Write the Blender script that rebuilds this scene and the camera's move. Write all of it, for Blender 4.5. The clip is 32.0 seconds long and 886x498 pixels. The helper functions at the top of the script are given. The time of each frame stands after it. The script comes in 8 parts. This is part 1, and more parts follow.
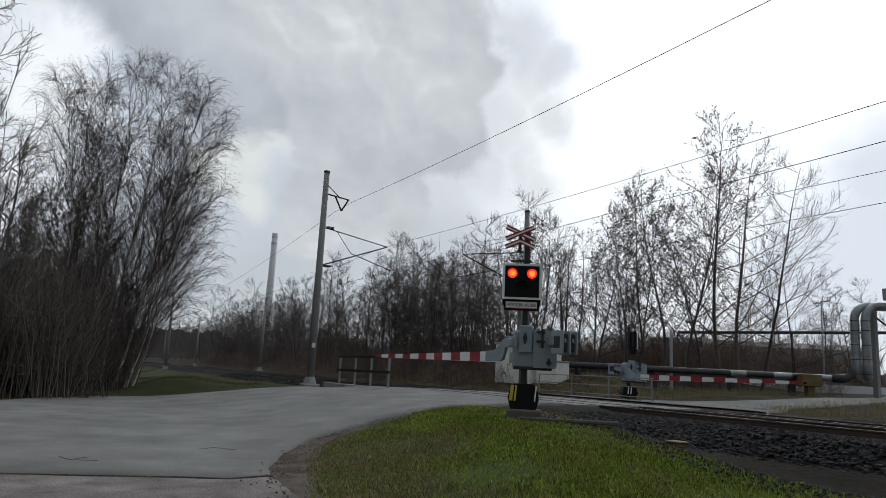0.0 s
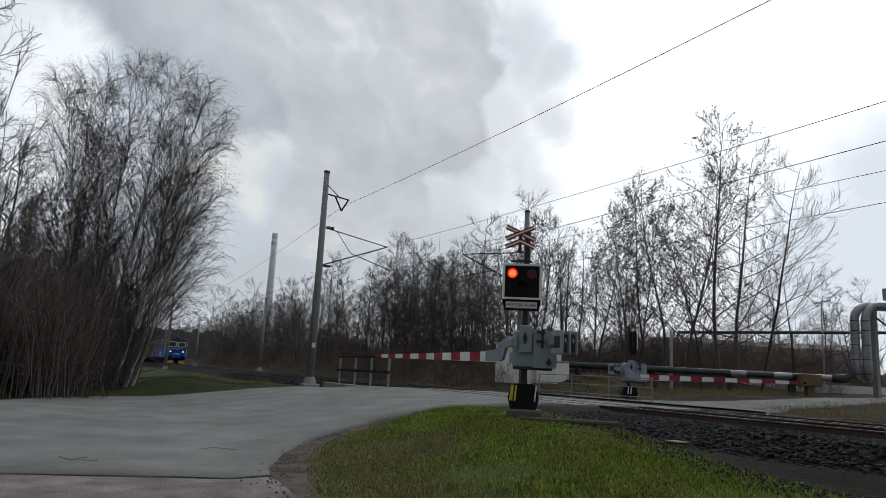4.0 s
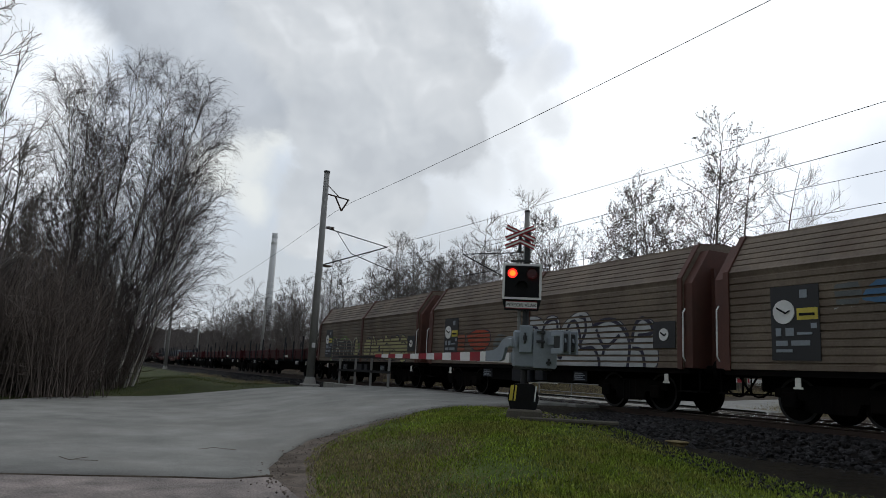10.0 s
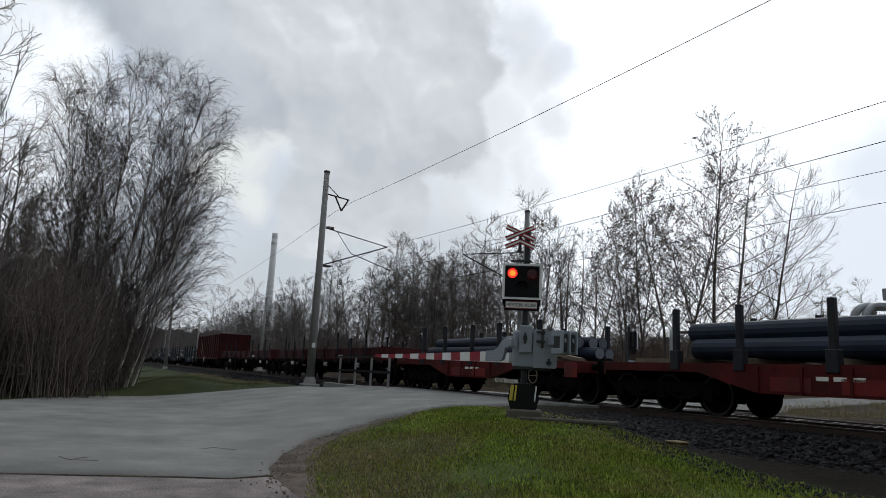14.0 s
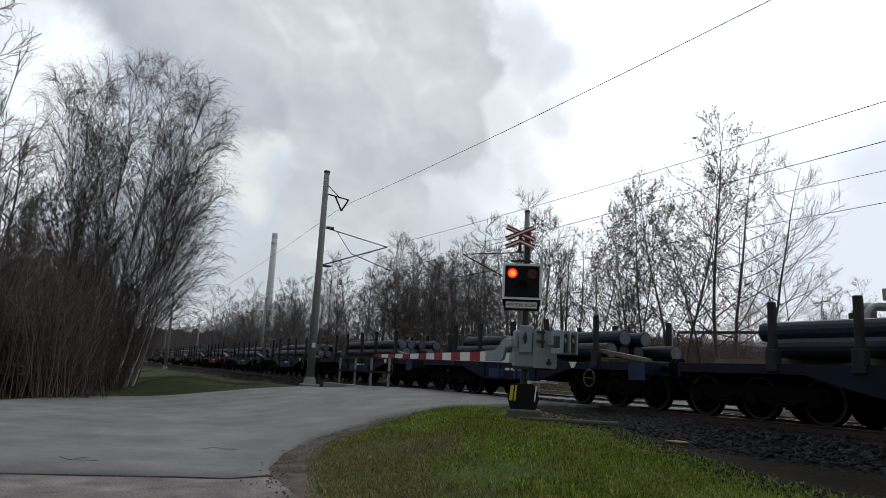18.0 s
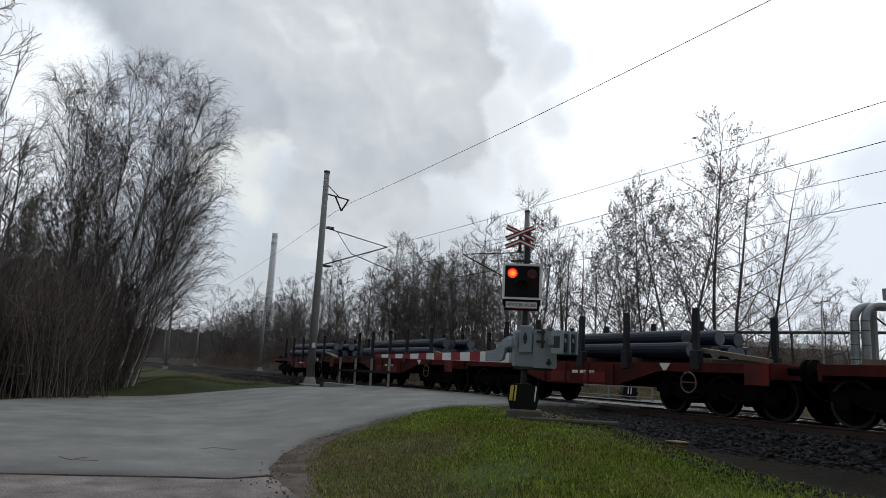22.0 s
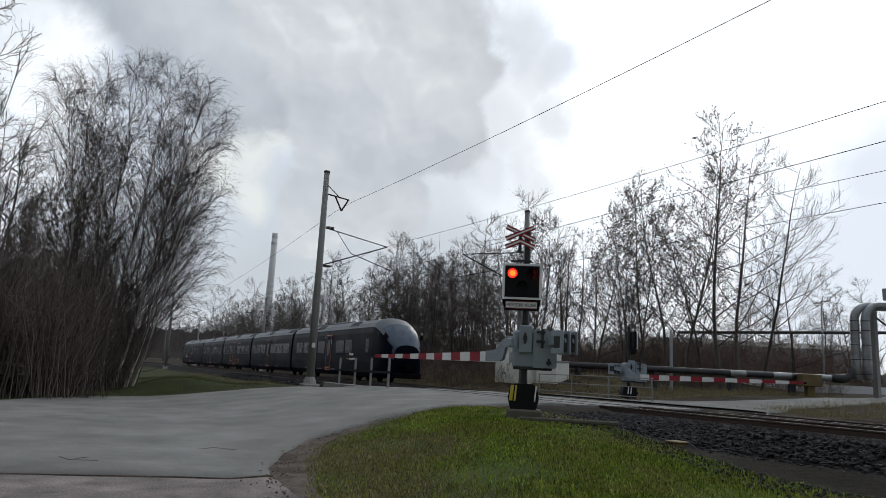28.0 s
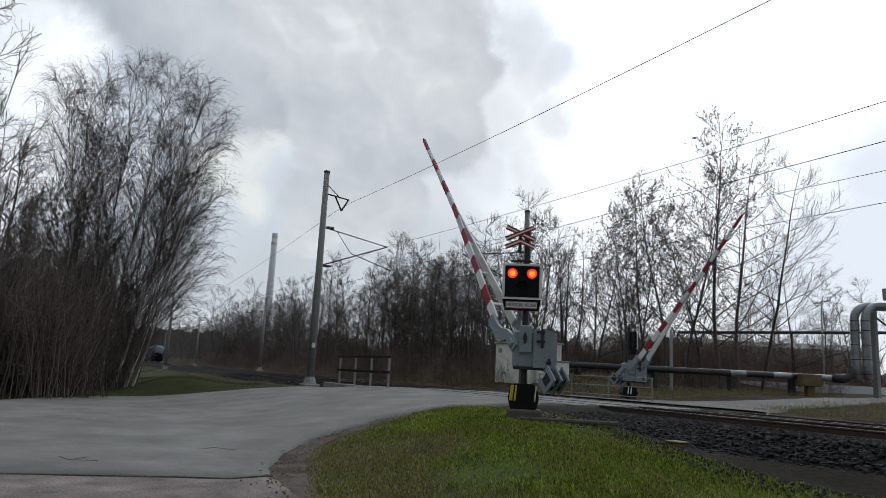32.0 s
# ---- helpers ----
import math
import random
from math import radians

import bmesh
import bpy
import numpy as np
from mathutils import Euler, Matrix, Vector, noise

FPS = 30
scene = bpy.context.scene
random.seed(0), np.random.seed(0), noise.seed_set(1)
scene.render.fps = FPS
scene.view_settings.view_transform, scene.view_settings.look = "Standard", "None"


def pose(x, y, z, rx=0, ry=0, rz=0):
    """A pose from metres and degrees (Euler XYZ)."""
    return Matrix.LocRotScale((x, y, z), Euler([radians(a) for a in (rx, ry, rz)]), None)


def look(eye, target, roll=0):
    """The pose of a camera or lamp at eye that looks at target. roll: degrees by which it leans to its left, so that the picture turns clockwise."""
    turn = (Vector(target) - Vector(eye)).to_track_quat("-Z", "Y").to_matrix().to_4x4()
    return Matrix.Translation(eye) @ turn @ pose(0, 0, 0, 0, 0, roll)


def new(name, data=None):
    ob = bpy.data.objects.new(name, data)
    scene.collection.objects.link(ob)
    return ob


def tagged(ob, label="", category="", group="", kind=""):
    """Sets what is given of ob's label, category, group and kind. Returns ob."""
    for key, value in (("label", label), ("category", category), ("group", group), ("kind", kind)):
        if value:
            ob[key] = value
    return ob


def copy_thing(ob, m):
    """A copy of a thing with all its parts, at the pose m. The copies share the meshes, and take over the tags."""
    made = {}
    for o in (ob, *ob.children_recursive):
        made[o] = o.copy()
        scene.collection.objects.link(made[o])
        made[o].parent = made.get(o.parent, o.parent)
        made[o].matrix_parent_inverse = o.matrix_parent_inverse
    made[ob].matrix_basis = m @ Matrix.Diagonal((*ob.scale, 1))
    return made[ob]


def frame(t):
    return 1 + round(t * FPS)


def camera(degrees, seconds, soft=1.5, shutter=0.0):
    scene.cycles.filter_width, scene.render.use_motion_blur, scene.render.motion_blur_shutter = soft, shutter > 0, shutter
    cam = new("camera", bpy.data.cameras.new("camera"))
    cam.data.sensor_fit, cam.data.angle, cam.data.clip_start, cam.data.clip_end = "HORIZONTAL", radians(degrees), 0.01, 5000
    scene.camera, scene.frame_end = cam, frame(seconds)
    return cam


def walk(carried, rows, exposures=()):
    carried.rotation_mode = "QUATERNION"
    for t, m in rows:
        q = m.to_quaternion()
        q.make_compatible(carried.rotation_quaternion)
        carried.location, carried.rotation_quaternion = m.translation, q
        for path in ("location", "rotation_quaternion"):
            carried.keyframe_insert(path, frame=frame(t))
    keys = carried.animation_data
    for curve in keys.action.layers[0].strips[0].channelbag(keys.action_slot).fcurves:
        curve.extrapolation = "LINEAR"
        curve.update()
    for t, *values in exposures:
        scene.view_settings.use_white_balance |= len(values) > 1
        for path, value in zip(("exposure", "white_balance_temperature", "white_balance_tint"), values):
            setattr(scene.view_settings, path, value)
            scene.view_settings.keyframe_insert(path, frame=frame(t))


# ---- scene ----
EYE = Vector((0.0, -13.927, 0.619))
AHEAD = Vector((-0.87611, 0.44906, 0.17544))
cam = camera(64.52, 32.0, soft=0.6)
walk(cam, [(0.0, look(EYE, EYE + AHEAD * 10, 2.95)), (32.0, look(EYE, EYE + AHEAD * 10, 2.95))], exposures=((0.0, -0.08), (8.0, -0.08), (9.0, 0.04), (32.0, 0.04)))

# ---------------------------------------------------------------- light
SIDE = AHEAD.cross(Vector((0, 0, 1))).normalized()
ABOVE = SIDE.cross(AHEAD).normalized()


def toward(right, up):
    """A direction of the sky, by the tangents right of and above the middle of the view."""
    return (AHEAD + SIDE * right + ABOVE * up).normalized()


SUNWARD = toward(0.36, 0.42)
scene.view_settings.exposure = 0.0

sun = new("sun", bpy.data.lights.new("sun", "SUN"))
sun.data.energy, sun.data.angle, sun.data.color = 0.45, radians(25), (1.0, 0.96, 0.9)
sun.matrix_world = look((0, 0, 60), Vector((0, 0, 60)) - SUNWARD)


class Nodes:
    """A short way to write node trees."""

    def __init__(self, tree):
        self.tree = tree
        tree.nodes.clear()

    def add(self, kind, **put):
        node = self.tree.nodes.new(kind)
        for key, value in put.items():
            if key.startswith("_"):
                node.inputs[int(key[1:])].default_value = value
            else:
                setattr(node, key, value)
        return node

    def link(self, a, b, out=0, at=0):
        self.tree.links.new(a.outputs[out], b.inputs[at])

    def math(self, op, a, b=None, clamp=False):
        node = self.add("ShaderNodeMath", operation=op, use_clamp=clamp)
        for k, v in enumerate((a, b)):
            if v is None:
                continue
            if isinstance(v, (int, float)):
                node.inputs[k].default_value = v
            else:
                self.tree.links.new(v, node.inputs[k])
        return node.outputs[0]

    def noise(self, vec, scale, detail=4.0, rough=0.55, distort=0.0):
        node = self.add("ShaderNodeTexNoise")
        node.inputs["Scale"].default_value, node.inputs["Detail"].default_value = scale, detail
        node.inputs["Roughness"].default_value, node.inputs["Distortion"].default_value = rough, distort
        self.tree.links.new(vec, node.inputs["Vector"])
        return node.outputs["Fac"]

    def ramp(self, fac, stops):
        node = self.add("ShaderNodeValToRGB")
        while len(node.color_ramp.elements) < len(stops):
            node.color_ramp.elements.new(0.5)
        for el, (at, col) in zip(node.color_ramp.elements, stops):
            el.position, el.color = at, (*col, 1) if len(col) == 3 else col
        self.tree.links.new(fac, node.inputs[0])
        return node.outputs[0]

    def mix(self, fac, a, b, blend="MIX"):
        node = self.add("ShaderNodeMix", data_type="RGBA", blend_type=blend)
        for sock, v in ((node.inputs[0], fac), (node.inputs[6], a), (node.inputs[7], b)):
            if isinstance(v, (int, float)):
                sock.default_value = v
            elif isinstance(v, tuple):
                sock.default_value = (*v, 1)
            else:
                self.tree.links.new(v, sock)
        return node.outputs[2]


def build_sky():
    world = bpy.data.worlds.new("sky")
    scene.world = world
    world.use_nodes = True
    n = Nodes(world.node_tree)
    out = n.add("ShaderNodeOutputWorld")
    back = n.add("ShaderNodeBackground")
    n.link(back, out)
    where = n.add("ShaderNodeTexCoord").outputs["Generated"]
    air = n.add("ShaderNodeTexSky", sky_type="NISHITA", sun_disc=False)
    air.sun_elevation = math.asin(SUNWARD.z)
    air.sun_rotation = math.atan2(SUNWARD.x, SUNWARD.y)
    # clouds: slow masses with a finer ripple
    ripple = n.add("ShaderNodeTexNoise")
    ripple.inputs["Scale"].default_value, ripple.inputs["Detail"].default_value = 6.0, 5.0
    n.tree.links.new(where, ripple.inputs["Vector"])
    shift = n.add("ShaderNodeVectorMath", operation="MULTIPLY_ADD")
    n.tree.links.new(ripple.outputs["Color"], shift.inputs[0])
    shift.inputs[1].default_value = (0.10, 0.10, 0.10)
    n.tree.links.new(where, shift.inputs[2])
    warped = shift.outputs[0]

    def depth(right, up, size):
        """1 at the middle of a mass of cloud, 0 at its rim, less than 0 outside."""
        d = n.add("ShaderNodeVectorMath", operation="DISTANCE")
        n.tree.links.new(warped, d.inputs[0])
        d.inputs[1].default_value = toward(right, up) + Vector((0.05, 0.05, 0.05))
        return n.math("SUBTRACT", 1.0, n.math("DIVIDE", d.outputs["Value"], size))

    def masses(items):
        top = depth(*items[0])
        for it in items[1:]:
            top = n.math("MAXIMUM", top, depth(*it))
        return top

    def rim(field, lo, hi, ragged=0.0, amount=1.0):
        if ragged:
            field = n.math("ADD", field, n.math("MULTIPLY", n.math("SUBTRACT", fine, 0.5), ragged))
        m = n.add("ShaderNodeMapRange", interpolation_type="SMOOTHSTEP")
        n.tree.links.new(field, m.inputs[0])
        m.inputs[1].default_value, m.inputs[2].default_value = lo, hi
        m.inputs[3].default_value, m.inputs[4].default_value = 0.0, amount
        return m.outputs[0]

    mass = n.noise(where, 2.6, 4.0, 0.5, 0.6)
    fine = n.noise(where, 11.0, 7.0, 0.62, 0.4)
    cover = n.math("ADD", n.math("MULTIPLY", mass, 0.7), n.math("MULTIPLY", fine, 0.3))
    cloud = n.ramp(cover, [(0.36, (0.46, 0.51, 0.59)), (0.49, (0.66, 0.71, 0.78)), (0.62, (0.90, 0.92, 0.95))])
    glare = rim(masses([(0.42, 0.22, 0.62)]), 0.0, 0.75)
    cloud = n.mix(glare, cloud, (1.10, 1.13, 1.16))
    cloud = n.mix(rim(masses([(0.607, 0.04, 0.137), (0.563, -0.035, 0.153), (0.498, -0.022, 0.097), (0.618, 0.146, 0.089)]), -0.1, 0.7, 0.6, 0.8), cloud, (0.66, 0.71, 0.79))
    cloud = n.mix(rim(masses([(0.094, 0.3, 0.056), (0.152, 0.275, 0.04)]), -0.2, 0.7, 0.9, 0.75), cloud, (0.63, 0.68, 0.77))
    # pale gaps, the dull bank of cloud, and the steam that rises in front of it
    cloud = n.mix(rim(masses([(-0.30, 0.06, 0.12), (-0.30, -0.02, 0.12), (-0.36, -0.05, 0.14)]), -0.1, 0.6, 0.8, 0.8), cloud, (0.56, 0.60, 0.645))
    cloud = n.mix(rim(masses([(-0.284, 0.127, 0.048), (-0.253, 0.149, 0.036), (-0.315, 0.106, 0.04), (-0.273, 0.067, 0.032)]), -0.3, 0.6, 1.0, 0.9), cloud, (0.79, 0.80, 0.77))
    cloud = n.mix(rim(masses([(-0.568, 0.238, 0.06), (-0.593, 0.188, 0.048), (-0.55, 0.279, 0.048)]), -0.3, 0.5, 0.9, 0.95), cloud, (1.0, 1.02, 1.04))

    cloud = n.mix(rim(masses([(-0.115, -0.029, 0.153), (-0.209, -0.074, 0.137), (-0.002, -0.032, 0.105), (-0.11, 0.043, 0.097)]), -0.1, 0.6, 0.7, 0.8), cloud, (0.53, 0.56, 0.59))

    def relief(scale, reach):
        """Light and shade on the billows: how much a swelling rises towards the sun."""
        ahead = n.add("ShaderNodeVectorMath", operation="ADD")
        n.tree.links.new(warped, ahead.inputs[0])
        ahead.inputs[1].default_value = (SUNWARD - AHEAD.normalized()).normalized() * reach
        swell = []
        for at in (warped, ahead.outputs[0]):
            v = n.add("ShaderNodeTexVoronoi", feature="SMOOTH_F1")
            v.inputs["Scale"].default_value, v.inputs["Detail"].default_value, v.inputs["Roughness"].default_value, v.inputs["Smoothness"].default_value = scale, 2.0, 0.5, 0.8
            n.tree.links.new(at, v.inputs["Vector"])
            swell.append(v.outputs["Distance"])
        return n.math("SUBTRACT", swell[1], swell[0])
    dull = n.ramp(n.math("ADD", n.noise(warped, 5.0, 5.0, 0.5), n.math("MULTIPLY", relief(8.0, 0.02), 0.15)), [(0.30, (0.37, 0.395, 0.43)), (0.50, (0.47, 0.495, 0.53)), (0.68, (0.60, 0.625, 0.655))])
    bank = rim(masses([(-0.298, 0.235, 0.105), (-0.287, 0.188, 0.06), (-0.349, 0.289, 0.089), (-0.379, 0.247, 0.056), (-0.422, 0.302, 0.081), (-0.254, 0.181, 0.048), (-0.318, 0.162, 0.036), (-0.45, 0.381, 0.113)]), -0.15, 0.45, 1.3, 0.93)
    cloud = n.mix(bank, cloud, dull)
    light = n.math("ADD", n.math("MULTIPLY", relief(6.0, 0.03), 0.40), n.math("MULTIPLY", relief(16.0, 0.012), 0.22))
    tone = n.math("ADD", n.math("ADD", n.math("MULTIPLY", n.noise(warped, 5.0, 5.0, 0.55), 0.6), 0.20), light)
    billow = n.ramp(tone, [(0.34, (0.50, 0.52, 0.545)), (0.47, (0.57, 0.59, 0.61)), (0.58, (0.635, 0.65, 0.665)), (0.72, (0.78, 0.795, 0.81))])
    cloud = n.mix(rim(masses([(0.042, 0.221, 0.06), (0.076, 0.174, 0.068), (0.111, 0.127, 0.06), (0.048, 0.108, 0.072), (0.002, 0.057, 0.06), (0.121, 0.249, 0.06), (0.077, 0.311, 0.048), (0.137, 0.097, 0.048), (0.164, 0.195, 0.048)]), -0.2, 0.8, 1.5, 0.72), cloud, n.mix(0.35, billow, (0.86, 0.88, 0.90)))
    cloud = n.mix(rim(masses([(-0.194, 0.027, 0.044), (-0.18, 0.068, 0.056), (-0.154, 0.118, 0.064), (-0.174, 0.177, 0.06), (-0.193, 0.233, 0.056), (-0.121, 0.245, 0.093), (-0.212, 0.288, 0.068), (-0.076, 0.166, 0.093), (-0.113, 0.092, 0.076), (-0.051, 0.296, 0.097), (0.001, 0.235, 0.056), (-0.15, 0.34, 0.113), (-0.07, 0.046, 0.052), (-0.019, 0.153, 0.064), (-0.261, 0.318, 0.048), (-0.056, 0.401, 0.121)]), -0.20, 0.12, 0.8, 0.95), cloud, billow)
    # the side of the sky away from the sun is duller
    facing = n.add("ShaderNodeVectorMath", operation="DOT_PRODUCT")
    n.tree.links.new(where, facing.inputs[0])
    facing.inputs[1].default_value = SUNWARD
    dim = n.add("ShaderNodeMapRange", interpolation_type="SMOOTHSTEP")
    n.tree.links.new(facing.outputs["Value"], dim.inputs[0])
    dim.inputs[1].default_value, dim.inputs[2].default_value = -0.5, 0.6
    dim.inputs[3].default_value, dim.inputs[4].default_value = 0.30, 1.0
    cloud = n.mix(1.0, cloud, dim.outputs[0], "MULTIPLY")
    cloud = n.mix(1.0, cloud, (0.975, 1.0, 1.025), "MULTIPLY")
    whole = n.mix(0.004, cloud, air.outputs[0])
    n.tree.links.new(whole, back.inputs[0])
    back.inputs[1].default_value = 1.0


build_sky()

# ---------------------------------------------------------------- materials


def surface(name, colour, rough=0.7, metal=0.0, vary=0.25, scale=3.0, grain=40.0, bump=0.15, dirt=None, dirt_amount=0.35, each=0.0, spec=0.5, glow=None, island=0.0):
    """A worn surface: two sizes of variation, patches of dirt, fine relief."""
    m = bpy.data.materials.new(name)
    m.use_nodes = True
    n = Nodes(m.node_tree)
    out = n.add("ShaderNodeOutputMaterial")
    b = n.add("ShaderNodeBsdfPrincipled")
    n.link(b, out)
    where = n.add("ShaderNodeTexCoord").outputs["Object"]
    big, small = n.noise(where, scale, 3.0), n.noise(where, grain, 2.0)
    f = n.math("ADD", n.math("MULTIPLY", big, 0.65), n.math("MULTIPLY", small, 0.35))
    lo = tuple(max(0.0, c * (1 - vary)) for c in colour)
    hi = tuple(min(1.0, c * (1 + vary)) for c in colour)
    col = n.ramp(f, [(0.32, lo), (0.68, hi)])
    if dirt:
        spots = n.ramp(n.noise(where, scale * 0.6, 5.0, 0.65), [(0.48, (0, 0, 0)), (0.66, (dirt_amount,) * 3)])
        col = n.mix(spots, col, dirt)
    if each:
        info = n.add("ShaderNodeObjectInfo")
        k = n.add("ShaderNodeMapRange")
        n.tree.links.new(info.outputs["Random"], k.inputs[0])
        k.inputs[3].default_value, k.inputs[4].default_value = 1 - each, 1 + each
        hsv = n.add("ShaderNodeHueSaturation")
        n.tree.links.new(k.outputs[0], hsv.inputs["Value"])
        n.tree.links.new(col, hsv.inputs["Color"])
        col = hsv.outputs[0]
    if island:
        shade = n.add("ShaderNodeMapRange")
        n.tree.links.new(n.add("ShaderNodeNewGeometry").outputs["Random Per Island"], shade.inputs[0])
        shade.inputs[3].default_value, shade.inputs[4].default_value = 1 - island, 1 + island
        hsv = n.add("ShaderNodeHueSaturation")
        n.tree.links.new(shade.outputs[0], hsv.inputs["Value"])
        n.tree.links.new(col, hsv.inputs["Color"])
        col = hsv.outputs[0]
    n.tree.links.new(col, b.inputs["Base Color"])
    r = n.add("ShaderNodeMapRange")
    n.tree.links.new(big, r.inputs[0])
    r.inputs[3].default_value, r.inputs[4].default_value = max(0.03, rough - 0.12), min(1.0, rough + 0.12)
    n.tree.links.new(r.outputs[0], b.inputs["Roughness"])
    b.inputs["Metallic"].default_value = metal
    b.inputs["Specular IOR Level"].default_value = spec
    if bump:
        bp = n.add("ShaderNodeBump")
        bp.inputs["Strength"].default_value, bp.inputs["Distance"].default_value = bump, 0.02
        n.tree.links.new(small, bp.inputs["Height"])
        n.tree.links.new(bp.outputs[0], b.inputs["Normal"])
    if glow:
        b.inputs["Emission Color"].default_value, b.inputs["Emission Strength"].default_value = (*glow[:3], 1), glow[3]
    return m


def glass(name, tint=(0.02, 0.025, 0.03), rough=0.08):
    return surface(name, tint, rough, 0.0, 0.2, 2.0, 30.0, 0.0, spec=0.6)


M = dict(
    asphalt=surface("asphalt", (0.215, 0.212, 0.195), 0.9, vary=0.36, scale=0.8, grain=38, bump=0.6, dirt=(0.17, 0.16, 0.145), dirt_amount=0.5, spec=0.25),
    red_asphalt=surface("reddish_asphalt", (0.185, 0.155, 0.14), 0.9, vary=0.75, scale=1.5, grain=32, bump=1.0, dirt=(0.14, 0.125, 0.11)),
    mud=surface("mud", (0.135, 0.11, 0.09), 0.95, vary=0.55, scale=2.5, grain=35, bump=1.0, dirt=(0.045, 0.035, 0.025), dirt_amount=0.85, spec=0.1),
    concrete=surface("concrete", (0.34, 0.33, 0.30), 0.85, vary=0.2, scale=1.5, grain=30, bump=0.3, dirt=(0.16, 0.15, 0.13)),
    old_concrete=surface("old_concrete", (0.12, 0.105, 0.085), 0.9, vary=0.35, scale=2.5, grain=30, bump=0.5, dirt=(0.05, 0.05, 0.03)),
    pole=surface("pole_concrete", (0.27, 0.265, 0.25), 0.85, vary=0.15, scale=0.8, grain=30, bump=0.2, dirt=(0.15, 0.145, 0.14)),
    rail_side=surface("rusty_rail", (0.055, 0.035, 0.026), 0.8, vary=0.3, scale=2, bump=0.2),
    rail_top=surface("polished_rail", (0.55, 0.55, 0.56), 0.22, 1.0, vary=0.1, scale=1, bump=0.0),
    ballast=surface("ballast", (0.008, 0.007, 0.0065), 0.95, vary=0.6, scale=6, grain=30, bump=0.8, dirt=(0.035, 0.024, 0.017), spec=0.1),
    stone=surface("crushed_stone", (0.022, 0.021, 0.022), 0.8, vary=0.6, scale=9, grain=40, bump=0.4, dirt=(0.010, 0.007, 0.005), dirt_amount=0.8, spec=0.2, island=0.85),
    gravel=surface("brown_gravel", (0.15, 0.12, 0.10), 0.9, vary=0.4, scale=9, grain=40, bump=0.3, island=0.6),
    rubber=surface("crossing_panel", (0.10, 0.10, 0.10), 0.7, vary=0.2, scale=2, bump=0.3, dirt=(0.17, 0.16, 0.15)),
    galvanised=surface("galvanised_steel", (0.38, 0.40, 0.41), 0.5, 0.35, vary=0.12, scale=2, bump=0.05, dirt=(0.25, 0.25, 0.24)),
    gate_grey=surface("grey_gate_paint", (0.27, 0.305, 0.34), 0.5, 0.1, vary=0.12, scale=3, bump=0.05, dirt=(0.18, 0.18, 0.17)),
    dark_steel=surface("dark_steel", (0.035, 0.036, 0.038), 0.6, 0.2, vary=0.3, scale=3, bump=0.1),
    black=surface("black_paint", (0.009, 0.009, 0.010), 0.5, vary=0.3, scale=4, bump=0.05, spec=0.15),
    white=surface("white_paint", (0.78, 0.78, 0.76), 0.5, vary=0.06, scale=2, bump=0.03, dirt=(0.55, 0.53, 0.5)),
    red=surface("red_paint", (0.30, 0.010, 0.022), 0.45, vary=0.12, scale=3, bump=0.03, dirt=(0.20, 0.03, 0.04)),
    yellow=surface("yellow_paint", (0.62, 0.50, 0.06), 0.5, vary=0.15, scale=4, bump=0.05, dirt=(0.3, 0.25, 0.08)),
    hut=surface("cream_render", (0.80, 0.79, 0.71), 0.8, vary=0.07, scale=1.5, bump=0.1, dirt=(0.5, 0.48, 0.42)),
    wire=surface("copper_wire", (0.05, 0.05, 0.05), 0.6, 0.5, vary=0.1, bump=0.0),
    insulator=surface("brown_insulator", (0.06, 0.03, 0.02), 0.3, vary=0.1, bump=0.0),
)
def ss(a, b, v):
    """Smooth step from 0 at a to 1 at b."""
    k = min(1.0, max(0.0, (v - a) / (b - a)))
    return k * k * (3 - 2 * k)


def ground_z(x, y):
    """Height of the ground sheet; the rails' tops of the near track are at z = 0."""
    s = -x
    crossing = ss(13.0, 15.5, s) * (1 - ss(29, 34, s))
    shoulder = -0.78 + 0.6 * ss(6.5, 13.5, s) - 0.08 * ss(20, 33, s) - 0.22 * ss(33, 44, s)
    if y < -4.0:
        k = ss(-11.5, -4.0, y)
        z = -0.92 * (1 - k) + shoulder * k
        z += 0.62 * math.exp(-((s - 36) / 5.5) ** 2 - ((y + 9.4) / 1.9) ** 2) * ss(30.5, 34.5, s)      # grassy hump beside the birches
        z += 0.10 * math.exp(-((s - 11) / 3.0) ** 2 - ((y + 6.2) / 1.5) ** 2)
    elif y < 6.6:
        bed = (-0.05 if crossing > 0.5 else -0.5)
        bed = -0.5 + 0.42 * crossing
        z = shoulder + (bed - shoulder) * ss(-4.0, -2.6, y)
    else:
        right = -0.12 + 0.5 * ss(8, 24, y) + 0.4 * ss(24, 45, y)
        left = -0.45 + 1.5 * ss(8.5, 15, y) + 0.9 * ss(15, 40, y)
        away = 8 * ss(13, 20, y)
        k = ss(28 + away, 34 + away, s)
        far = right * (1 - k) + left * k
        bed = -0.5 + 0.42 * crossing
        z = bed + (far - bed) * ss(6.6, 7.6, y)
    return z


# ---------------------------------------------------------------- mesh helpers


def part(name, bm, material, parent=None, label="", smooth=False):
    """Links a bmesh as one mesh object under a thing or a part."""
    me = bpy.data.meshes.new(name)
    bm.to_mesh(me)
    bm.free()
    me.materials.append(material)
    if smooth:
        for p in me.polygons:
            p.use_smooth = True
    ob = new(name, me)
    if parent:
        ob.parent = parent
    if label:
        ob["label"] = label
    return ob


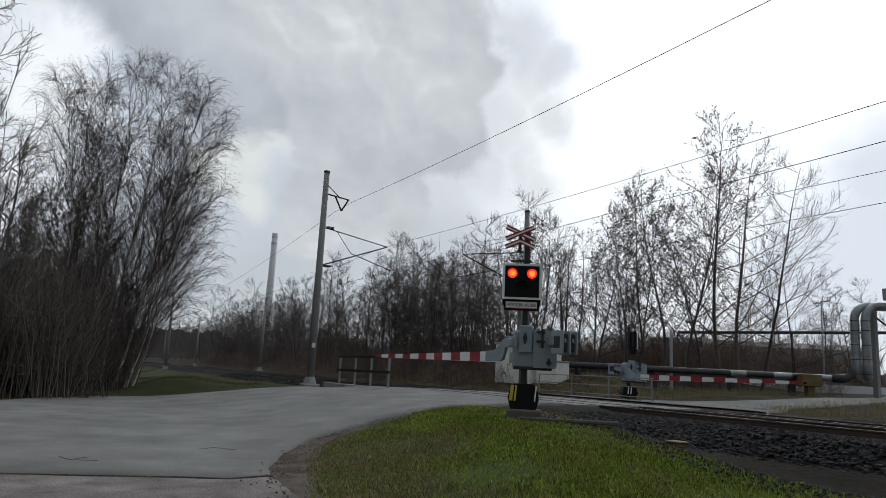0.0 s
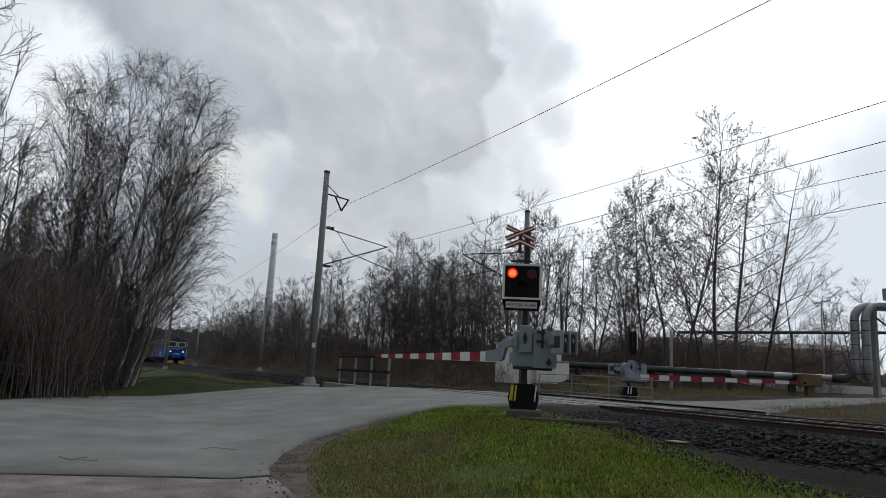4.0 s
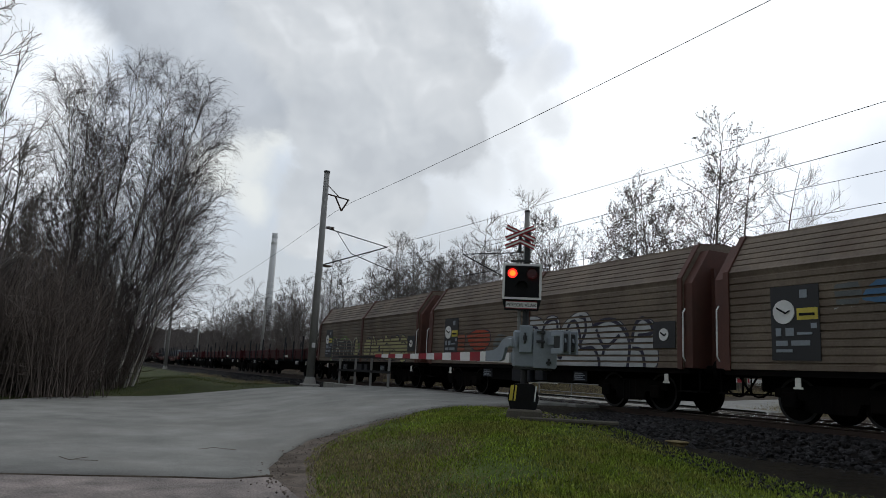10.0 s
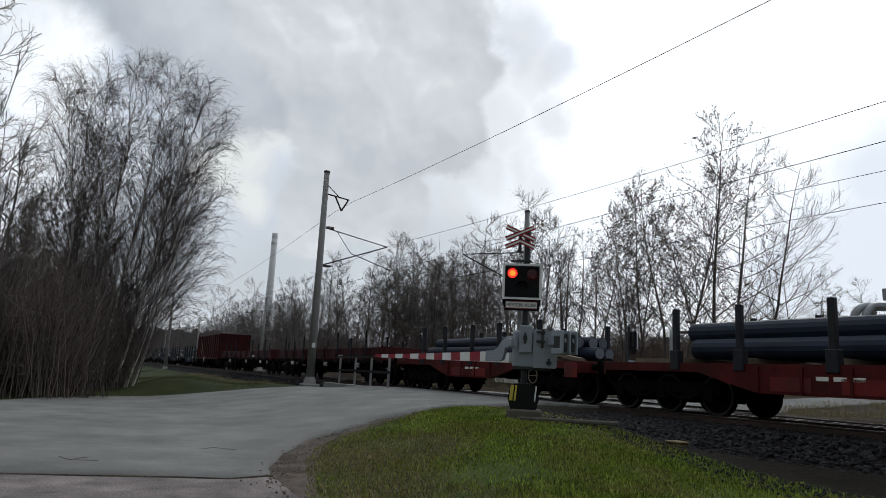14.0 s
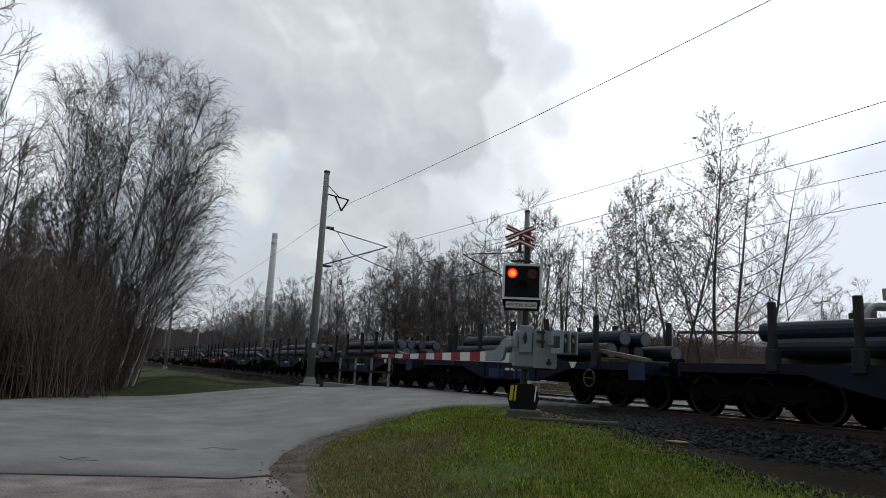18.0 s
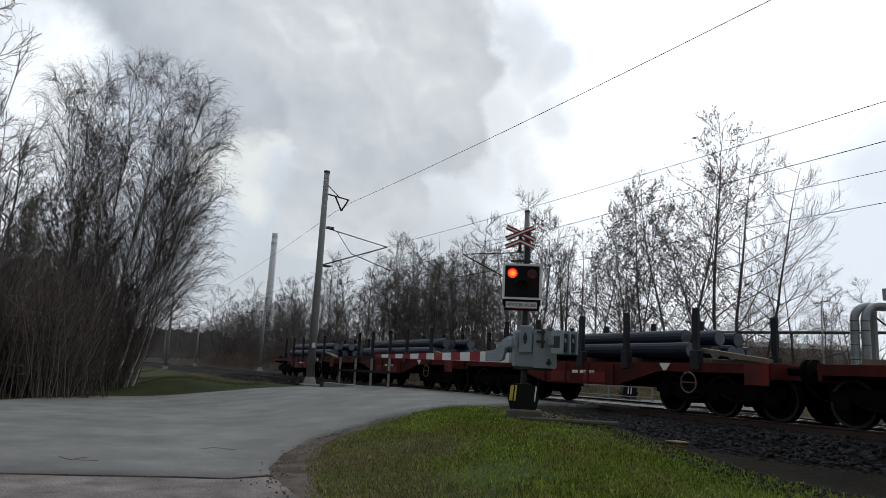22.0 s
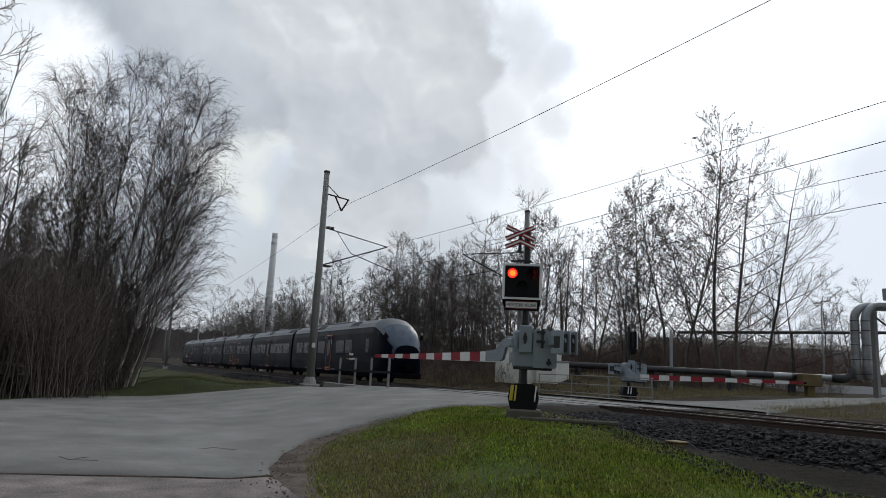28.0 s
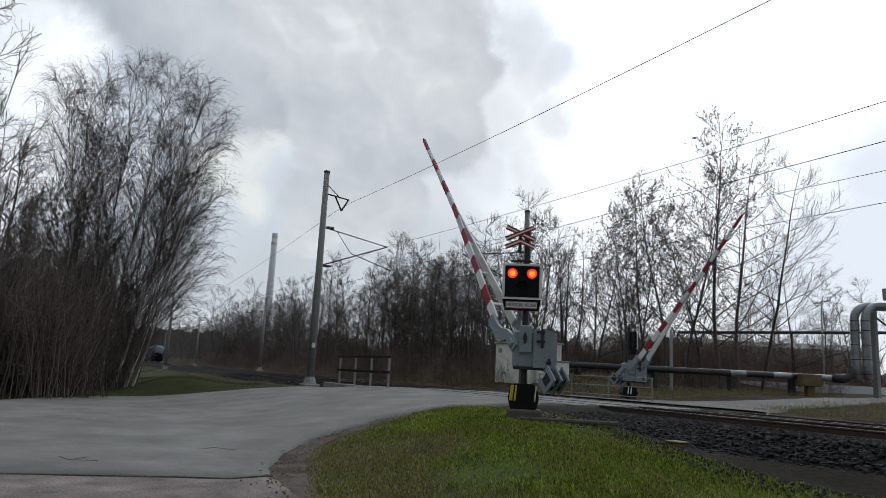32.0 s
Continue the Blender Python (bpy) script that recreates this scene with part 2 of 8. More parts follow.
def thing(name, at, label, category, group="", kind=""):
    """An empty at a thing's base, to carry its parts."""
    root = new(name)
    root.empty_display_size = 0.2
    if isinstance(at, Matrix):
        root.matrix_basis = at
    else:
        root.location = at
    return tagged(root, label, category, group, kind)


def box(bm, x0, y0, z0, x1, y1, z1, bevel=0.0, m=None):
    vs = [bm.verts.new((x, y, z)) for x in (x0, x1) for y in (y0, y1) for z in (z0, z1)]
    fs = [bm.faces.new([vs[i] for i in q]) for q in ((0, 1, 3, 2), (4, 6, 7, 5), (0, 4, 5, 1), (2, 3, 7, 6), (0, 2, 6, 4), (1, 5, 7, 3))]
    if m:
        for v in vs:
            v.co = m @ v.co
    if bevel:
        es = {e for f in fs for e in f.edges}
        bmesh.ops.bevel(bm, geom=list(es), offset=bevel, segments=1, affect="EDGES")
    return bm


def rod(bm, a, b, r0, r1=None, sides=8, caps=True):
    """A straight round bar from a to b."""
    a, b = Vector(a), Vector(b)
    r1 = r0 if r1 is None else r1
    w = (b - a).normalized()
    u = w.orthogonal().normalized()
    v = w.cross(u)
    rings = []
    for p, r in ((a, r0), (b, r1)):
        rings.append([bm.verts.new(p + (u * math.cos(k * math.tau / sides) + v * math.sin(k * math.tau / sides)) * r) for k in range(sides)])
    for k in range(sides):
        bm.faces.new((rings[0][k], rings[0][(k + 1) % sides], rings[1][(k + 1) % sides], rings[1][k]))
    if caps:
        bm.faces.new(rings[0][::-1])
        bm.faces.new(rings[1])
    return bm


def tube(bm, pts, r, sides=6, close=False):
    """A bent round bar through points."""
    pts = [Vector(p) for p in pts]
    rings = []
    for i, p in enumerate(pts):
        d = (pts[min(i + 1, len(pts) - 1)] - pts[max(i - 1, 0)]).normalized()
        u = d.cross(Vector((0.31, 0.52, 0.79)))
        u = u.normalized() if u.length > 1e-4 else d.orthogonal().normalized()
        w = d.cross(u)
        rings.append([bm.verts.new(p + (u * math.cos(k * math.tau / sides) + w * math.sin(k * math.tau / sides)) * r) for k in range(sides)])
    for a, b in zip(rings, rings[1:]):
        for k in range(sides):
            bm.faces.new((a[k], a[(k + 1) % sides], b[(k + 1) % sides], b[k]))
    bm.faces.new(rings[0][::-1])
    bm.faces.new(rings[-1])
    return bm


def prism(bm, outline, a, b, axis="y"):
    """An outline of (u, v) pushed from a to b along an axis: y (u = x), x (u = y) or z (u, v = x, y)."""
    def at(u, v, w):
        return {"y": (u, w, v), "x": (w, u, v), "z": (u, v, w)}[axis]
    lo = [bm.verts.new(at(u, v, a)) for u, v in outline]
    hi = [bm.verts.new(at(u, v, b)) for u, v in outline]
    k = len(outline)
    for i in range(k):
        bm.faces.new((lo[i], lo[(i + 1) % k], hi[(i + 1) % k], hi[i]))
    bm.faces.new(lo[::-1])
    bm.faces.new(hi)
    bmesh.ops.recalc_face_normals(bm, faces=bm.faces)
    return bm


def one(name, make, material, parent=None, label="", smooth=False):
    bm = bmesh.new()
    make(bm)
    return part(name, bm, material, parent, label, smooth)


def loft(name, rows, material, lift=0.0, parent=None):
    """A sheet through rows of points."""
    bm = bmesh.new()
    grid = [[bm.verts.new(p) for p in row] for row in rows]
    for a, b in zip(grid, grid[1:]):
        for i in range(len(a) - 1):
            bm.faces.new((a[i], a[i + 1], b[i + 1], b[i]))
    bmesh.ops.recalc_face_normals(bm, faces=bm.faces)
    return part(name, bm, material, parent, smooth=True)


# ---------------------------------------------------------------- ground, road, tracks
TRACK2_Y, TRACK2_Z = 3.915, -0.073


def steps(*spans):
    out = []
    for a, b, d in spans:
        k = max(1, round((b - a) / d))
        out += [a + (b - a) * i / k for i in range(k)]
    return out + [spans[-1][1]]


def build_ground():
    xs = steps((-2600, -700, 380), (-700, -200, 60), (-200, -80, 6), (-80, -48, 1.5), (-48, 6, 0.5), (6, 40, 3), (40, 700, 80), (700, 2600, 380))
    ys = steps((-2600, -500, 420), (-500, -60, 60), (-60, -18, 4), (-18, 9, 0.5), (9, 50, 2), (50, 200, 25), (200, 700, 100), (700, 2600, 380))
    bm = bmesh.new()
    grid = []
    for x in xs:
        row = []
        for y in ys:
            z = ground_z(x, y)
            if -60 < x < 8 and not -4.2 < y < 7.2:
                z += 0.045 * noise.noise(Vector((x * 0.7, y * 0.7, 0))) + 0.02 * noise.noise(Vector((x * 2.3, y * 2.3, 4)))
            row.append(bm.verts.new((x, y, z)))
        grid.append(row)
    for a, b in zip(grid, grid[1:]):
        for i in range(len(ys) - 1):
            bm.faces.new((a[i], b[i], b[i + 1], a[i + 1]))
    m = bpy.data.materials.new("ground")
    m.use_nodes = True
    n = Nodes(m.node_tree)
    out = n.add("ShaderNodeOutputMaterial")
    b = n.add("ShaderNodeBsdfPrincipled")
    n.link(b, out)
    where = n.add("ShaderNodeTexCoord").outputs["Object"]
    sep = n.add("ShaderNodeSeparateXYZ")
    n.tree.links.new(where, sep.inputs[0])
    patches, fine = n.noise(where, 0.55, 4.0, 0.6), n.noise(where, 9.0, 4.0, 0.7)
    f = n.math("ADD", n.math("MULTIPLY", patches, 0.6), n.math("MULTIPLY", fine, 0.4))
    green = n.ramp(f, [(0.34, (0.03, 0.044, 0.009)), (0.54, (0.07, 0.10, 0.018)), (0.70, (0.14, 0.125, 0.045))])
    dry = n.ramp(f, [(0.32, (0.015, 0.011, 0.008)), (0.5, (0.04, 0.029, 0.018)), (0.68, (0.09, 0.07, 0.04))])
    away = n.add("ShaderNodeMapRange", interpolation_type="SMOOTHSTEP")
    n.tree.links.new(sep.outputs[0], away.inputs[0])
    away.inputs[1].default_value, away.inputs[2].default_value = -22.0, -29.0
    green = n.mix(away.outputs[0], green, n.ramp(f, [(0.34, (0.022, 0.028, 0.009)), (0.54, (0.045, 0.055, 0.016)), (0.70, (0.09, 0.07, 0.03))]))
    side = n.add("ShaderNodeMapRange", interpolation_type="SMOOTHSTEP")
    n.tree.links.new(n.math("ADD", sep.outputs[1], n.math("MULTIPLY", patches, 2.0)), side.inputs[0])
    side.inputs[1].default_value, side.inputs[2].default_value = -3.75, -2.75
    beyond = n.add("ShaderNodeMapRange", interpolation_type="SMOOTHSTEP")
    n.tree.links.new(sep.outputs[1], beyond.inputs[0])
    beyond.inputs[1].default_value, beyond.inputs[2].default_value = 5.0, 7.0
    earth = n.ramp(f, [(0.32, (0.007, 0.0055, 0.004)), (0.5, (0.016, 0.0125, 0.0085)), (0.68, (0.034, 0.029, 0.016))])
    dry = n.mix(beyond.outputs[0], earth, dry)
    col = n.mix(side.outputs[0], green, dry)
    n.tree.links.new(col, b.inputs["Base Color"])
    b.inputs["Roughness"].default_value = 0.95
    b.inputs["Specular IOR Level"].default_value = 0.15
    bp = n.add("ShaderNodeBump")
    bp.inputs["Strength"].default_value, bp.inputs["Distance"].default_value = 0.8, 0.05
    n.tree.links.new(fine, bp.inputs["Height"])
    n.tree.links.new(bp.outputs[0], b.inputs["Normal"])
    tagged(part("ground", bm, m, smooth=True), "grass verge and brown winter scrubland round the tracks", "ground", kind="structure")


def resample(pts, k):
    d = [0.0]
    for a, b in zip(pts, pts[1:]):
        d.append(d[-1] + math.dist(a, b))
    out = []
    for i in range(k):
        t = d[-1] * i / (k - 1)
        j = max(q for q in range(len(d) - 1) if d[q] <= t + 1e-9)
        f = (t - d[j]) / (d[j + 1] - d[j])
        out.append(tuple(p + (q - p) * f for p, q in zip(pts[j], pts[j + 1])))
    return out


def sheet_between(name, left, right, material, label, category, lift=0.06, across=22, along=60, rough=0.0, parent=None):
    a, b = resample(left, along), resample(right, along)
    rows = []
    for p, q in zip(a, b):
        row = []
        for i in range(across + 1):
            f = min(0.997, max(0.003, (i - 1) / (across - 2))) if 0 < i < across else i / across
            x, y = p[0] + (q[0] - p[0]) * f, p[1] + (q[1] - p[1]) * f
            if rough and i in (0, across):
                x += rough * noise.noise(Vector((x * 1.7, y * 1.7, 1)))
                y += rough * noise.noise(Vector((x * 1.7, y * 1.7, 9)))
            edge = -0.10 if i in (0, across) else 0.0
            row.append((x, y, max(ground_z(x, y), -5) + lift + edge))
        rows.append(row)
    return tagged(loft(name, rows, material), label, category, kind="structure")


def build_roads():
    sheet_between("road", [(-21.5, -40.0), (-22.6, -19.5), (-25.6, -16.0), (-28.2, -14.7), (-30.3, -13.0), (-31.2, -11.1), (-31.3, -9.3), (-31.3, -6.8), (-30.4, -4.6), (-28.6, -2.9), (-27.9, -1.62)],
                  [(-13.0, -40.0), (-11.1, -16.0), (-10.5, -14.5), (-9.96, -12.6), (-9.7, -11.9), (-9.9, -11.3), (-10.83, -11.1), (-12.35, -10.42), (-13.69, -9.6), (-14.25, -8.8), (-15.0, -7.75), (-15.5, -6.7), (-16.25, -5.1), (-16.4, -3.4), (-16.0, -1.62)],
                  M["asphalt"], "worn grey asphalt road that rises to the level crossing", "road", rough=0.08, along=110)
    sheet_between("dirt_edge", [(-8.2, -11.5), (-9.2, -11.4), (-10.2, -11.35), (-11.2, -11.2), (-12.6, -10.5), (-13.9, -9.7), (-14.5, -8.9), (-15.2, -7.8), (-15.7, -6.8), (-16.4, -5.2), (-16.5, -3.5)],
                  [(-7.9, -11.1), (-8.6, -11.05), (-9.7, -10.75), (-11.0, -10.35), (-12.3, -9.8), (-13.5, -8.95), (-14.1, -8.25), (-14.8, -7.35), (-15.4, -6.3), (-16.0, -5.05), (-16.0, -3.5)],
                  M["mud"], "muddy gravel edge between road and grass", "road edge", lift=0.022, across=6, along=90, rough=0.22)
    sheet_between("pavement", [(-14.0, -40), (-12.2, -16), (-11.0, -11.6), (-9.6, -11.3)], [(-2.0, -40), (-2.0, -16), (-2.0, -12.3), (-5.0, -11.6)],
                  M["red_asphalt"], "coarse reddish asphalt strip in the foreground", "road", lift=0.045, across=10, along=24)
    for pts in (((-12.1, -13.9), (-11.72, -13.78), (-11.66, -13.6), (-11.6, -13.4)), ((-11.8, -13.7), (-12.0, -13.52)), ((-12.95, -11.8), (-13.2, -11.5), (-12.8, -11.2))):
        crack = one("road_crack", lambda bm: tube(bm, [(x, y, ground_z(x, y) + 0.056) for x, y in resample(pts, 14)], 0.012, 5), M["mud"])
        tagged(crack, "short dark crack in the asphalt", "road crack", kind="structure")
    joint = one("road_joint", lambda bm: tube(bm, [(x, y, -0.868 + 0.006 * math.sin(7 * y)) for x, y in ((-11.13, -16.0), (-10.53, -14.5), (-10.25, -13.6), (-9.99, -12.6), (-9.75, -11.9), (-9.93, -11.28))], 0.017, 5), M["mud"])
    tagged(joint, "dark dirt-filled joint between two layers of asphalt", "road joint", kind="structure")
    sheet_between("far_road", [(-27.6, 5.5), (-25.3, 7.5), (-23.5, 11.0), (-23.5, 18.0), (-26.0, 27.0), (-29.0, 35.0), (-38.0, 60.0)],
                  [(-15.2, 5.5), (-16.3, 7.5), (-18.3, 10.8), (-19.1, 14.7), (-20.2, 20.0), (-23.0, 29.0), (-31.0, 60.0)],
                  M["asphalt"], "narrow asphalt road leading away behind the level crossing", "road", rough=0.2)


def rail_outline(y):
    return [(y - 0.07, -0.17), (y + 0.07, -0.17), (y + 0.07, -0.155), (y + 0.012, -0.135), (y + 0.012, -0.045), (y + 0.036, -0.03), (y + 0.036, -0.002), (y - 0.036, -0.002),
            (y - 0.036, -0.03), (y - 0.012, -0.045), (y - 0.012, -0.135), (y - 0.07, -0.155)]


def build_track(y, z, name, x0=-700.0, x1=1000.0):
    root = thing(name, (0, y, z), "railway track with rusty rails on dark ballast", "railway track", kind="structure")
    for o in (-0.7535, 0.7535):
        rail = one("rail", lambda bm: prism(bm, rail_outline(o), x0, x1, "x"), M["rail_side"], root)
        one("rail_head", lambda bm: box(bm, x0, o - 0.034, -0.004, x1, o + 0.034, 0.0), M["rail_top"], rail)
    return root


def build_ballast():
    """Heaped stone under each track, with loose stones on the shoulder that faces the road."""
    for lo, hi, name in ((-700.0, -28.6, "ballast_bed_far"), (-15.4, 640.0, "ballast_bed_near")):
        rows = []
        for x in (steps((lo, -120, 60), (-120, -28.6, 1.2)) if lo < -100 else steps((lo, 6, 0.5), (6, 60, 6), (60, 640, 60))):
            row = []
            drop = ground_z(x, -4.2) - 0.1
            for y, z in ((-3.9, drop), (-3.3, drop * 0.72 - 0.1), (-2.7, drop * 0.4 - 0.14), (-2.0, -0.2), (-0.9, -0.19), (0.9, -0.19), (1.9, -0.25), (3.0, -0.27), (4.8, -0.27), (5.7, -0.3), (6.6, -0.5), (7.6, ground_z(x, 7.6) - 0.12)):
                k = 0.05 if abs(x) < 60 and abs(y) > 1 else 0.0
                row.append((x, y, z + k * noise.noise(Vector((x * 2.1, y * 2.1, 0)))))
            rows.append(row)
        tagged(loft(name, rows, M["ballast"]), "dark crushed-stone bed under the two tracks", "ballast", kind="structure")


def build_crossing():
    """Panels between and beside the rails where the road passes."""
    for nm, y0, y1, z in (("crossing_edge", -1.62, -0.80, -0.012), ("crossing_infill", -0.66, 0.66, -0.012), ("crossing_middle", 0.80, 3.10, -0.03), ("crossing_infill", 3.26, 4.57, -0.085), ("crossing_edge", 4.72, 5.52, -0.085)):
        root = thing(nm, (0, 0, 0), "grey crossing panels laid level with the rails", "crossing panel", kind="structure")
        k = 8
        for i in range(k):
            x0, x1 = -27.9 + 12.3 * i / k, -27.9 + 12.3 * (i + 1) / k
            one("panel", lambda bm: box(bm, x0 + 0.008, y0, z - 0.15, x1 - 0.008, y1, z, 0.01), M["rubber"] if "infill" in nm else M["asphalt"], root)


build_ground()
build_roads()
near_track = build_track(0.0, 0.0, "track_near")
far_track = build_track(TRACK2_Y, TRACK2_Z, "track_far")
build_ballast()
build_crossing()

# ---------------------------------------------------------------- rolling stock
T = dict(
    loco_blue=surface("loco_blue", (0.002, 0.085, 0.46), 0.5, vary=0.12, scale=1.2, grain=25, bump=0.03, dirt=(0.006, 0.05, 0.22), dirt_amount=0.4, spec=0.12),
    plough=surface("plough_yellow", (0.46, 0.29, 0.02), 0.6, vary=0.2, scale=3, bump=0.1, dirt=(0.2, 0.13, 0.03)),
    loco_navy=surface("loco_navy", (0.006, 0.010, 0.022), 0.55, vary=0.2, scale=1.5, grain=25, bump=0.03, dirt=(0.011, 0.013, 0.018), dirt_amount=0.4, spec=0.15),
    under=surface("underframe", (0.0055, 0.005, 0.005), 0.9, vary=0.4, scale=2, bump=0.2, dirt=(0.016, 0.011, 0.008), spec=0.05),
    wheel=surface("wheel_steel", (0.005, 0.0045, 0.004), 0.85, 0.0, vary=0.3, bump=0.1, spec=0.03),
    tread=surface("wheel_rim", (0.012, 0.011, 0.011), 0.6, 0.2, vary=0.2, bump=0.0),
    hood=surface("hood_sheet", (0.145, 0.112, 0.082), 0.75, vary=0.38, scale=0.9, grain=18, bump=0.2, dirt=(0.075, 0.045, 0.03), dirt_amount=0.6, each=0.15),
    hood_end=surface("hood_end", (0.095, 0.036, 0.025), 0.7, vary=0.3, scale=1.5, bump=0.2, dirt=(0.05, 0.03, 0.02)),
    oxide=surface("oxide_red", (0.062, 0.0105, 0.0125), 0.75, vary=0.3, scale=1.3, grain=20, bump=0.15, dirt=(0.022, 0.009, 0.009), dirt_amount=0.6, each=0.12, spec=0.2),
    flat_blue=surface("flat_wagon_blue", (0.008, 0.013, 0.028), 0.65, vary=0.35, scale=1.5, bump=0.15, dirt=(0.014, 0.013, 0.014), dirt_amount=0.6, spec=0.15),
    flat_red=surface("flat_wagon_red", (0.085, 0.009, 0.008), 0.65, vary=0.4, scale=1.5, bump=0.15, dirt=(0.022, 0.010, 0.008), dirt_amount=0.7, spec=0.15),
    fresh_red=surface("fresh_red_paint", (0.16, 0.016, 0.014), 0.6, vary=0.3, scale=2, bump=0.1, dirt=(0.05, 0.02, 0.015), dirt_amount=0.6, spec=0.2),
    fresh_blue=surface("fresh_blue_paint", (0.018, 0.045, 0.11), 0.6, vary=0.3, scale=2, bump=0.1, dirt=(0.02, 0.03, 0.05), dirt_amount=0.7, spec=0.2),
    bar=surface("rolled_steel", (0.012, 0.017, 0.032), 0.6, 0.0, vary=0.3, scale=1.5, bump=0.1, dirt=(0.018, 0.018, 0.022), each=0.3, spec=0.25),
    bar_end=surface("cut_steel_end", (0.12, 0.13, 0.15), 0.5, 0.4, vary=0.3, scale=6, bump=0.1, each=0.3),
    stake=surface("stake_steel", (0.022, 0.024, 0.029), 0.65, 0.1, vary=0.3, scale=3, bump=0.15, dirt=(0.045, 0.038, 0.036), spec=0.2),
    timber=surface("timber", (0.16, 0.12, 0.08), 0.85, vary=0.3, scale=3, bump=0.3),
    unit_black=surface("unit_black", (0.004, 0.005, 0.012), 0.45, vary=0.2, scale=1, bump=0.0, spec=0.05),
    unit_roof=surface("unit_roof_grey", (0.10, 0.11, 0.125), 0.5, 0.1, vary=0.2, scale=1, bump=0.05, dirt=(0.09, 0.09, 0.095)),
    unit_glass=surface("unit_glass", (0.010, 0.014, 0.02), 0.25, vary=0.2, scale=2, bump=0.0, spec=0.2),
    # bluish base colour stands in for sky reflected in the windscreen
    screen=surface("windscreen_glass", (0.045, 0.07, 0.105), 0.2, vary=0.2, scale=2.0, bump=0.0, spec=0.45),
    pane=glass("dark_pane", (0.03, 0.036, 0.04), 0.1),
    orange=surface("orange_paint", (0.62, 0.13, 0.04), 0.5, vary=0.1, bump=0.0),
    rust_text=surface("faded_orange", (0.24, 0.07, 0.035), 0.6, vary=0.2, bump=0.0),
    lamp_white=surface("lit_headlamp", (0.9, 0.9, 0.9), 0.3, vary=0.0, bump=0.0, glow=(1.0, 0.97, 0.92, 5.0)),
    lamp_red=surface("lit_tail_lamp", (0.8, 0.05, 0.03), 0.3, vary=0.0, bump=0.0, glow=(1.0, 0.12, 0.08, 0.5)),
    lilac=surface("lilac_spray", (0.20, 0.17, 0.55), 0.6, vary=0.25, scale=2, bump=0.05, dirt=(0.14, 0.11, 0.32)),
    outline=surface("dark_spray", (0.012, 0.010, 0.03), 0.6, vary=0.2, bump=0.0),
    silver=surface("silver_spray", (0.42, 0.43, 0.43), 0.6, vary=0.2, scale=2, bump=0.0, dirt=(0.3, 0.28, 0.26)),
    scarlet=surface("scarlet_spray", (0.34, 0.045, 0.015), 0.6, vary=0.25, scale=2, bump=0.0),
    dull_spray=surface("dull_grey_spray", (0.10, 0.11, 0.11), 0.6, vary=0.3, scale=2, bump=0.0),
    lemon=surface("lemon_spray", (0.38, 0.35, 0.16), 0.6, vary=0.25, scale=2, bump=0.0),
    sky_spray=surface("blue_spray", (0.05, 0.13, 0.24), 0.6, vary=0.25, scale=2, bump=0.0),
    lime=surface("lime_spray", (0.13, 0.20, 0.04), 0.6, vary=0.3, scale=2, bump=0.0),
    cream=surface("cream_spray", (0.42, 0.40, 0.30), 0.6, vary=0.2, scale=2, bump=0.0),
    umber=surface("umber_spray", (0.022, 0.018, 0.017), 0.6, vary=0.3, scale=2, bump=0.0),
    panel=surface("black_panel", (0.02, 0.02, 0.022), 0.6, vary=0.2, bump=0.0),
)
MOVES = []      # (thing, metres behind the buffers of the leading engine)
UNIT = []       # things that ride with the passenger train


def shared(name, mesh, parent, m=Matrix.Identity(4)):
    ob = new(name, mesh)
    ob.parent = parent
    ob.matrix_basis = m
    return ob


def mesh_of(make, *materials, smooth=False):
    bm = bmesh.new()
    make(bm)
    me = bpy.data.meshes.new("piece")
    bm.to_mesh(me)
    bm.free()
    for m in materials:
        me.materials.append(m)
    if smooth:
        for p in me.polygons:
            p.use_smooth = True
    return me


def wheel_mesh(r):
    def make(bm):
        rod(bm, (0, -0.065, 0), (0, 0.03, 0), r, r, 20)
        rod(bm, (0, 0.03, 0), (0, 0.065, 0), r + 0.028, r + 0.028, 20)
        rod(bm, (0, -0.10, 0), (0, -0.065, 0), 0.12, 0.14, 10)
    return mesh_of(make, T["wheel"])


def tyre_mesh(r):
    def make(bm):
        k = 24
        for i in range(k):
            a, b = i * math.tau / k, (i + 1) * math.tau / k
            v = [bm.verts.new((q * math.cos(t), -0.068, q * math.sin(t))) for q, t in ((r - 0.06, a), (r, a), (r, b), (r - 0.06, b))]
            bm.faces.new(v)
    return mesh_of(make, T["tread"])


WHEEL = {r: (wheel_mesh(r), tyre_mesh(r)) for r in (0.46, 0.6)}


def frame_make(half, r):
    def make(bm):
        for y in (-1.02, 1.02):
            prism(bm, [(-half - 0.35, r + 0.05), (-half - 0.35, r + 0.22), (-half + 0.3, r + 0.3), (half - 0.3, r + 0.3), (half + 0.35, r + 0.22), (half + 0.35, r + 0.05),
                       (half - 0.35, r + 0.0), (0.45, r - 0.22), (-0.45, r - 0.22), (-half + 0.35, r + 0.0)], y - 0.05, y + 0.05)
            for x in (-half, half):
                box(bm, x - 0.16, y - 0.12, r - 0.16, x + 0.16, y + 0.1, r + 0.16, 0.03)
            for x in (-0.22, 0.0, 0.22):
                rod(bm, (x, y, r - 0.2), (x, y, r + 0.28), 0.07, 0.07, 8)
        box(bm, -0.3, -1.0, r - 0.05, 0.3, 1.0, r + 0.25)
        for x in (-half + r * 0.6, half - r * 0.6):
            box(bm, x - 0.05, -0.95, r - 0.2, x + 0.05, 0.95, r + 0.05)
    return make


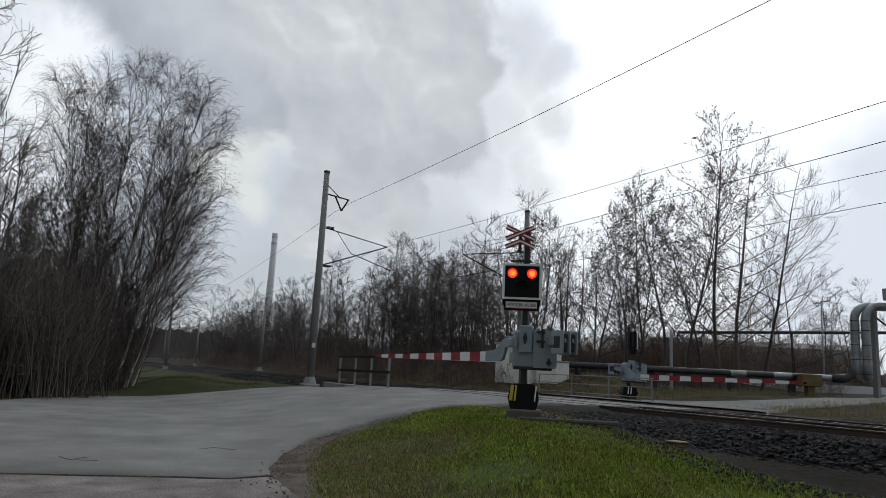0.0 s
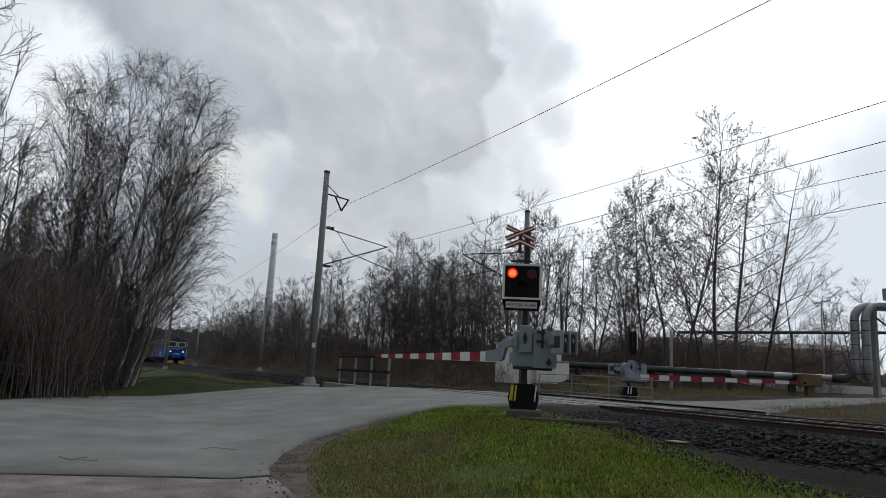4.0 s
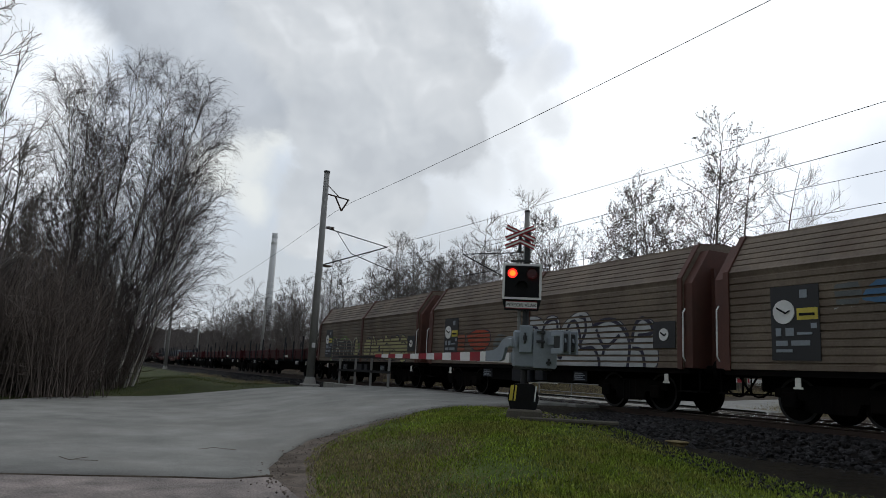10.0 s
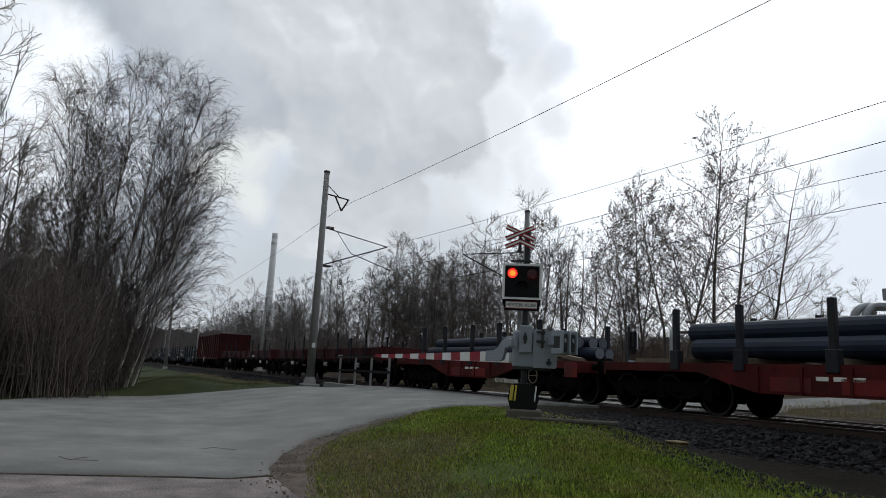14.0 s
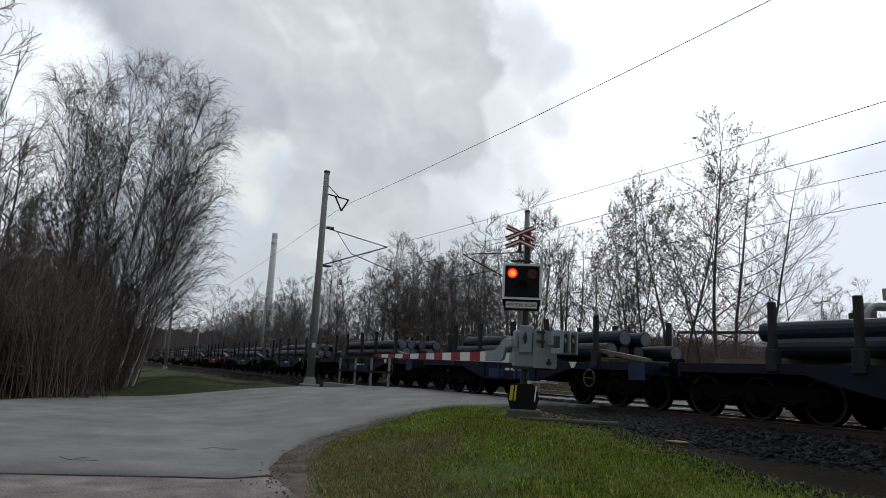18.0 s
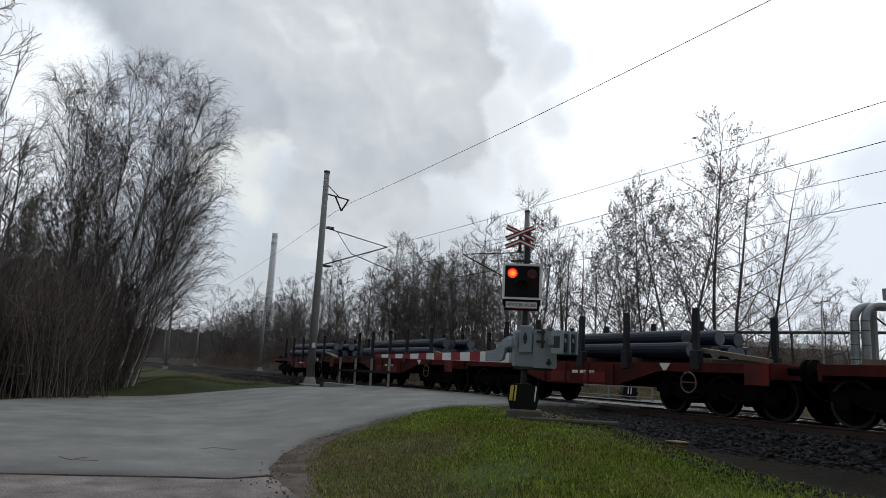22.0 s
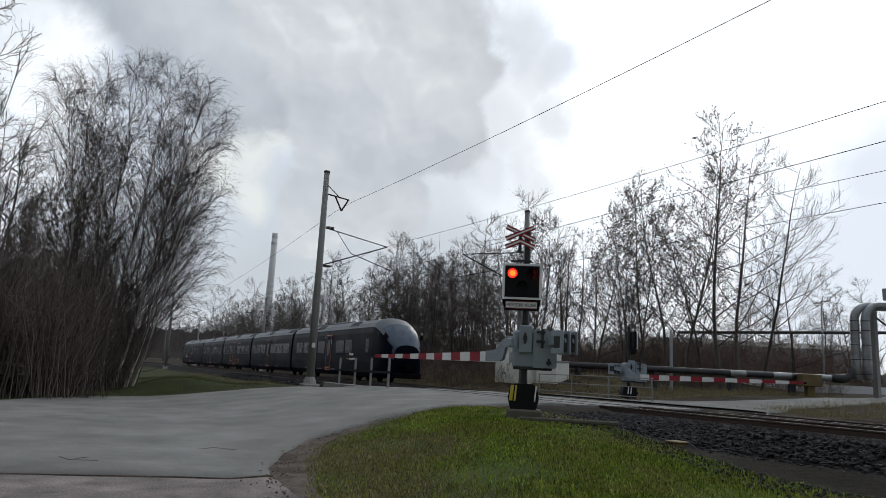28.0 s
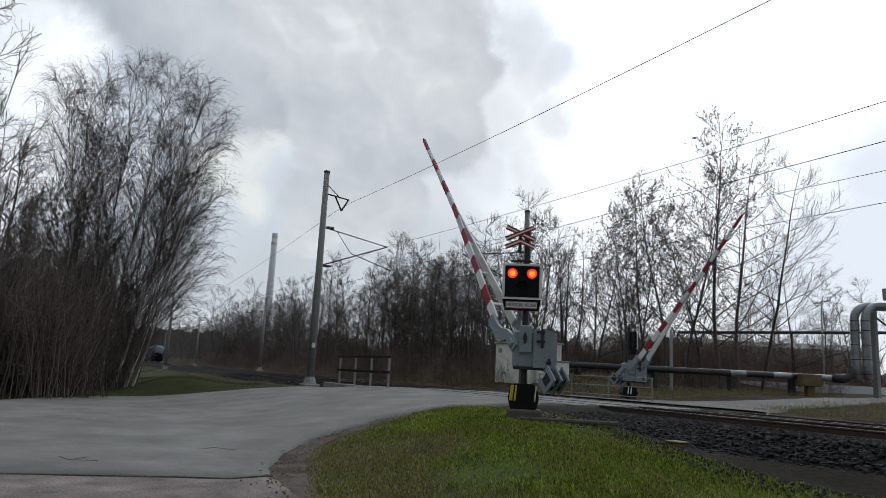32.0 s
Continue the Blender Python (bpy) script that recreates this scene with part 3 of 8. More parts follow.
def frame_long(half, r):
    """Side frames of a three-axled bogie."""
    def make(bm):
        for y in (-1.02, 1.02):
            prism(bm, [(-half - 0.3, r + 0.02), (-half - 0.3, r + 0.2), (-half + 0.3, r + 0.28), (half - 0.3, r + 0.28), (half + 0.3, r + 0.2), (half + 0.3, r + 0.02),
                       (half - 0.35, r - 0.02), (half * 0.62, r - 0.16), (half * 0.4, r + 0.02), (-half * 0.4, r + 0.02), (-half * 0.62, r - 0.16), (-half + 0.35, r - 0.02)], y - 0.05, y + 0.05)
            for x in (-half, 0.0, half):
                box(bm, x - 0.15, y - 0.11, r - 0.15, x + 0.15, y + 0.1, r + 0.15, 0.03)
            for x in (-half * 0.5, half * 0.5):
                tube(bm, [(x - 0.5, y * 1.06, r + 0.02), (x - 0.25, y * 1.06, r - 0.08), (x, y * 1.06, r - 0.11), (x + 0.25, y * 1.06, r - 0.08), (x + 0.5, y * 1.06, r + 0.02)], 0.045, 6)
        box(bm, -0.25, -1.0, r - 0.02, 0.25, 1.0, r + 0.25)
        for x in (-half * 0.5, half * 0.5):
            box(bm, x - 0.05, -0.95, r - 0.2, x + 0.05, 0.95, r + 0.05)
    return make


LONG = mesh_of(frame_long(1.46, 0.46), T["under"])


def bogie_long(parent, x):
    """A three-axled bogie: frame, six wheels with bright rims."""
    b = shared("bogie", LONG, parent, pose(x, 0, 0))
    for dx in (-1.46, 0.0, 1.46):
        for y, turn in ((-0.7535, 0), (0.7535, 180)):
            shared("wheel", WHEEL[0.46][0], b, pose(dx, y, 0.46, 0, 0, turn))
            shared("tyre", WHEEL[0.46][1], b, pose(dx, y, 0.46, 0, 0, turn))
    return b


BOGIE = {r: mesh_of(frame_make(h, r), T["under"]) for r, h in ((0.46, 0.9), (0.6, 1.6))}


def bogie(parent, x, r=0.46):
    """A two-axled bogie: frame, four wheels with bright rims."""
    half = 0.9 if r < 0.5 else 1.6
    b = shared("bogie", BOGIE[r], parent, pose(x, 0, 0))
    for dx in (-half, half):
        for y, turn in ((-0.7535, 0), (0.7535, 180)):
            w = shared("wheel", WHEEL[r][0], b, pose(dx, y, r, 0, 0, turn))
            w2 = shared("tyre", WHEEL[r][1], b, pose(dx, y, r, 0, 0, turn))
    return b


def buffers(parent, length):
    for x, way in ((0.0, 1), (-length, -1)):
        for y in (-0.875, 0.875):
            def make(bm):
                rod(bm, (x - way * 0.05, y, 1.04), (x, y, 1.04), 0.24, 0.24, 16)
                rod(bm, (x - way * 0.62, y, 1.04), (x - way * 0.05, y, 1.04), 0.09, 0.09, 10)
            one("buffer", make, T["under"], parent)
        def hook(bm):
            rod(bm, (x - way * 0.7, 0, 1.02), (x + way * 0.02, 0, 0.95), 0.05, 0.05, 6)
            for y in (-0.35, 0.35):
                tube(bm, [(x - way * 0.55, y, 0.95), (x - way * 0.30, y, 0.62), (x - way * 0.12, y, 0.48), (x, y * 0.9, 0.46)], 0.025, 5)
        one("coupling", hook, T["under"], parent)


def ring_loft(name, rings, material, parent, label="", smooth=False, cap=(True, True)):
    """A skin through closed rings of points."""
    bm = bmesh.new()
    vs = [[bm.verts.new(p) for p in r] for r in rings]
    k = len(vs[0])
    for a, b in zip(vs, vs[1:]):
        for i in range(k):
            bm.faces.new((a[i], a[(i + 1) % k], b[(i + 1) % k], b[i]))
    if cap[0]:
        bm.faces.new(vs[0])
    if cap[1]:
        bm.faces.new(vs[-1][::-1])
    bmesh.ops.recalc_face_normals(bm, faces=bm.faces)
    return part(name, bm, material, parent, label, smooth)


def plate(name, pts, material, parent, label="", thick=0.012, way=(0, -1, 0)):
    """A thin flat plate with the given outline, proud by its thickness."""
    def make(bm):
        w = Vector(way) * thick
        lo = [bm.verts.new(p) for p in pts]
        hi = [bm.verts.new(Vector(p) + w) for p in pts]
        k = len(pts)
        for i in range(k):
            bm.faces.new((lo[i], lo[(i + 1) % k], hi[(i + 1) % k], hi[i]))
        bm.faces.new(lo[::-1])
        bm.faces.new(hi)
        bmesh.ops.recalc_face_normals(bm, faces=bm.faces)
    return one(name, make, material, parent, label)


def side_box(name, x0, x1, z0, z1, y, material, parent, label="", thick=0.012):
    return plate(name, [(x0, y, z0), (x1, y, z0), (x1, y, z1), (x0, y, z1)], material, parent, label, thick, (0, -1 if y < 0 else 1, 0))


def frame_of(pts, w, at):
    """Outline and inset outline of a four-sided frame."""
    c = sum((Vector(p) for p in pts), Vector()) / len(pts)
    return [Vector(p) + (c - Vector(p)).normalized() * w * 1.35 for p in pts]


def frame_part(name, pts, w, material, parent, way, thick=0.03, label=""):
    inner = frame_of(pts, w, 0)

    def make(bm):
        off = Vector(way) * thick
        o0, i0 = [bm.verts.new(p) for p in pts], [bm.verts.new(p) for p in inner]
        o1, i1 = [bm.verts.new(Vector(p) + off) for p in pts], [bm.verts.new(p + off) for p in inner]
        k = len(pts)
        for i in range(k):
            j = (i + 1) % k
            for q in ((o1[i], o1[j], i1[j], i1[i]), (o0[i], o0[j], o1[j], o1[i]), (i0[i], i0[j], i1[j], i1[i])):
                bm.faces.new(q)
        bmesh.ops.recalc_face_normals(bm, faces=bm.faces)
    return one(name, make, material, parent, label)


def build_engine():
    """Blue electric freight engine, buffers at x = 0 and x = -16.8."""
    root = thing("locomotive", (0, 0, 0), "blue and navy electric freight locomotive with yellow snow ploughs", "locomotive")
    L, W = 16.8, 1.47

    def deep(y):
        """How far the bent front lies behind the buffers."""
        return 0.50 + 0.22 * abs(y) / 1.24
    plan = [(-0.50, 0.0), (-0.72, 1.24), (-0.86, 1.38), (-1.08, 1.455), (-1.5, W), (-2.3, W), (-5.5, W)]
    half = plan + [(-L - x, y) for x, y in reversed(plan)]

    def level(z, rake, inset):
        row = []
        for x, y in half + [(x, -y) for x, y in reversed(half[1:-1])]:
            row.append((x + (rake if x < -8.4 else -rake), y * (1 - inset / W), z))
        return row

    def stack(name, rows, material, label):
        bm = bmesh.new()
        loops = [[bm.verts.new(p) for p in row] for row in rows]
        k = len(loops[0])
        for a, b in zip(loops, loops[1:]):
            for q in range(k):
                bm.faces.new((a[q], a[(q + 1) % k], b[(q + 1) % k], b[q]))
        bm.faces.new(loops[0])
        bm.faces.new(loops[-1])
        bmesh.ops.recalc_face_normals(bm, faces=bm.faces)
        return part(name, bm, material, root, label)
    body = stack("lower_body", [level(1.0, 0.03, 0.02), level(1.06, 0, 0), level(2.27, 0, 0)], T["loco_blue"], "bright blue lower body")
    stack("upper_body", [level(2.272, 0, 0), level(3.47, 0.16, 0.03), level(3.52, 0.08, 0.0), level(3.59, 0.10, 0.03), level(3.69, 0.18, 0.14), level(3.82, 0.32, 0.38), level(3.93, 0.54, 0.70), level(4.01, 0.82, 1.0), level(4.04, 1.1, 1.2)], T["loco_navy"], "dark navy upper body and roof")
    one("underframe", lambda bm: (box(bm, -16.2, -1.3, 0.86, -0.6, 1.3, 1.02), box(bm, -9.9, -1.25, 0.28, -6.9, 1.25, 0.9, 0.05)), T["under"], root)
    for x in (-4.25, -12.55):
        bogie(root, x, 0.6)
    buffers(root, L)
    # front with two windscreens, lamps, ploughs; the same at the back
    for way in (1, -1):
        def X(d):
            return -d if way == 1 else -L + d
        n = (way, 0, 0)
        def on(y, z, lift=0.0):
            return (X(deep(y) + 0.134 * max(0.0, z - 2.27) - lift), y, z)
        for sy in (-1, 1):
            a, b, z0, z1, c = 0.07, 1.23, 2.60, 3.42, 0.10
            lap = [(a + c, z0), (b - c, z0), (b, z0 + c), (b, z1 - c), (b - c, z1), (a + c, z1), (a, z1 - c), (a, z0 + c)]
            m = (way * 0.97, sy * 0.17, 0.13)
            pts = [on(sy * y, z, 0.004) for y, z in lap]
            w = plate("windscreen", pts, T["pane"], root, "dark windscreen", 0.01, m)
            frame_part("window_frame", pts, 0.085, M["white"], w, m, 0.035, "white window frame")
            one("wiper", lambda bm: rod(bm, on(sy * 0.35, 2.68, 0.04), on(sy * 0.75, 3.15, 0.04), 0.012, 0.012, 5), M["black"], w)
            one("stripe", lambda bm: rod(bm, on(sy * 0.03, 2.40, 0.008), on(sy * 1.18, 2.36, 0.008), 0.022, 0.022, 6), M["white"], root, "thin white line")
        side_of = lambda y0, y1, z0, z1: [(X(0.60), y0, z0), (X(0.60), y1, z0), (X(0.60), y1, z1), (X(0.60), y0, z1)]
        for y in (-0.88, 0.88):
            lamp = one("headlamp", lambda bm: (rod(bm, on(y, 1.94, -0.1), on(y, 1.94, 0.05), 0.125, 0.12, 14), rod(bm, on(y * 0.77, 1.94, -0.1), on(y * 0.77, 1.94, 0.05), 0.115, 0.11, 14)), M["black"], root)
            one("lens", lambda bm: rod(bm, on(y, 1.94, 0.04), on(y, 1.94, 0.058), 0.085, 0.085, 14), T["lamp_white"] if way == 1 else T["pane"], lamp, "lit white lens")
            one("lens", lambda bm: rod(bm, on(y * 0.77, 1.94, 0.04), on(y * 0.77, 1.94, 0.058), 0.075, 0.075, 14), T["pane"], lamp, "dark lens")
            one("grab_bar", lambda bm: rod(bm, on(y * 0.2, 1.93, 0.03), on(y * 0.55, 1.93, 0.03), 0.018, 0.018, 6), M["black"], root)
        one("front_beam", lambda bm: box(bm, min(X(0.38), X(1.2)), -1.33, 0.98, max(X(0.38), X(1.2)), 1.33, 1.24, 0.07), T["loco_blue"], root, "blue buffer beam")
        badge = plate("number_board", side_of(-0.46, 0.46, 1.46, 1.72), M["red"], root, "red board with a row of pale marks", 0.12, n)
        for i in range(7):
            y = -0.40 + i * 0.125
            plate("mark", [(X(0.475), y, 1.51), (X(0.475), y + 0.07, 1.51), (X(0.475), y + 0.07, 1.67), (X(0.475), y, 1.67)], M["white"], badge, "", 0.01, n)
        plate("badge", side_of(-0.02, 0.10, 2.16, 2.34), M["white"], root, "small white badge", 0.12, n)
        top = one("roof_lamp", lambda bm: (box(bm, X(1.35) if way == 1 else X(0.80), -0.28, 3.6, X(0.80) if way == 1 else X(1.35), 0.28, 4.05, 0.07),
                                           rod(bm, (X(0.85), 0, 3.88), (X(0.70), 0, 3.88), 0.24, 0.22, 16)), T["loco_navy"], root)
        one("lens", lambda bm: rod(bm, (X(0.72), 0, 3.88), (X(0.685), 0, 3.88), 0.17, 0.17, 16), T["pane"], top)
        for y0, y1 in ((-1.25, -0.32), (0.32, 1.25)):
            def plough(bm):
                prism(bm, [(X(0.62), 0.62), (X(0.50), 0.62), (X(0.30), 0.20), (X(0.38), 0.20)], y0, y1, "y")
            one("snow_plough", plough, T["plough"], root, "yellow snow plough")
        one("beam", lambda bm: box(bm, min(X(0.42), X(0.75)), -1.3, 0.72, max(X(0.42), X(0.75)), 1.3, 1.1, 0.04), T["under"], root)
        for y in (-1.1, 1.1):
            one("front_handrail", lambda bm: rod(bm, (X(0.68), y * 1.1, 1.3), (X(0.68), y * 1.1, 1.72), 0.018, 0.018, 6), M["white"], root)
    for s in (-1, 1):
        y = s * (W + 0.002)
        for x in (-2.02, -14.78):
            d = side_box("cab_door", x - 0.34, x + 0.34, 1.25, 3.35, y, T["loco_navy"], root, "cab door with white handrails")
            side_box("door_window", x - 0.22, x + 0.22, 2.55, 3.2, y + s * 0.012, T["pane"], d)
            for q in (-0.46, 0.46):
                one("handrail", lambda bm: tube(bm, [(x + q, y, 1.25), (x + q, y + s * 0.07, 1.3), (x + q, y + s * 0.07, 3.33), (x + q, y, 3.38)], 0.022, 6), M["white"], d, "white handrail")
            one("roundel", lambda bm: rod(bm, (x, y + s * 0.012, 2.55), (x, y + s * 0.03, 2.55), 0.1, 0.1, 14), M["white"], d)
            for z in (0.45, 0.72, 0.98):
                one("step", lambda bm: box(bm, x - 0.25, min(y, y - s * 0.25), z, x + 0.25, max(y, y - s * 0.25), z + 0.035), T["under"], root)
            for z in (1.32, 1.05):
                side_box("step_mark", x - 0.2, x + 0.2, z, z + 0.12, y + s * 0.012, M["black"], root)
        # louvre banks above the waist, with pale ribs between them
        for x0, x1 in ((-10.5, -8.85), (-8.55, -6.75)):
            bank = plate("louvre_bank", [(x0, s * 1.46, 3.26), (x1, s * 1.46, 3.26), (x1 - 0.1, s * 1.06, 3.88), (x0 + 0.1, s * 1.06, 3.88)], M["black"], root, "dark louvre bank", 0.05, (0, s * 0.8, 0.6))
            for i in range(7):
                z, yy = 3.31 + i * 0.078, 1.45 - i * 0.05
                one("slat", lambda bm: box(bm, x0 + 0.08, s * yy + s * 0.03 - 0.02, z, x1 - 0.08, s * yy + s * 0.03 + 0.02, z + 0.03), T["loco_navy"], bank)
        for x in (-10.7, -8.7, -6.6):
            plate("roof_rib", [(x - 0.13, s * 1.47, 3.22), (x + 0.13, s * 1.47, 3.22), (x + 0.13, s * 1.03, 3.93), (x - 0.13, s * 1.03, 3.93)], M["gate_grey"], root, "pale grey roof rib", 0.09, (0, s * 0.8, 0.6))
        # white emblem: an angular shape and a row of rounded blocks
        mark = thing("side_emblem", (0, 0, 0), "", "")
        mark.parent = root
        e0 = -9.72 if s < 0 else -7.0
        sgn = 1 if s < 0 else -1
        def ex(v):
            return e0 + sgn * v
        side_box("emblem_shape", min(ex(0), ex(0.48)), max(ex(0), ex(0.48)), 1.28, 1.50, y, M["white"], mark, "white emblem")
        side_box("emblem_shape", min(ex(0.24), ex(0.48)), max(ex(0.24), ex(0.48)), 1.50, 2.12, y, M["white"], mark)
        side_box("emblem_shadow", min(ex(-0.45), ex(0.0)), max(ex(-0.45), ex(0.0)), 1.52, 2.05, y, T["loco_navy"], mark)
        for i, (a, b, z0, z1) in enumerate(((0.66, 1.14, 1.40, 1.92), (1.22, 1.58, 1.40, 1.76), (1.66, 1.88, 1.40, 1.76), (1.94, 2.32, 1.24, 1.76), (2.40, 2.78, 1.40, 1.76))):
            frame_part("emblem_block", [(ex(a), y, z0), (ex(b), y, z0), (ex(b), y, z1), (ex(a), y, z1)], 0.07, M["white"], mark, (0, s, 0), 0.014)
        for i in range(5):
            side_box("marking", -9.3 + i * 0.33, -9.08 + i * 0.33, 1.12, 1.2, y, M["white"], root)
        for x in (-5.6, -4.6, -3.9, -13.4):
            side_box("marking", x, x + 0.25, 1.12, 1.19, y, M["white"], root)
        side_box("panel_box", -8.3, -7.5, 0.45, 0.88, s * 1.28, T["under"], root)
    # roof gear
    one("roof_walk", lambda bm: (box(bm, -13.9, -0.55, 4.02, -3.0, 0.55, 4.09), box(bm, -9.2, -0.5, 4.09, -7.6, 0.5, 4.27, 0.05)), T["under"], root)
    for x, up in ((-13.1, True), (-3.7, False)):
        def pan(bm):
            for y in (-0.55, 0.55):
                box(bm, x - 0.85, y - 0.05, 4.08, x + 0.85, y + 0.05, 4.16)
                for q in (-0.7, 0.7):
                    rod(bm, (x + q, y, 3.92), (x + q, y, 4.1), 0.06, 0.05, 8)
            if up:
                for y in (-0.5, 0.5):
                    rod(bm, (x + 0.7, y, 4.15), (x - 0.75, y * 0.75, 4.95), 0.028, 0.028, 6)
                    rod(bm, (x - 0.75, y * 0.75, 4.95), (x + 0.35, y * 0.9, 5.62), 0.022, 0.022, 6)
                rod(bm, (x - 0.75, -0.4, 4.95), (x - 0.75, 0.4, 4.95), 0.02, 0.02, 6)
                for q in (0.2, 0.5):
                    tube(bm, [(x + q, -0.8, 5.52), (x + q, -0.55, 5.68), (x + q, 0.55, 5.68), (x + q, 0.8, 5.52)], 0.025, 6)
            else:
                for y in (-0.5, 0.5):
                    rod(bm, (x - 0.7, y, 4.2), (x + 0.8, y * 0.8, 4.34), 0.028, 0.028, 6)
                    rod(bm, (x + 0.8, y * 0.8, 4.34), (x - 0.3, y, 4.44), 0.022, 0.022, 6)
                for q in (-0.45, -0.15):
                    tube(bm, [(x + q, -0.8, 4.36), (x + q, -0.55, 4.5), (x + q, 0.55, 4.5), (x + q, 0.8, 4.36)], 0.025, 6)
        one("pantograph", pan, M["dark_steel"], root, "raised pantograph" if up else "folded pantograph")
    MOVES.append((root, 0.0))


def blob(cx, cz, pts, s=1.0):
    return [(cx + px * s, cz + pz * s) for px, pz in pts]


def smooth_loop(pts, k=5):
    """A closed curve through points."""
    out, n = [], len(pts)
    for i in range(n):
        p0, p1, p2, p3 = (Vector(pts[(i + d) % n]) for d in (-1, 0, 1, 2))
        for j in range(k):
            t = j / k
            out.append(0.5 * (2 * p1 + (p2 - p0) * t + (2 * p0 - 5 * p1 + 4 * p2 - p3) * t * t + (3 * p1 - p0 - 3 * p2 + p3) * t ** 3))
    return out


def swell(loop, d):
    """The loop moved outwards by d."""
    n = len(loop)
    area = sum(a.x * b.y - b.x * a.y for a, b in zip(loop, loop[1:] + loop[:1]))
    s = 1 if area > 0 else -1
    out = []
    for i, p in enumerate(loop):
        w = (loop[(i + 1) % n] - loop[i - 1]).normalized()
        out.append(p + Vector((w.y, -w.x)) * d * s)
    return out


def between(loop, z0, z1):
    """The part of a loop that lies on one rib of the sheet."""
    for z, keep in ((z0, 1), (z1, -1)):
        out = []
        for a, b in zip(loop, loop[1:] + loop[:1]):
            ina, inb = (a.y - z) * keep >= 0, (b.y - z) * keep >= 0
            if ina:
                out.append(a)
            if ina != inb:
                out.append(a + (b - a) * ((z - a.y) / (b.y - a.y)))
        loop = out
        if len(loop) < 3:
            return []
    return loop


def spray(parent, shapes):
    """Sprayed shapes on a hood's ribs: each a smooth loop, some with a dark rim."""
    for k, (pts, mat, rim) in enumerate(shapes):
        loops = pts if isinstance(pts[0], list) else [smooth_loop(pts)]
        for d, m, lift in (((rim, "outline", 0.003),) if rim else ()) + ((0.0, mat, 0.006 + 0.0004 * k),):
            bm = bmesh.new()
            for c, loop in enumerate(loops):
                grown = swell(loop, d) if d else loop
                for i in range(14):
                    z = 1.043 + 0.153 * i
                    q = between(grown, z, z + 0.1)
                    if len(q) > 2:
                        back = (1.42 if sum(p.x for p in q) / len(q) > -7.0 else 1.385) + 0.0002 * (c % 2)
                        bm.faces.new([bm.verts.new((p.x, -back - lift, p.y)) for p in q])
            if bm.faces:
                part("spray_patch", bm, T[m], parent)
            else:
                bm.free()


def bubble(cx, cz, w, h, seed):
    """A rounded letter-like blob."""
    r = random.Random(seed)
    out = []
    for i in range(11):
        a = i * math.tau / 11
        q = r.uniform(0.78, 1.12)
        c, t = math.cos(a), math.sin(a)
        out.append((cx + w / 2 * q * math.copysign(abs(c) ** 0.7, c), cz + h / 2 * q * math.copysign(abs(t) ** 0.7, t)))
    return out


def streak(x0, z0, x1, z1, w):
    d = Vector((x1 - x0, z1 - z0)).normalized() * w
    bow = Vector((-d.y, d.x))
    a, b = Vector((x0, z0)), Vector((x1, z1))
    m = (a + b) / 2 + bow * 1.6
    return [tuple(p) for p in (a - d, a + bow * 0.5, m + bow * 0.5, b + bow * 0.5, b + d, b - bow * 0.5, m - bow * 0.5, a - bow * 0.5)]


def brush_line(pts, w):
    """A sprayed line: short four-sided pieces along a curve through points."""
    path = []
    for i in range(len(pts) - 1):
        p0, p1, p2, p3 = (Vector(pts[min(max(k, 0), len(pts) - 1)]) for k in (i - 1, i, i + 1, i + 2))
        for j in range(4):
            t = j / 4
            path.append(0.5 * (2 * p1 + (p2 - p0) * t + (2 * p0 - 5 * p1 + 4 * p2 - p3) * t * t + (3 * p1 - p0 - 3 * p2 + p3) * t ** 3))
    path.append(Vector(pts[-1]))
    out = []
    for a, b in zip(path, path[1:]):
        d = (b - a).normalized()
        n = Vector((-d.y, d.x)) * w
        d = d * w * 0.5
        out.append([a - d + n, a - d - n, b + d - n, b + d + n])
    return out


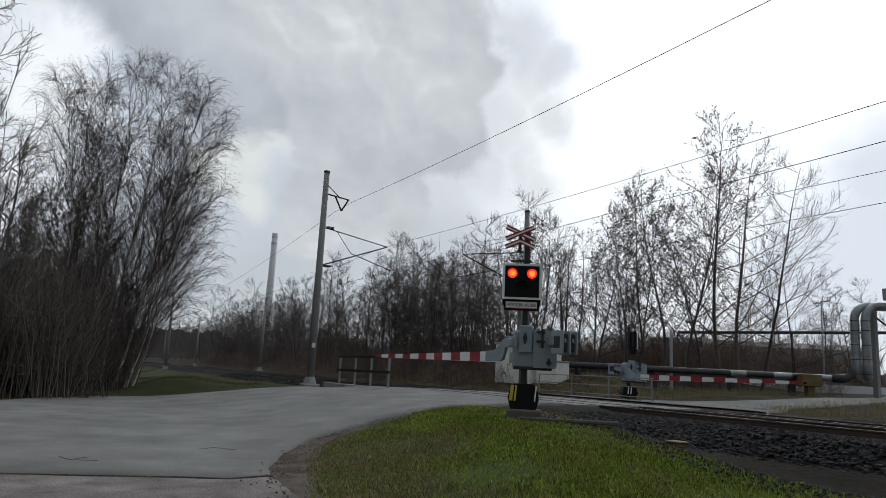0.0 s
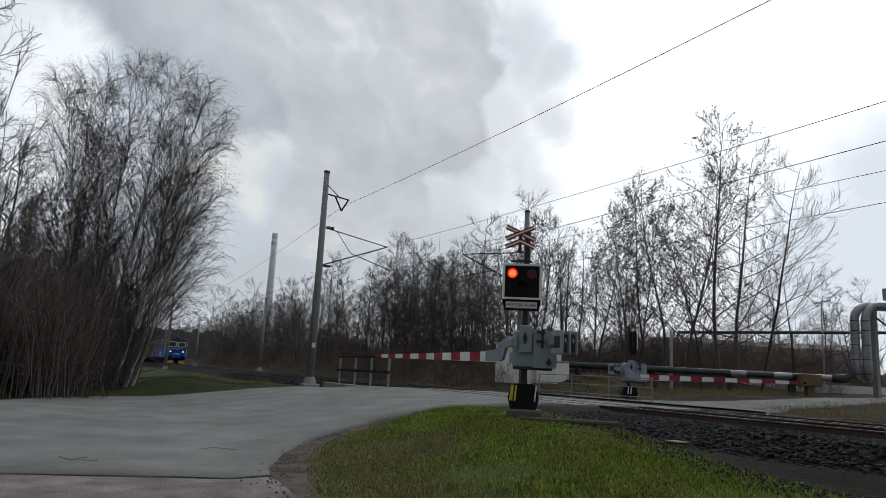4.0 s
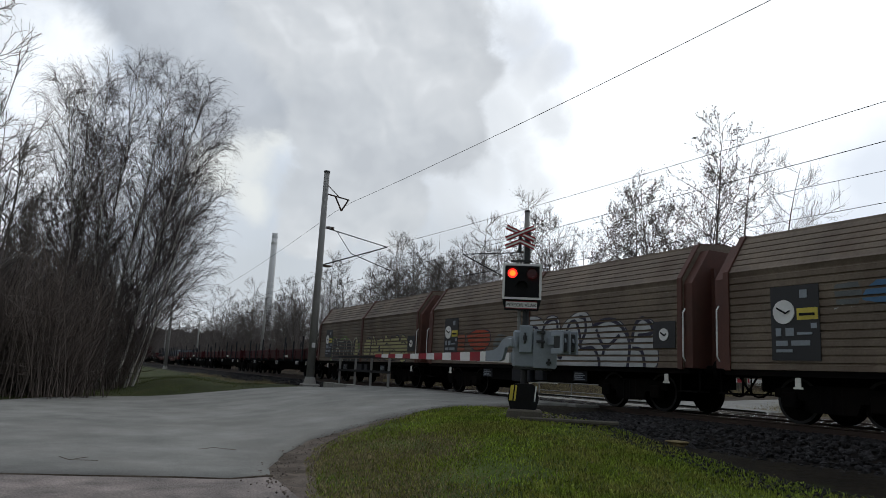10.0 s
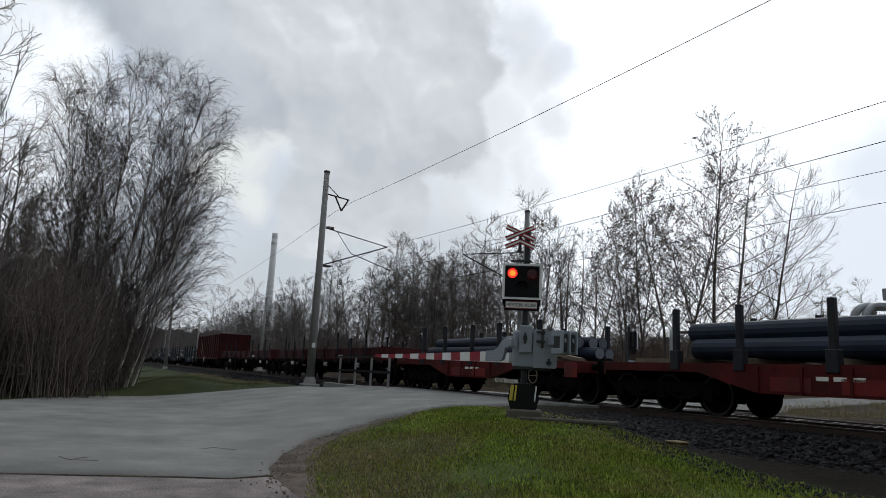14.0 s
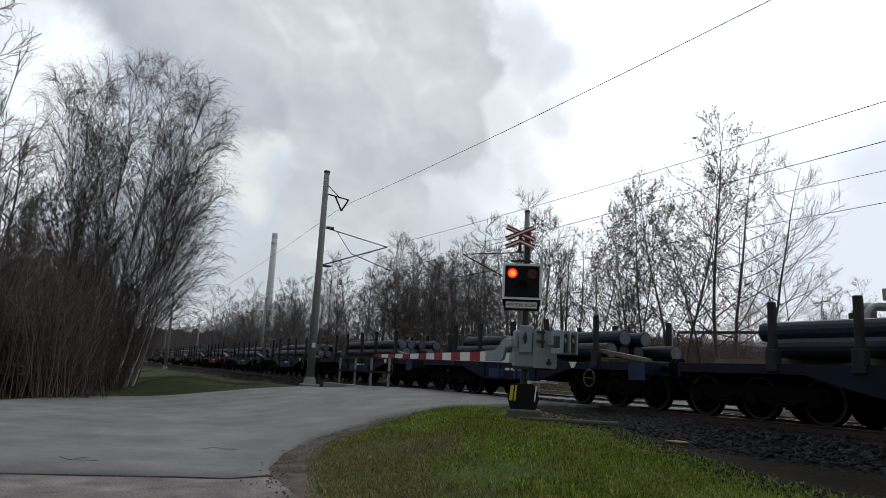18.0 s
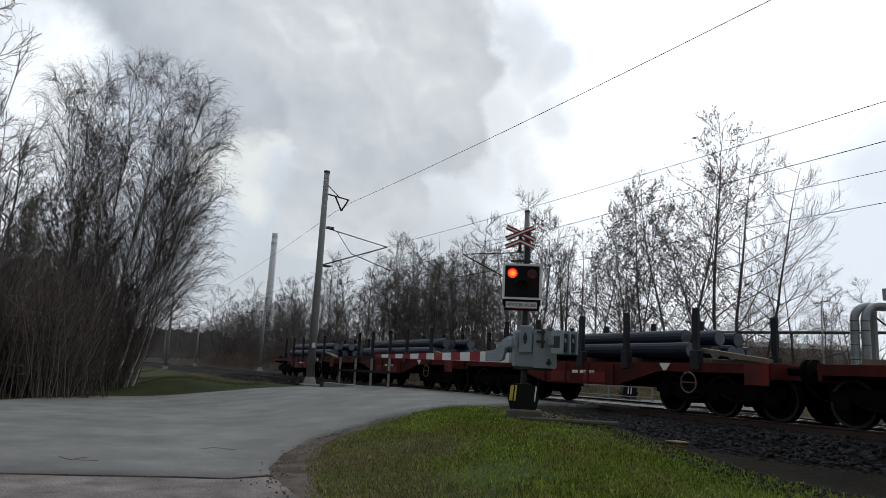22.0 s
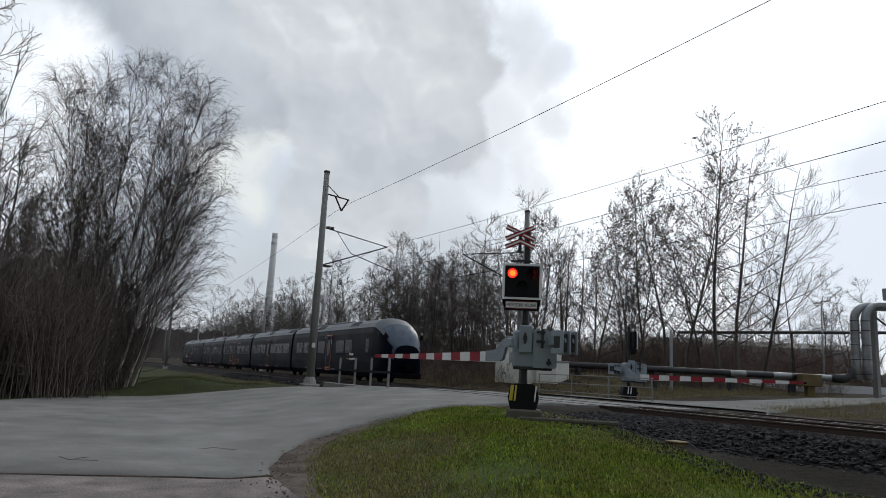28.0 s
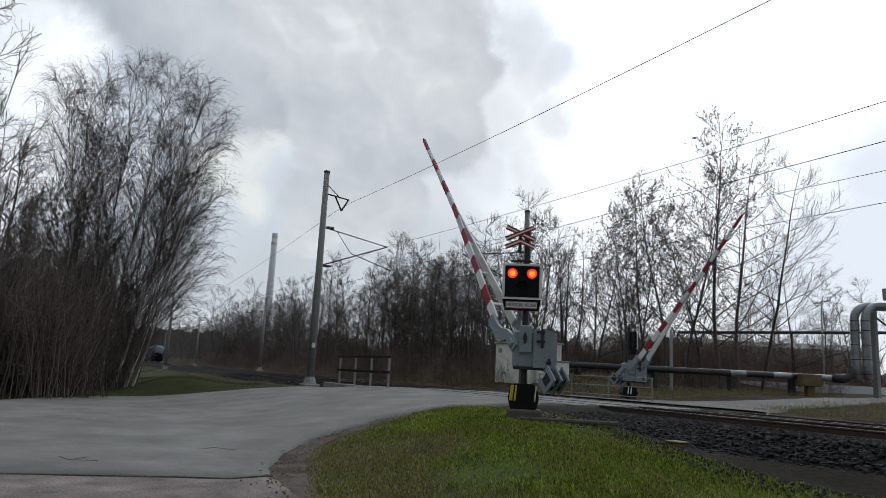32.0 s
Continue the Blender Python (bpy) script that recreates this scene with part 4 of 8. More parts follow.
def build_hood_wagon(paint, board):
    """Telescopic hood wagon of ribbed brown sheet, 14.3 m between buffers."""
    root = thing("hood_wagon", (0, 0, 0), "brown ribbed telescopic-hood freight wagon with sprayed graffiti", "freight wagon", "hood wagons of the freight train")
    L = 14.3

    def outline(grow):
        pts = []
        z = 1.04
        while z < 3.02:
            pts += [(1.42 + grow, z), (1.42 + grow, z + 0.105), (1.395 + grow, z + 0.118), (1.395 + grow, z + 0.14)]
            z += 0.153
        pts += [(1.42 + grow, 3.08), (1.44 + grow, 3.12)]
        for i in range(6):
            f, g = i / 6, (i + 0.8) / 6
            for t, o in ((f, 0.0), (g, 0.0), (g + 0.02, 0.02), (f + 0.155, 0.02)):
                pts.append((1.40 + grow - 0.55 * t - o, 3.16 + 0.80 * t - o * 0.6))
        pts += [(0.82 + grow, 4.0), (0.4, 4.08 + grow), (0, 4.10 + grow)]
        return pts + [(-u, v) for u, v in reversed(pts[:-1])]
    for x0, x1, grow, nm in ((-7.0, -0.62, 0.0, "front_hood"), (-13.75, -7.0, -0.035, "rear_hood")):
        hood = one(nm, lambda bm: prism(bm, outline(grow), x0, x1, "x"), T["hood"], root, "ribbed brown hood")
        for x in (x0, x1 - 0.14):
            def rim(bm):
                o = [(1.46 + grow, 1.02), (1.46 + grow, 3.14), (0.86 + grow, 4.03), (0.0, 4.13 + grow), (-0.86 - grow, 4.03), (-1.46 - grow, 3.14), (-1.46 - grow, 1.02)]
                i = [(u * 0.97, v - 0.02) for u, v in o]
                for a, b, c, d in zip(o, o[1:], i[1:], i):
                    lo = [bm.verts.new((x, u, v)) for u, v in (a, b, c, d)]
                    hi = [bm.verts.new((x + 0.14, u, v)) for u, v in (a, b, c, d)]
                    for q in range(4):
                        bm.faces.new((lo[q], lo[(q + 1) % 4], hi[(q + 1) % 4], hi[q]))
                    bm.faces.new(lo[::-1])
                    bm.faces.new(hi)
            one("hood_rim", rim, T["hood_end"], hood, "rust-red end rim")
    for x, way in ((-0.62, 1), (-13.75, -1)):
        def end(bm):
            prism(bm, [(-1.38, 1.05), (1.38, 1.05), (1.38, 3.0), (0.8, 3.85), (-0.8, 3.85), (-1.38, 3.0)], min(x, x + way * 0.25), max(x, x + way * 0.25), "x")
            for q in (-0.7, 0.0, 0.7):
                box(bm, min(x, x + way * 0.34), q - 0.05, 1.1, max(x, x + way * 0.34), q + 0.05, 3.4)
        one("end_wall", end, T["hood_end"], root, "rust-red end wall")
        for s in (-1, 1):
            one("end_handrail", lambda bm: tube(bm, [(x + way * 0.1, s * 1.45, 1.2), (x + way * 0.1, s * 1.52, 1.3), (x + way * 0.1, s * 1.52, 2.3), (x + way * 0.1, s * 1.45, 2.4)], 0.018, 5), M["white"], root)
            one("end_step", lambda bm: (box(bm, x - 0.3, s * 1.1 - 0.2, 0.5, x + 0.3, s * 1.1 + 0.2, 0.54), rod(bm, (x - 0.28, s * 1.2, 0.52), (x - 0.28, s * 1.2, 1.0), 0.02), rod(bm, (x + 0.28, s * 1.2, 0.52), (x + 0.28, s * 1.2, 1.0), 0.02)), T["under"], root)
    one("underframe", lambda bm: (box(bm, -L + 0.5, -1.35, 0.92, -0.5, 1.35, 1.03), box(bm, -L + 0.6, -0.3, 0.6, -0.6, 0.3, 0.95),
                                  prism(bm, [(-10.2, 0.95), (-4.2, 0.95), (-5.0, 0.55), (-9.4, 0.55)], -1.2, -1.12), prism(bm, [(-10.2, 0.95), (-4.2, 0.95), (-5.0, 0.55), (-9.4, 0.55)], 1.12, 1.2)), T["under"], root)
    one("brake_box", lambda bm: (box(bm, -7.9, -1.36, 0.52, -6.9, -1.0, 0.92, 0.02), box(bm, -6.6, -1.36, 0.6, -6.2, -1.1, 0.92)), T["stake"], root)
    for x in (-2.75, -11.55):
        bogie(root, x)
    buffers(root, L)
    for s in (-1, 1):
        for x, z, w, h, r in ((-1.2, 1.82, 0.36, 0.32, 0.21 if board else 0.15), (-12.05, 1.97, 0.53, 0.74, 0.24)):
            y = s * (1.425 if x > -7 else 1.39)
            d = side_box("marking_panel", x - w, x + w, z - h, z + h, y, T["panel"], root, "dark panel with a white dial")
            q = x if x > -7 else x - 0.23
            zq = z if x > -7 else z + 0.22
            one("dial", lambda bm: rod(bm, (q, y + s * 0.012, zq), (q, y + s * 0.03, zq), r, r, 20), M["white"], d, "round white dial")
            one("needle", lambda bm: (rod(bm, (q - r * 0.6, y + s * 0.033, zq + r * 0.35), (q + r * 0.2, y + s * 0.033, zq - 0.03), 0.022, 0.022, 4), rod(bm, (q + r * 0.2, y + s * 0.033, zq - 0.03), (q + r * 0.6, y + s * 0.033, zq + 0.02), 0.018, 0.018, 4)), M["black"], d)
            if x < -7:
                side_box("yellow_sign", x + 0.06, x + 0.5, z + 0.05, z + 0.28, y + s * 0.012, M["yellow"], d, "small yellow sign")
                side_box("sign_bar", x + 0.12, x + 0.44, z + 0.13, z + 0.18, y + s * 0.026, M["black"], d)
                for i, (bx, bz, bw, bh) in enumerate(((0.13, 0.48, 0.16, 0.16), (-0.42, -0.26, 0.12, 0.16), (-0.2, -0.26, 0.18, 0.16), (0.05, -0.24, 0.32, 0.05), (-0.42, -0.45, 0.26, 0.1), (-0.08, -0.45, 0.4, 0.1), (-0.42, -0.58, 0.36, 0.06), (0.35, -0.12, 0.12, 0.1))):
                    side_box("marking", x + bx, x + bx + bw, z + bz, z + bz + bh, y + s * 0.012, M["gate_grey"], d)
            one("hook_sign", lambda bm: (box(bm, x - 0.06, s * 1.36 - 0.01, 0.72, x + 0.06, s * 1.36 + 0.01, 0.9), box(bm, x - 0.1, s * 1.36 - 0.01, 0.68, x + 0.1, s * 1.36 + 0.01, 0.72)), M["hut"], root)
        for x in (-4.6, -9.6):
            side_box("frame_board", x - 0.3, x + 0.3, 0.62, 0.9, s * 1.21, T["stake"], root, "small grey frame board")
            for i in range(4):
                side_box("marking", x - 0.24, x + 0.2 - 0.08 * (i % 2), 0.66 + i * 0.055, 0.69 + i * 0.055, s * 1.223, M["gate_grey"], root)
    g = one("graffiti", lambda bm: box(bm, -3.0, -1.4215, 1.5, -2.9, -1.4205, 1.55), T["outline"], root, "sprayed graffiti of rounded shapes")
    spray(g, paint)
    return root


PAINT = [
    [(bubble(-6.45, 1.18, 0.5, 0.3, 3), "scarlet", 0), (bubble(-1.3, 1.2, 0.7, 0.34, 4), "scarlet", 0), (bubble(-5.05, 2.36, 0.4, 0.3, 5), "scarlet", 0), (bubble(-3.3, 2.42, 0.5, 0.24, 6), "scarlet", 0),
     ([(-6.15, 1.08), (-6.2, 1.45), (-5.95, 1.7), (-5.75, 2.1), (-5.5, 2.36), (-5.2, 2.2), (-4.95, 1.75), (-4.72, 1.5), (-4.72, 1.15), (-5.0, 1.06)], "lilac", 0.10),
     ([(-4.62, 1.06), (-4.75, 1.5), (-4.85, 1.95), (-4.6, 2.22), (-4.25, 2.2), (-4.1, 1.9), (-4.05, 1.6), (-3.95, 1.1), (-4.2, 1.06), (-4.32, 1.35), (-4.42, 1.06)], "lilac", 0.08),
     ([(-4.02, 2.15), (-3.75, 2.3), (-3.3, 2.26), (-3.05, 2.1), (-3.1, 1.85), (-3.4, 1.7), (-3.05, 1.2), (-3.2, 1.06), (-3.5, 1.1), (-3.6, 1.4), (-3.7, 1.06), (-3.9, 1.06), (-3.8, 1.6)], "lilac", 0.08),
     ([(-3.1, 1.9), (-3.0, 2.25), (-2.7, 2.42), (-2.2, 2.35), (-2.1, 2.1), (-2.35, 1.98), (-2.6, 2.0), (-2.3, 1.95), (-1.85, 1.85), (-1.68, 1.5), (-1.8, 1.1), (-2.4, 1.05), (-3.0, 1.06), (-2.95, 1.35), (-2.5, 1.42), (-2.3, 1.5), (-2.4, 1.68), (-2.8, 1.72)], "lilac", 0.10),
     (streak(-5.8, 1.62, -5.25, 1.55, 0.05), "outline", 0), (streak(-4.6, 1.75, -4.3, 1.75, 0.05), "outline", 0), (streak(-3.75, 1.98, -3.35, 1.98, 0.04), "outline", 0), (streak(-2.7, 1.32, -2.1, 1.45, 0.06), "outline", 0),
     (streak(-5.75, 1.95, -5.5, 2.28, 0.025), "silver", 0), (streak(-4.78, 1.95, -4.5, 2.17, 0.025), "silver", 0), (streak(-3.95, 2.1, -3.5, 2.22, 0.025), "silver", 0), (streak(-2.95, 2.1, -2.5, 2.34, 0.025), "silver", 0), (streak(-6.1, 1.2, -6.1, 1.55, 0.025), "silver", 0), (streak(-2.6, 1.3, -2.1, 1.35, 0.02), "silver", 0)],
    [(bubble(-10.95, 2.46, 0.6, 0.5, 7), "dull_spray", 0), (bubble(-10.2, 2.46, 0.9, 0.5, 8), "sky_spray", 0), (bubble(-9.3, 2.4, 0.7, 0.4, 9), "dull_spray", 0), (streak(-11.2, 2.2, -10.9, 2.22, 0.03), "silver", 0)],
    [
     ([(-7.12, 1.05), (-7.13, 2.38), (-6.31, 2.44), (-6.07, 2.02), (-5.89, 1.05)], "silver", 0.03),
     ([(-6.1, 1.05), (-6.15, 2.27), (-5.46, 2.43), (-5.22, 1.76), (-4.9, 1.05)], "silver", 0.03),
     ([(-5.09, 1.05), (-5.27, 1.99), (-4.77, 2.43), (-4.13, 2.5), (-3.81, 1.94), (-3.96, 1.05)], "silver", 0.03),
     ([(-4.04, 1.05), (-3.97, 1.95), (-3.46, 2.28), (-2.77, 2.2), (-2.39, 1.7), (-2.46, 1.05)], "silver", 0.03),
     ([(-2.42, 1.05), (-2.28, 1.89), (-1.92, 2.22), (-1.54, 2.1), (-1.44, 1.61), (-1.5, 1.05)], "silver", 0.03),
     (brush_line([(-7.07, 2.06), (-6.65, 2.21), (-6.37, 2.03), (-6.43, 1.75), (-7.0, 1.68)], 0.05), "outline", 0),
     (brush_line([(-6.94, 1.22), (-6.54, 1.67), (-6.05, 1.62), (-5.94, 1.05)], 0.05), "outline", 0),
     (brush_line([(-6.21, 1.67), (-6.1, 2.18), (-5.77, 2.37), (-5.46, 2.31), (-5.42, 1.77)], 0.05), "outline", 0),
     (brush_line([(-5.73, 1.85), (-5.27, 1.92), (-4.79, 1.79), (-4.75, 1.49)], 0.05), "outline", 0),
     (brush_line([(-5.02, 1.87), (-4.87, 2.21), (-4.59, 2.27), (-4.41, 1.96), (-4.34, 1.53)], 0.05), "outline", 0),
     (brush_line([(-4.4, 2.4), (-4.18, 2.32), (-4.15, 1.95), (-4.42, 1.6)], 0.05), "outline", 0),
     (brush_line([(-4.34, 1.49), (-3.82, 1.52), (-3.58, 1.24), (-3.55, 1.05)], 0.05), "outline", 0),
     (brush_line([(-3.8, 2.12), (-3.22, 2.26), (-2.7, 2.07), (-2.39, 1.63), (-2.46, 1.05)], 0.05), "outline", 0),
     (brush_line([(-3.68, 2.01), (-3.33, 1.55), (-2.78, 1.84)], 0.05), "outline", 0),
     (brush_line([(-3.33, 1.58), (-3.41, 1.35)], 0.05), "outline", 0),
     (brush_line([(-2.29, 1.69), (-2.2, 2.07), (-1.92, 2.25), (-1.6, 2.05), (-1.65, 1.86), (-2.07, 1.82)], 0.05), "outline", 0),
     (brush_line([(-2.26, 1.5), (-1.96, 1.44), (-1.85, 1.07)], 0.05), "outline", 0),
     (brush_line([(-5.68, 1.46), (-5.52, 1.45), (-5.53, 1.32), (-5.66, 1.34), (-5.68, 1.46)], 0.05), "outline", 0),
     (brush_line([(-5.35, 1.39), (-5.22, 1.37), (-5.24, 1.26), (-5.36, 1.29)], 0.05), "outline", 0),
     (bubble(-11.3, 1.75, 0.7, 0.8, 18), "rust_text", 0.04), (bubble(-10.0, 1.85, 1.5, 0.75, 19), "scarlet", 0.04), (streak(-10.4, 2.1, -10.1, 1.5, 0.05), "rust_text", 0), (streak(-9.7, 2.1, -9.6, 1.5, 0.05), "rust_text", 0), (bubble(-8.6, 1.7, 0.8, 0.6, 20), "dull_spray", 0)],
    [(bubble(-6.15, 1.62, 0.85, 1.05, 21), "lemon", 0.05), (bubble(-5.35, 1.62, 0.7, 1.1, 22), "lemon", 0.05), (bubble(-4.65, 1.6, 0.75, 1.05, 23), "lemon", 0.05), (bubble(-3.85, 1.62, 0.8, 1.1, 24), "lemon", 0.05), (bubble(-2.95, 1.62, 0.95, 1.1, 25), "lemon", 0.05), (bubble(-2.0, 1.62, 1.0, 1.15, 26), "lemon", 0.05),
     (streak(-6.2, 1.55, -5.8, 1.6, 0.06), "outline", 0), (streak(-5.45, 2.1, -5.4, 1.75, 0.04), "outline", 0), (streak(-5.3, 1.15, -5.3, 1.45, 0.04), "outline", 0), (bubble(-4.65, 1.62, 0.2, 0.3, 27), "outline", 0), (streak(-4.0, 1.8, -3.6, 1.75, 0.05), "outline", 0), (streak(-3.2, 1.5, -2.8, 1.5, 0.05), "outline", 0), (streak(-2.2, 1.85, -1.7, 1.8, 0.05), "outline", 0), (streak(-2.2, 1.4, -1.8, 1.45, 0.05), "outline", 0),
     ([(-11.66, 1.07), (-11.6, 2.2), (-11.0, 2.31), (-10.8, 2.16), (-11.33, 1.78), (-11.38, 1.07)], "lime", 0),
     ([(-10.21, 2.1), (-9.65, 2.33), (-8.96, 2.21), (-9.13, 2.05)], "lime", 0),
     ([(-7.53, 1.89), (-7.06, 1.96), (-6.91, 1.68), (-6.95, 1.5), (-7.48, 1.6)], "lime", 0),
     ([(-11.38, 1.05), (-11.38, 2.11), (-10.6, 2.19), (-10.02, 1.98), (-10.04, 1.05)], "umber", 0),
     ([(-10.23, 1.05), (-10.4, 1.99), (-9.3, 2.13), (-9.06, 1.66), (-9.16, 1.05)], "umber", 0),
     ([(-9.24, 1.05), (-9.18, 1.98), (-8.48, 2.06), (-8.27, 1.65), (-8.29, 1.05)], "umber", 0),
     ([(-8.36, 1.05), (-8.25, 1.98), (-7.8, 2.19), (-7.53, 1.89), (-7.55, 1.57), (-7.02, 1.56), (-6.98, 1.07)], "umber", 0),
     (brush_line([(-11.33, 1.05), (-11.32, 2.02), (-11.11, 2.25), (-10.7, 2.12), (-10.6, 1.69), (-10.91, 1.39)], 0.03), "cream", 0),
     (brush_line([(-10.75, 1.66), (-10.41, 1.69), (-10.12, 1.46), (-10.13, 1.05)], 0.03), "cream", 0),
     (brush_line([(-10.45, 2.07), (-9.74, 2.04), (-9.65, 2.18), (-9.34, 2.13), (-9.14, 1.73), (-9.23, 1.49)], 0.03), "cream", 0),
     (brush_line([(-10.21, 1.83), (-9.75, 1.78)], 0.03), "cream", 0),
     (brush_line([(-9.59, 1.06), (-9.49, 1.46), (-9.52, 1.96)], 0.03), "cream", 0),
     (brush_line([(-9.13, 2.05), (-8.8, 2.11), (-8.48, 1.99), (-8.34, 1.65), (-8.44, 1.11)], 0.03), "cream", 0),
     (brush_line([(-8.91, 1.07), (-8.86, 1.59)], 0.03), "cream", 0),
     (brush_line([(-8.17, 2.04), (-7.87, 2.19), (-7.59, 2.05), (-7.54, 1.7), (-7.63, 1.35), (-7.84, 1.28), (-8.19, 1.64), (-8.17, 2.04)], 0.03), "cream", 0),
     (brush_line([(-8.0, 1.77), (-7.86, 1.7), (-7.87, 1.51), (-8.01, 1.45)], 0.03), "cream", 0),
     (brush_line([(-7.63, 1.35), (-7.34, 1.57), (-7.08, 1.59), (-7.01, 1.13)], 0.03), "cream", 0),
     (bubble(-7.7, 1.7, 0.5, 0.9, 31), "lemon", 0.04)],
]


def build_low_wagon():
    """Low-sided bogie wagon, 19.8 m."""
    root = thing("low_sided_wagon", (0, 0, 0), "oxide-red low-sided freight wagon with tall side stakes", "freight wagon", "low-sided wagons of the freight train")
    L = 19.8
    one("underframe", lambda bm: (box(bm, -L + 0.6, -1.38, 0.98, -0.6, 1.38, 1.12), prism(bm, [(-L + 3.4, 1.0), (-3.4, 1.0), (-6.4, 0.42), (-L + 6.4, 0.42)], -0.5, -0.38), prism(bm, [(-L + 3.4, 1.0), (-3.4, 1.0), (-6.4, 0.42), (-L + 6.4, 0.42)], 0.38, 0.5)), T["under"], root)
    one("floor", lambda bm: box(bm, -L + 0.65, -1.33, 1.12, -0.65, 1.33, 1.17), T["timber"], root)
    k = 9
    flap = None
    for s in (-1, 1):
        for i in range(k):
            x0, x1 = -L + 0.62 + (L - 1.24) * i / k + 0.04, -L + 0.62 + (L - 1.24) * (i + 1) / k - 0.04
            def make(bm):
                y = s * 1.39
                box(bm, x0, min(y, y - s * 0.05), 1.12, x1, max(y, y - s * 0.05), 1.70, 0.01)
                for z in (1.2, 1.42, 1.62):
                    box(bm, x0 + 0.03, min(y, y + s * 0.035), z, x1 - 0.03, max(y, y + s * 0.035), z + 0.06)
                for q in (0.3, x1 - x0 - 0.4):
                    box(bm, x0 + q, min(y, y + s * 0.05), 1.05, x0 + q + 0.1, max(y, y + s * 0.05), 1.66)
            one("side_flap", make, T["oxide"], root)
        for i in range(0, k + 1):
            x = -L + 0.62 + (L - 1.24) * i / k
            h = 2.5 if i in (1, 3, 6, 8) else (2.2 if i in (2, 7) else 1.78)
            one("stake", lambda bm: box(bm, x - 0.05, s * 1.44 - 0.04, 0.95, x + 0.05, s * 1.44 + 0.04, h, 0.012), T["stake"] if h > 1.8 else T["oxide"], root)
    for x in (-0.62, -L + 0.54):
        one("end_flap", lambda bm: (box(bm, x, -1.36, 1.1, x + 0.08, 1.36, 1.72), box(bm, x - 0.04, -0.9, 1.0, x + 0.12, -0.75, 1.7), box(bm, x - 0.04, 0.75, 1.0, x + 0.12, 0.9, 1.7)), T["oxide"], root)
    for x in (-2.3, -L + 2.3):
        bogie_long(root, x)
    buffers(root, L)
    for x in (-4.1, -9.0, -15.6):
        b = one("label_board", lambda bm: box(bm, x, -1.43, 0.72, x + 0.75, -1.40, 1.0), T["stake"], root)
        for i in range(3):
            side_box("marking", x + 0.08, x + 0.66 - 0.1 * (i % 2), 0.78 + i * 0.07, 0.81 + i * 0.07, -1.431, M["white"], b)
    side_box("marking", -6.6, -5.9, 1.2, 1.34, -1.432, M["hut"], root)
    one("hook_sign", lambda bm: (box(bm, -2.06, -1.37, 0.8, -1.94, -1.35, 0.98), box(bm, -2.1, -1.37, 0.74, -1.9, -1.35, 0.8)), M["hut"], root)
    return root


